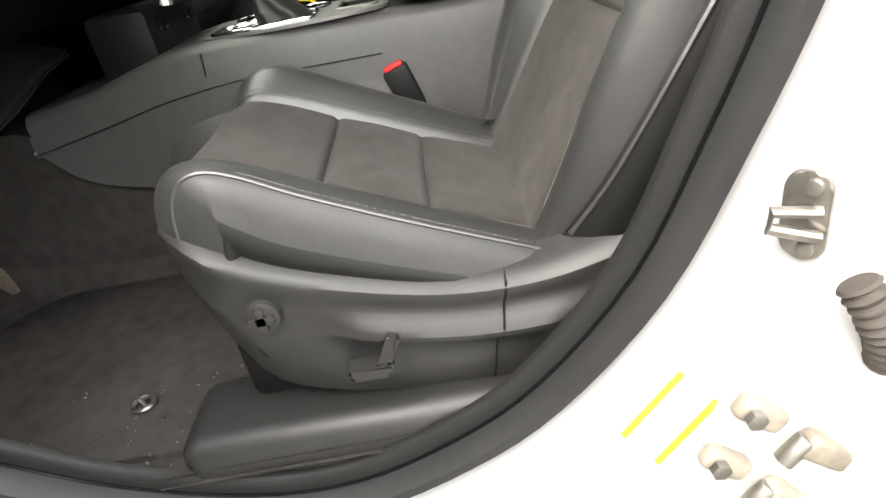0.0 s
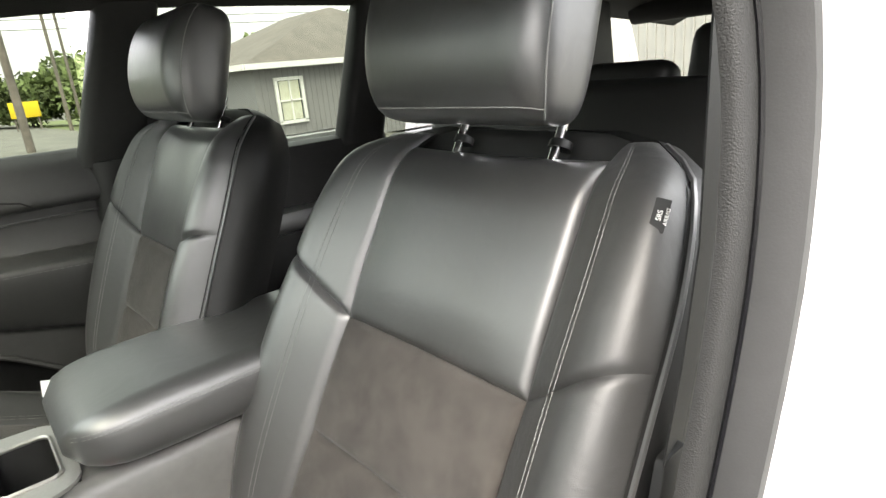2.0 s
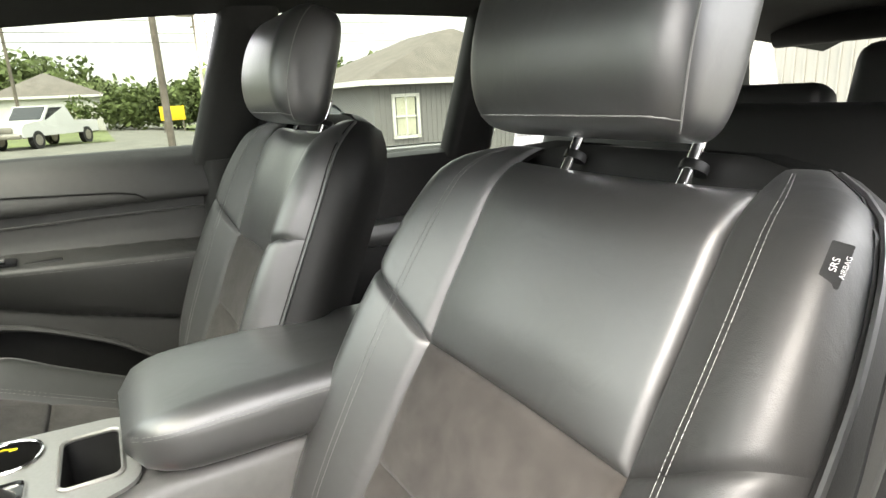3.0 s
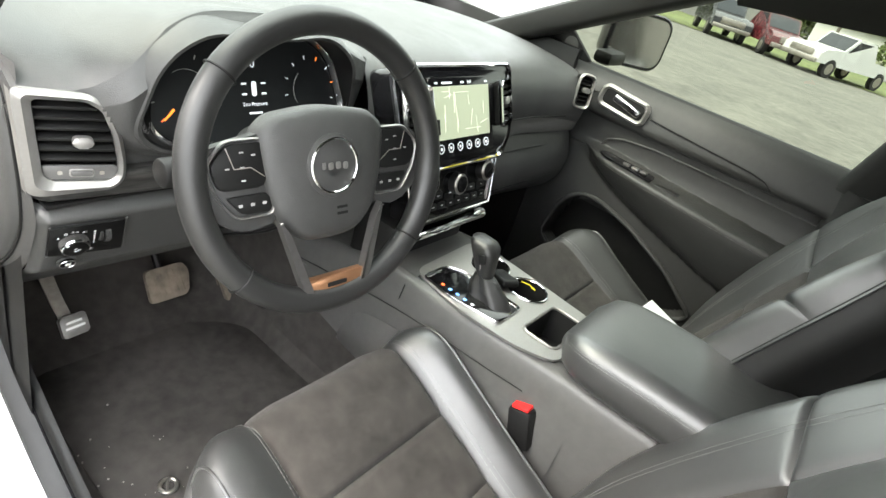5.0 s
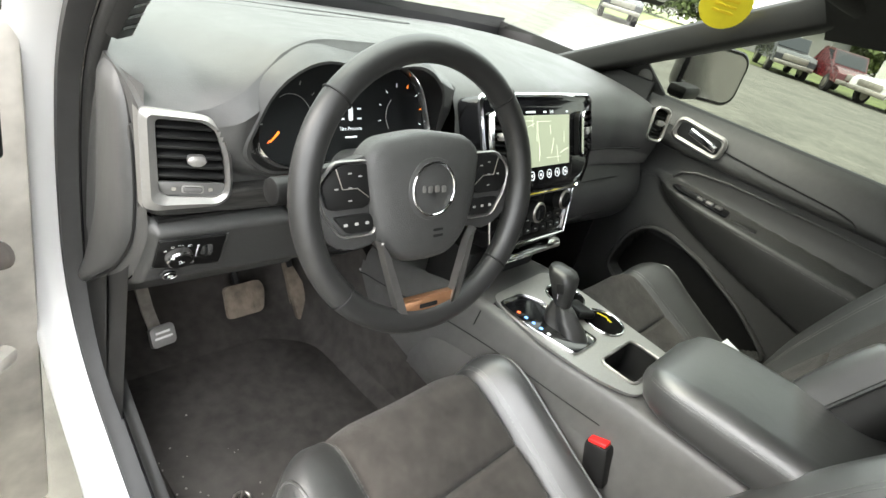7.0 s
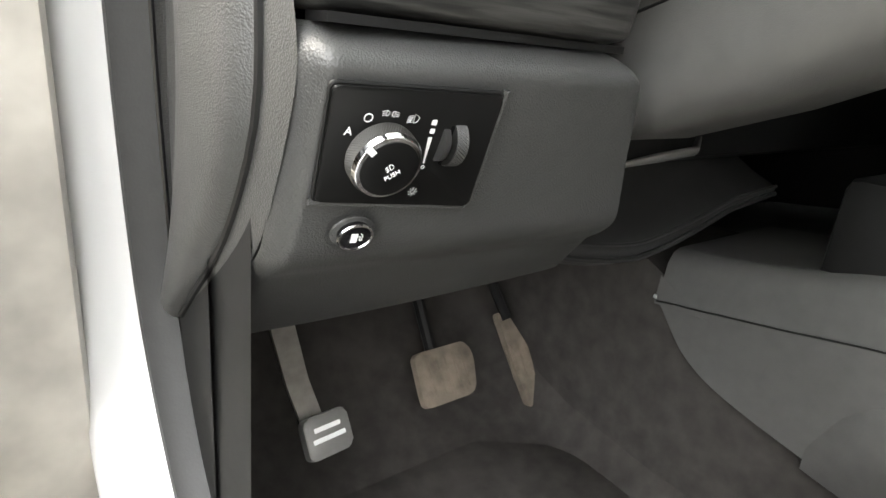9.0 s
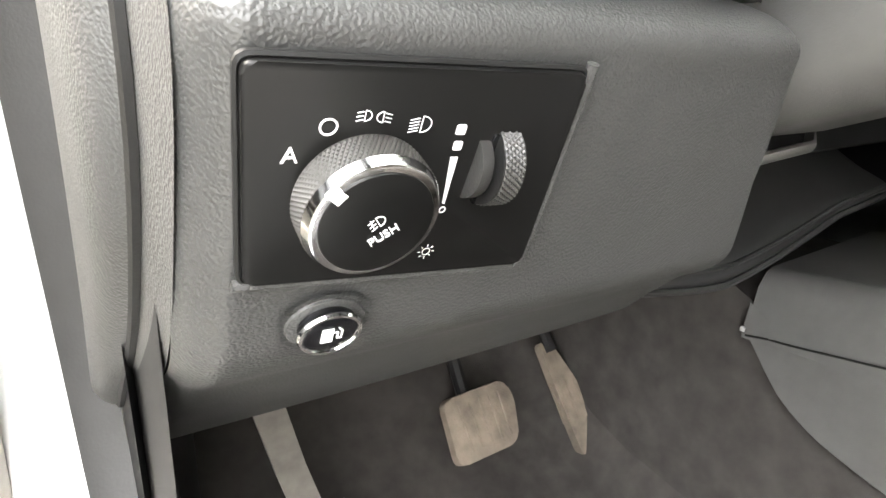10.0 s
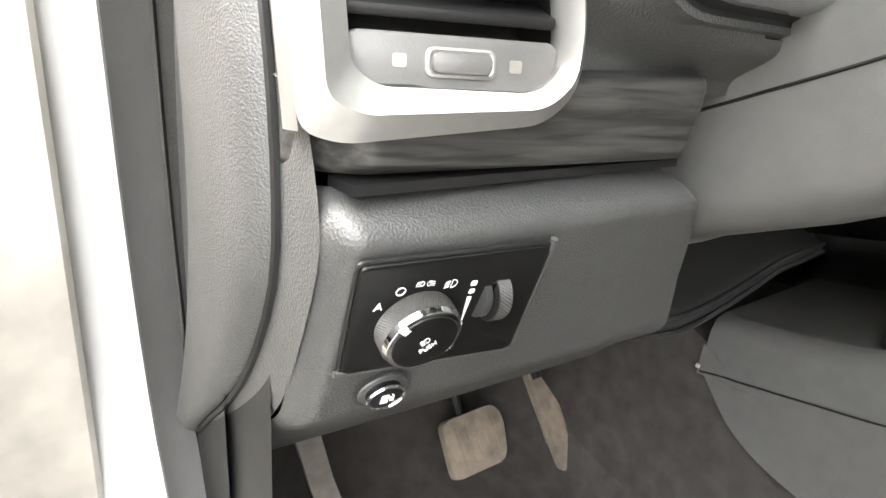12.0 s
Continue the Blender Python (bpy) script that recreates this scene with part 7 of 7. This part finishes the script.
def tree(x, y, h, w, seed, mat=None, slim=False):
    rnd = random.Random(seed)
    h *= 0.85 if slim else 0.68
    z0 = ground_z(x, y)
    t = thing("tree", "leafy green tree beyond the grass" if not slim else "tall dark conifer beyond the grass", "tree", (x, y, z0), group="trees along the road")
    br = tube([(x, y, z0), (x + 0.1, y, z0 + h * 0.3), (x, y + 0.1, z0 + h * 0.75)], [0.035 * h, 0.026 * h, 0.006 * h], 8)
    for k in range(6):
        a = rnd.random() * 6.28
        merge(br, tube([(x, y, z0 + h * (0.25 + 0.08 * k)), (x + w * 0.3 * math.cos(a), y + w * 0.3 * math.sin(a), z0 + h * (0.4 + 0.08 * k))], [0.012 * h, 0.004 * h], 6))
    part("trunk", br, BARK, t)
    vs_, fs_ = [], []
    n = 7000
    blobs = [(rnd.gauss(0, 0.30) * w, rnd.gauss(0, 0.30) * w, h * rnd.uniform(0.38, 0.92), w * rnd.uniform(0.16, 0.30)) for _ in range(26)]
    for _ in range(n):
        if slim:
            f = rnd.random() ** 0.7
            a = rnd.random() * 6.28
            r = w * 0.42 * f * rnd.uniform(0.4, 1)
            c = Vector((x + r * math.cos(a), y + r * math.sin(a), z0 + h * (1 - 0.9 * f)))
        else:
            bx, by, bz, brd = rnd.choice(blobs)
            d = Vector((rnd.gauss(0, 1), rnd.gauss(0, 1), rnd.gauss(0, 0.8))).normalized() * brd * rnd.uniform(0.35, 1.1)
            c = Vector((x + bx, y + by, z0 + bz)) + d
        s = rnd.uniform(0.11, 0.25) * (0.5 + w * 0.16)
        u = Vector((rnd.gauss(0, 1), rnd.gauss(0, 1), rnd.gauss(0, 1))).normalized() * s
        v = u.cross(Vector((rnd.gauss(0, 1), rnd.gauss(0, 1), rnd.gauss(0, 1)))).normalized() * s * 0.7
        k = len(vs_)
        vs_ += [c - u, c + v * 0.8, c + u, c - v * 0.8]
        fs_.append((k, k + 1, k + 2, k + 3))
    me = bpy.data.meshes.new("crown")
    me.from_pydata(vs_, [], fs_)
    me.materials.append(mat or LEAVES)
    cr_ = new("crown", me)
    cr_.parent = t
    cr_.matrix_parent_inverse = Matrix.Translation(-Vector(t.location))
    return t


random.seed(21)
for k, (x, y, h, w, sl) in enumerate([(70, 34, 9, 8, 0), (68, 26, 8, 8, 0), (66, 20, 11, 6, 1), (72, 17, 9, 8, 0), (66, 12, 7, 7, 0), (74, 6, 9, 9, 0), (70, 0, 6, 6, 0), (66, -7, 5.5, 6, 0), (62, -13, 8, 8, 0), (60, 44, 9, 9, 0), (48, 56, 9, 9, 0),
                                     (40, 66, 10, 9, 0), (28, 72, 9, 9, 0), (14, 74, 10, 9, 0), (50, -36, 10, 9, 0), (46, -26, 8, 7, 0), (64, -22, 9, 9, 0), (58, -3, 4, 5, 0), (54, 40, 5, 6, 0)]):
    tree(x, y, h, w, 100 + k, LEAVES_PALE if k % 3 == 0 else LEAVES, bool(sl))


def house(x, y, w, d, h, roof_h, wall_mat, label, yaw=0, windows=(), trim=True):
    z0 = ground_z(x, y)
    m = Matrix.Translation((x, y, z0)) @ Matrix.Rotation(radians(yaw), 4, "Z")
    t = thing("house", label, "house", (x, y, z0))
    wall = part("wall", box((w, d, h), m @ Matrix.Translation((0, 0, h / 2))), wall_mat, t)
    ov = 0.45
    part("roof", loft([[m @ Vector(p) for p in ring] for ring in (
        [(-w / 2 - ov, -d / 2 - ov, h), (w / 2 + ov, -d / 2 - ov, h), (w / 2 + ov, d / 2 + ov, h), (-w / 2 - ov, d / 2 + ov, h)],
        [(-w / 2 - ov, -d / 2 - ov, h + 0.18), (w / 2 + ov, -d / 2 - ov, h + 0.18), (w / 2 + ov, d / 2 + ov, h + 0.18), (-w / 2 - ov, d / 2 + ov, h + 0.18)],
        [(-w / 2 + w * 0.28, -0.1, h + roof_h), (w / 2 - w * 0.28, -0.1, h + roof_h), (w / 2 - w * 0.28, 0.1, h + roof_h), (-w / 2 + w * 0.28, 0.1, h + roof_h)])]), ROOF, t, "grey shingle roof")
    for s in (1, -1):
        part("eave_board", box((w + 2 * ov, 0.05, 0.2), m @ Matrix.Translation((0, s * (d / 2 + ov + 0.03), h + 0.09))), TRIMWHITE, t)
        part("eave_board", box((0.05, d + 2 * ov, 0.2), m @ Matrix.Translation((s * (w / 2 + ov + 0.03), 0, h + 0.09))), TRIMWHITE, t)
    for side, off, zc, ww, wh in windows:
        fm_ = m @ (Matrix.Translation((off, -d / 2 - 0.02, zc)) if side == "y" else Matrix.Translation((-w / 2 - 0.02, off, zc)) @ Matrix.Rotation(radians(-90), 4, "Z"))
        win = part("window", box((ww, 0.04, wh), fm_), CARGLASS, t, "white framed sash window with pale curtain")
        part("curtain", box((ww * 0.86, 0.01, wh * 0.9), fm_ @ Matrix.Translation((0, -0.03, 0))), CURTAIN, win)
        for sx, sz, bw, bh in ((0, wh / 2, ww + 0.24, 0.12), (0, -wh / 2, ww + 0.24, 0.12), (0, 0, ww, 0.06), (ww / 2 + 0.06, 0, 0.12, wh), (-ww / 2 - 0.06, 0, 0.12, wh), (0, 0, 0.05, wh)):
            part("window_frame", box((bw, 0.08, bh), fm_ @ Matrix.Translation((sx, -0.05, sz))), TRIMWHITE, win)
    return t, wall, m


gh, gw, gm = house(24.5, -13.85, 9.0, 10.0, 2.95, 2.3, SIDING, "grey sided house with white window frames", 0, [("x", 3.7, 1.77, 0.92, 1.55), ("x", 0.2, 1.77, 0.92, 1.55)])
for k in range(46):
    part("siding_batten", box((0.035, 0.05, 2.9), gm @ Matrix.Translation((-4.51, -4.95 + k * 0.22, 1.46))), SIDING, gw)
house(46, -15.5, 9, 8, 2.8, 1.9, BRICK, "low brick house with a carport", 8, [("x", 0.5, 1.5, 1.6, 1.2), ("x", -2.4, 1.5, 1.2, 1.2)])
house(66, 3.5, 10, 8, 3.0, 2.2, TRIMWHITE, "pale bungalow far across the grass", 0, [("x", 1.5, 1.5, 1.4, 1.2), ("x", -2.0, 1.5, 1.4, 1.2)])
house(62, 15.5, 14, 10, 3.2, 3.0, SIDING, "grey house far across the grass", 0, [("x", 2.0, 1.6, 1.4, 1.2), ("x", -2.0, 1.6, 1.4, 1.2)])


def pole(x, y, h, label):
    z0 = ground_z(x, y)
    p = thing("utility_pole", label, "utility pole", (x, y, z0), group="utility poles")
    part("shaft", tube([(x, y, z0), (x, y, z0 + h)], [0.12, 0.085], 10), POLE, p)
    part("crossarm", box((0.12, 2.2, 0.12), Matrix.Translation((x, y, z0 + h - 0.6)), 0.02), POLE, p)
    for k in (-0.9, 0, 0.9):
        part("insulator", cyl(0.05, 0.2, 8, Matrix.Translation((x, y + k, z0 + h - 0.54))), STEEL, p)


for x, y, h in ((20.5, -1.85, 9), (44, -6.6, 8.4), (50, -8.3, 8.6), (48, 4.5, 10), (44, 40, 9)):
    pole(x, y, h, "wooden utility pole with a crossarm")
for k, zz in enumerate((6.2, 6.8, 7.6)):
    solo("power_cable", tube([(46, y, zz - 0.6 * math.sin(math.pi * (y + 60) / 130)) for y in span(-60, 70, 26)], 0.022, 5), DARK, "black overhead power cable across the road", "cable", group="overhead cables")
sign = thing("roadside_sign", "yellow board on short posts by the grass", "sign", (42, -4.2, ground_z(42, -4.2)))
part("board", at_box(42, -4.2, ground_z(42, 0) + 1.2, 0.08, 1.5, 0.9, 0.02), ORANGE, sign)
for s in (-0.6, 0.6):
    part("post", at_box(42.05, -4.2 + s, ground_z(42, 0) + 0.5, 0.08, 0.08, 1.0), POLE, sign)
shed = thing("metal_building", "pale ribbed metal building behind the car", "building", (4, -13, 0))
part("wall", at_box(5, -12.6, 2.6, 16, 0.3, 6.4), METALSIDE, shed)
for k in range(72):
    part("siding_rib", at_box(-2.9 + k * 0.22, -12.43, 2.6, 0.05, 0.05, 6.4, 0.012), METALSIDE, shed)
part("roof", at_box(5, -14.6, 5.9, 16.6, 4.6, 0.25), ROOF, shed)

# ---- front wing and hinge pillar behind the open door ----
wing = thing("front_wing", "white painted front wing and hinge pillar of the car", "car body", (-0.86, 1.6, 0.5), kind="structure")
part("hinge_pillar", at_box(-0.795, 0.935, 0.72, 0.20, 0.05, 0.90, 0.015), GRIMY, wing, "white painted hinge pillar with road grime")
part("wing_panel", at_box(-0.875, 1.72, 0.78, 0.09, 1.50, 0.62, 0.04, 3), PAINT, wing)
part("wing_top", box((0.16, 1.46, 0.05), Matrix.Translation((-0.845, 1.72, 1.065)) @ Matrix.Rotation(radians(12), 4, "Y"), 0.02, 3), PAINT, wing)
for zz in (0.70, 0.86, 1.00):
    part("pillar_bolt", cyl(0.010, 0.008, 6, Matrix.Translation((-0.80, 0.912, zz)) @ Matrix.Rotation(radians(90), 4, "X"), 0.001), STEEL, wing)

# ---- open driver door ----
dd = thing("driver_door", "open driver door with dark trim and white painted edge", "car door", (-0.86, 0.80, 0.5))
DM = Matrix.Translation((-0.800, 0.83, 0)) @ Matrix.Rotation(radians(-68), 4, "Z")
FACE = DM @ Matrix(((0, 0, 1, 0), (1, 0, 0, 0), (0, 1, 0, 0), (0, 0, 0, 1)))
# FACE: x runs along the door, y up, z towards the cabin
part("inner_shell", box((0.13, 1.02, 0.86), DM @ Matrix.Translation((0.0, -0.53, 0.76)), 0.04, 3), GRIMY, dd, "white painted door shell with road grime")
TRIMLINE = soften([(-0.110, 0.50), (-0.075, 0.62), (-0.068, 0.80), (-0.078, 1.0), (-0.070, 1.10), (-0.076, 1.19), (-0.14, 1.34), (-0.22, 1.34), (-0.30, 1.18), (-0.98, 1.18), (-0.98, 0.50)], 0.02)[::-1]
part("trim_panel", prism(TRIMLINE, 0.045, FACE @ Matrix.Translation((0, 0, 0.064)), 0.014, 3), TRIM, dd, "dark door trim panel")
part("upper_trim", prism(soften([(-0.135, 1.035), (-0.130, 1.16), (-0.96, 1.16), (-0.96, 1.035)], 0.02)[::-1], 0.014, FACE @ Matrix.Translation((0, 0, 0.104)), 0.008, 3), TRIM, dd)
part("lower_bulge", prism(soften([(-0.16, 0.54), (-0.135, 0.66), (-0.16, 0.74), (-0.26, 0.80), (-0.90, 0.80), (-0.90, 0.54)], 0.04)[::-1], 0.030, FACE @ Matrix.Translation((0, 0, 0.100)), 0.014, 3), TRIM, dd, "bulging lower door pocket")
part("armrest", box((0.07, 0.5, 0.06), DM @ Matrix.Translation((0.13, -0.50, 0.93)), 0.02, 3), LEATHER, dd)
part("speaker", cyl(0.075, 0.006, 32, DM @ Matrix.Translation((0.126, -0.235, 0.63)) @ Matrix.Rotation(radians(90), 4, "Y"), 0.003), DARK, dd, "round speaker grille")
part("edge_flange", tube([DM @ Vector((0.060, y + 0.016, z)) for y, z in ((-0.104, 0.52), (-0.075, 0.62), (-0.068, 0.80), (-0.078, 1.0), (-0.070, 1.10))], 0.006, 8), PAINT, dd, "white painted flange beside the trim")
part("seal_strip", tube([DM @ Vector((0.058, y + 0.032, z)) for y, z in ((-0.104, 0.52), (-0.075, 0.62), (-0.068, 0.80), (-0.078, 1.0), (-0.070, 1.10), (-0.076, 1.19), (-0.13, 1.30))], 0.007, 8), RUBBER, dd)
part("window_frame", tube([DM @ Vector(p) for p in ((0.02, -0.05, 1.18), (0.0, -0.35, 1.44), (0.0, -0.65, 1.52), (0.0, -1.0, 1.46), (0.02, -1.03, 1.18))], 0.025, 8), DARK, dd)
for zz in (0.775, 1.085):
    part("hinge", union(box((0.022, 0.050, 0.024), Matrix.Translation((-0.785, 0.758, zz)) @ Matrix.Rotation(radians(-50), 4, "Z"), 0.007), box((0.018, 0.040, 0.018), Matrix.Translation((-0.810, 0.754, zz)) @ Matrix.Rotation(radians(35), 4, "Z"), 0.006), cyl(0.009, 0.05, 14, Matrix.Translation((-0.800, 0.742, zz - 0.025)), 0.002)), GRIMY, dd, "grimy white painted hinge")
part("check_strap", box((0.046, 0.007, 0.017), Matrix.Translation((-0.797, 0.738, 1.022)) @ Matrix.Rotation(radians(12), 4, "Z"), 0.002), GRIMY, dd, "pale check strap")
part("hinge_cover", box((0.028, 0.016, 0.075), Matrix.Translation((-0.778, 0.745, 1.105)), 0.006, 3), DARK, dd, "black rubber stop block")
boot_pts = [Vector((-0.770, 0.752, 0.940)), Vector((-0.792, 0.738, 0.946)), Vector((-0.814, 0.730, 0.930)), Vector((-0.823, 0.722, 0.880))]
fine = [boot_pts[min(2, int(t * 3))].lerp(boot_pts[min(2, int(t * 3)) + 1], t * 3 - min(2, int(t * 3))) for t in span(0, 1, 44)]
part("cable_boot", tube(fine, [0.0145 + 0.0024 * math.sin(k * 1.57) for k in range(45)], 14), DUSTY, dd, "ribbed dusty cable boot")
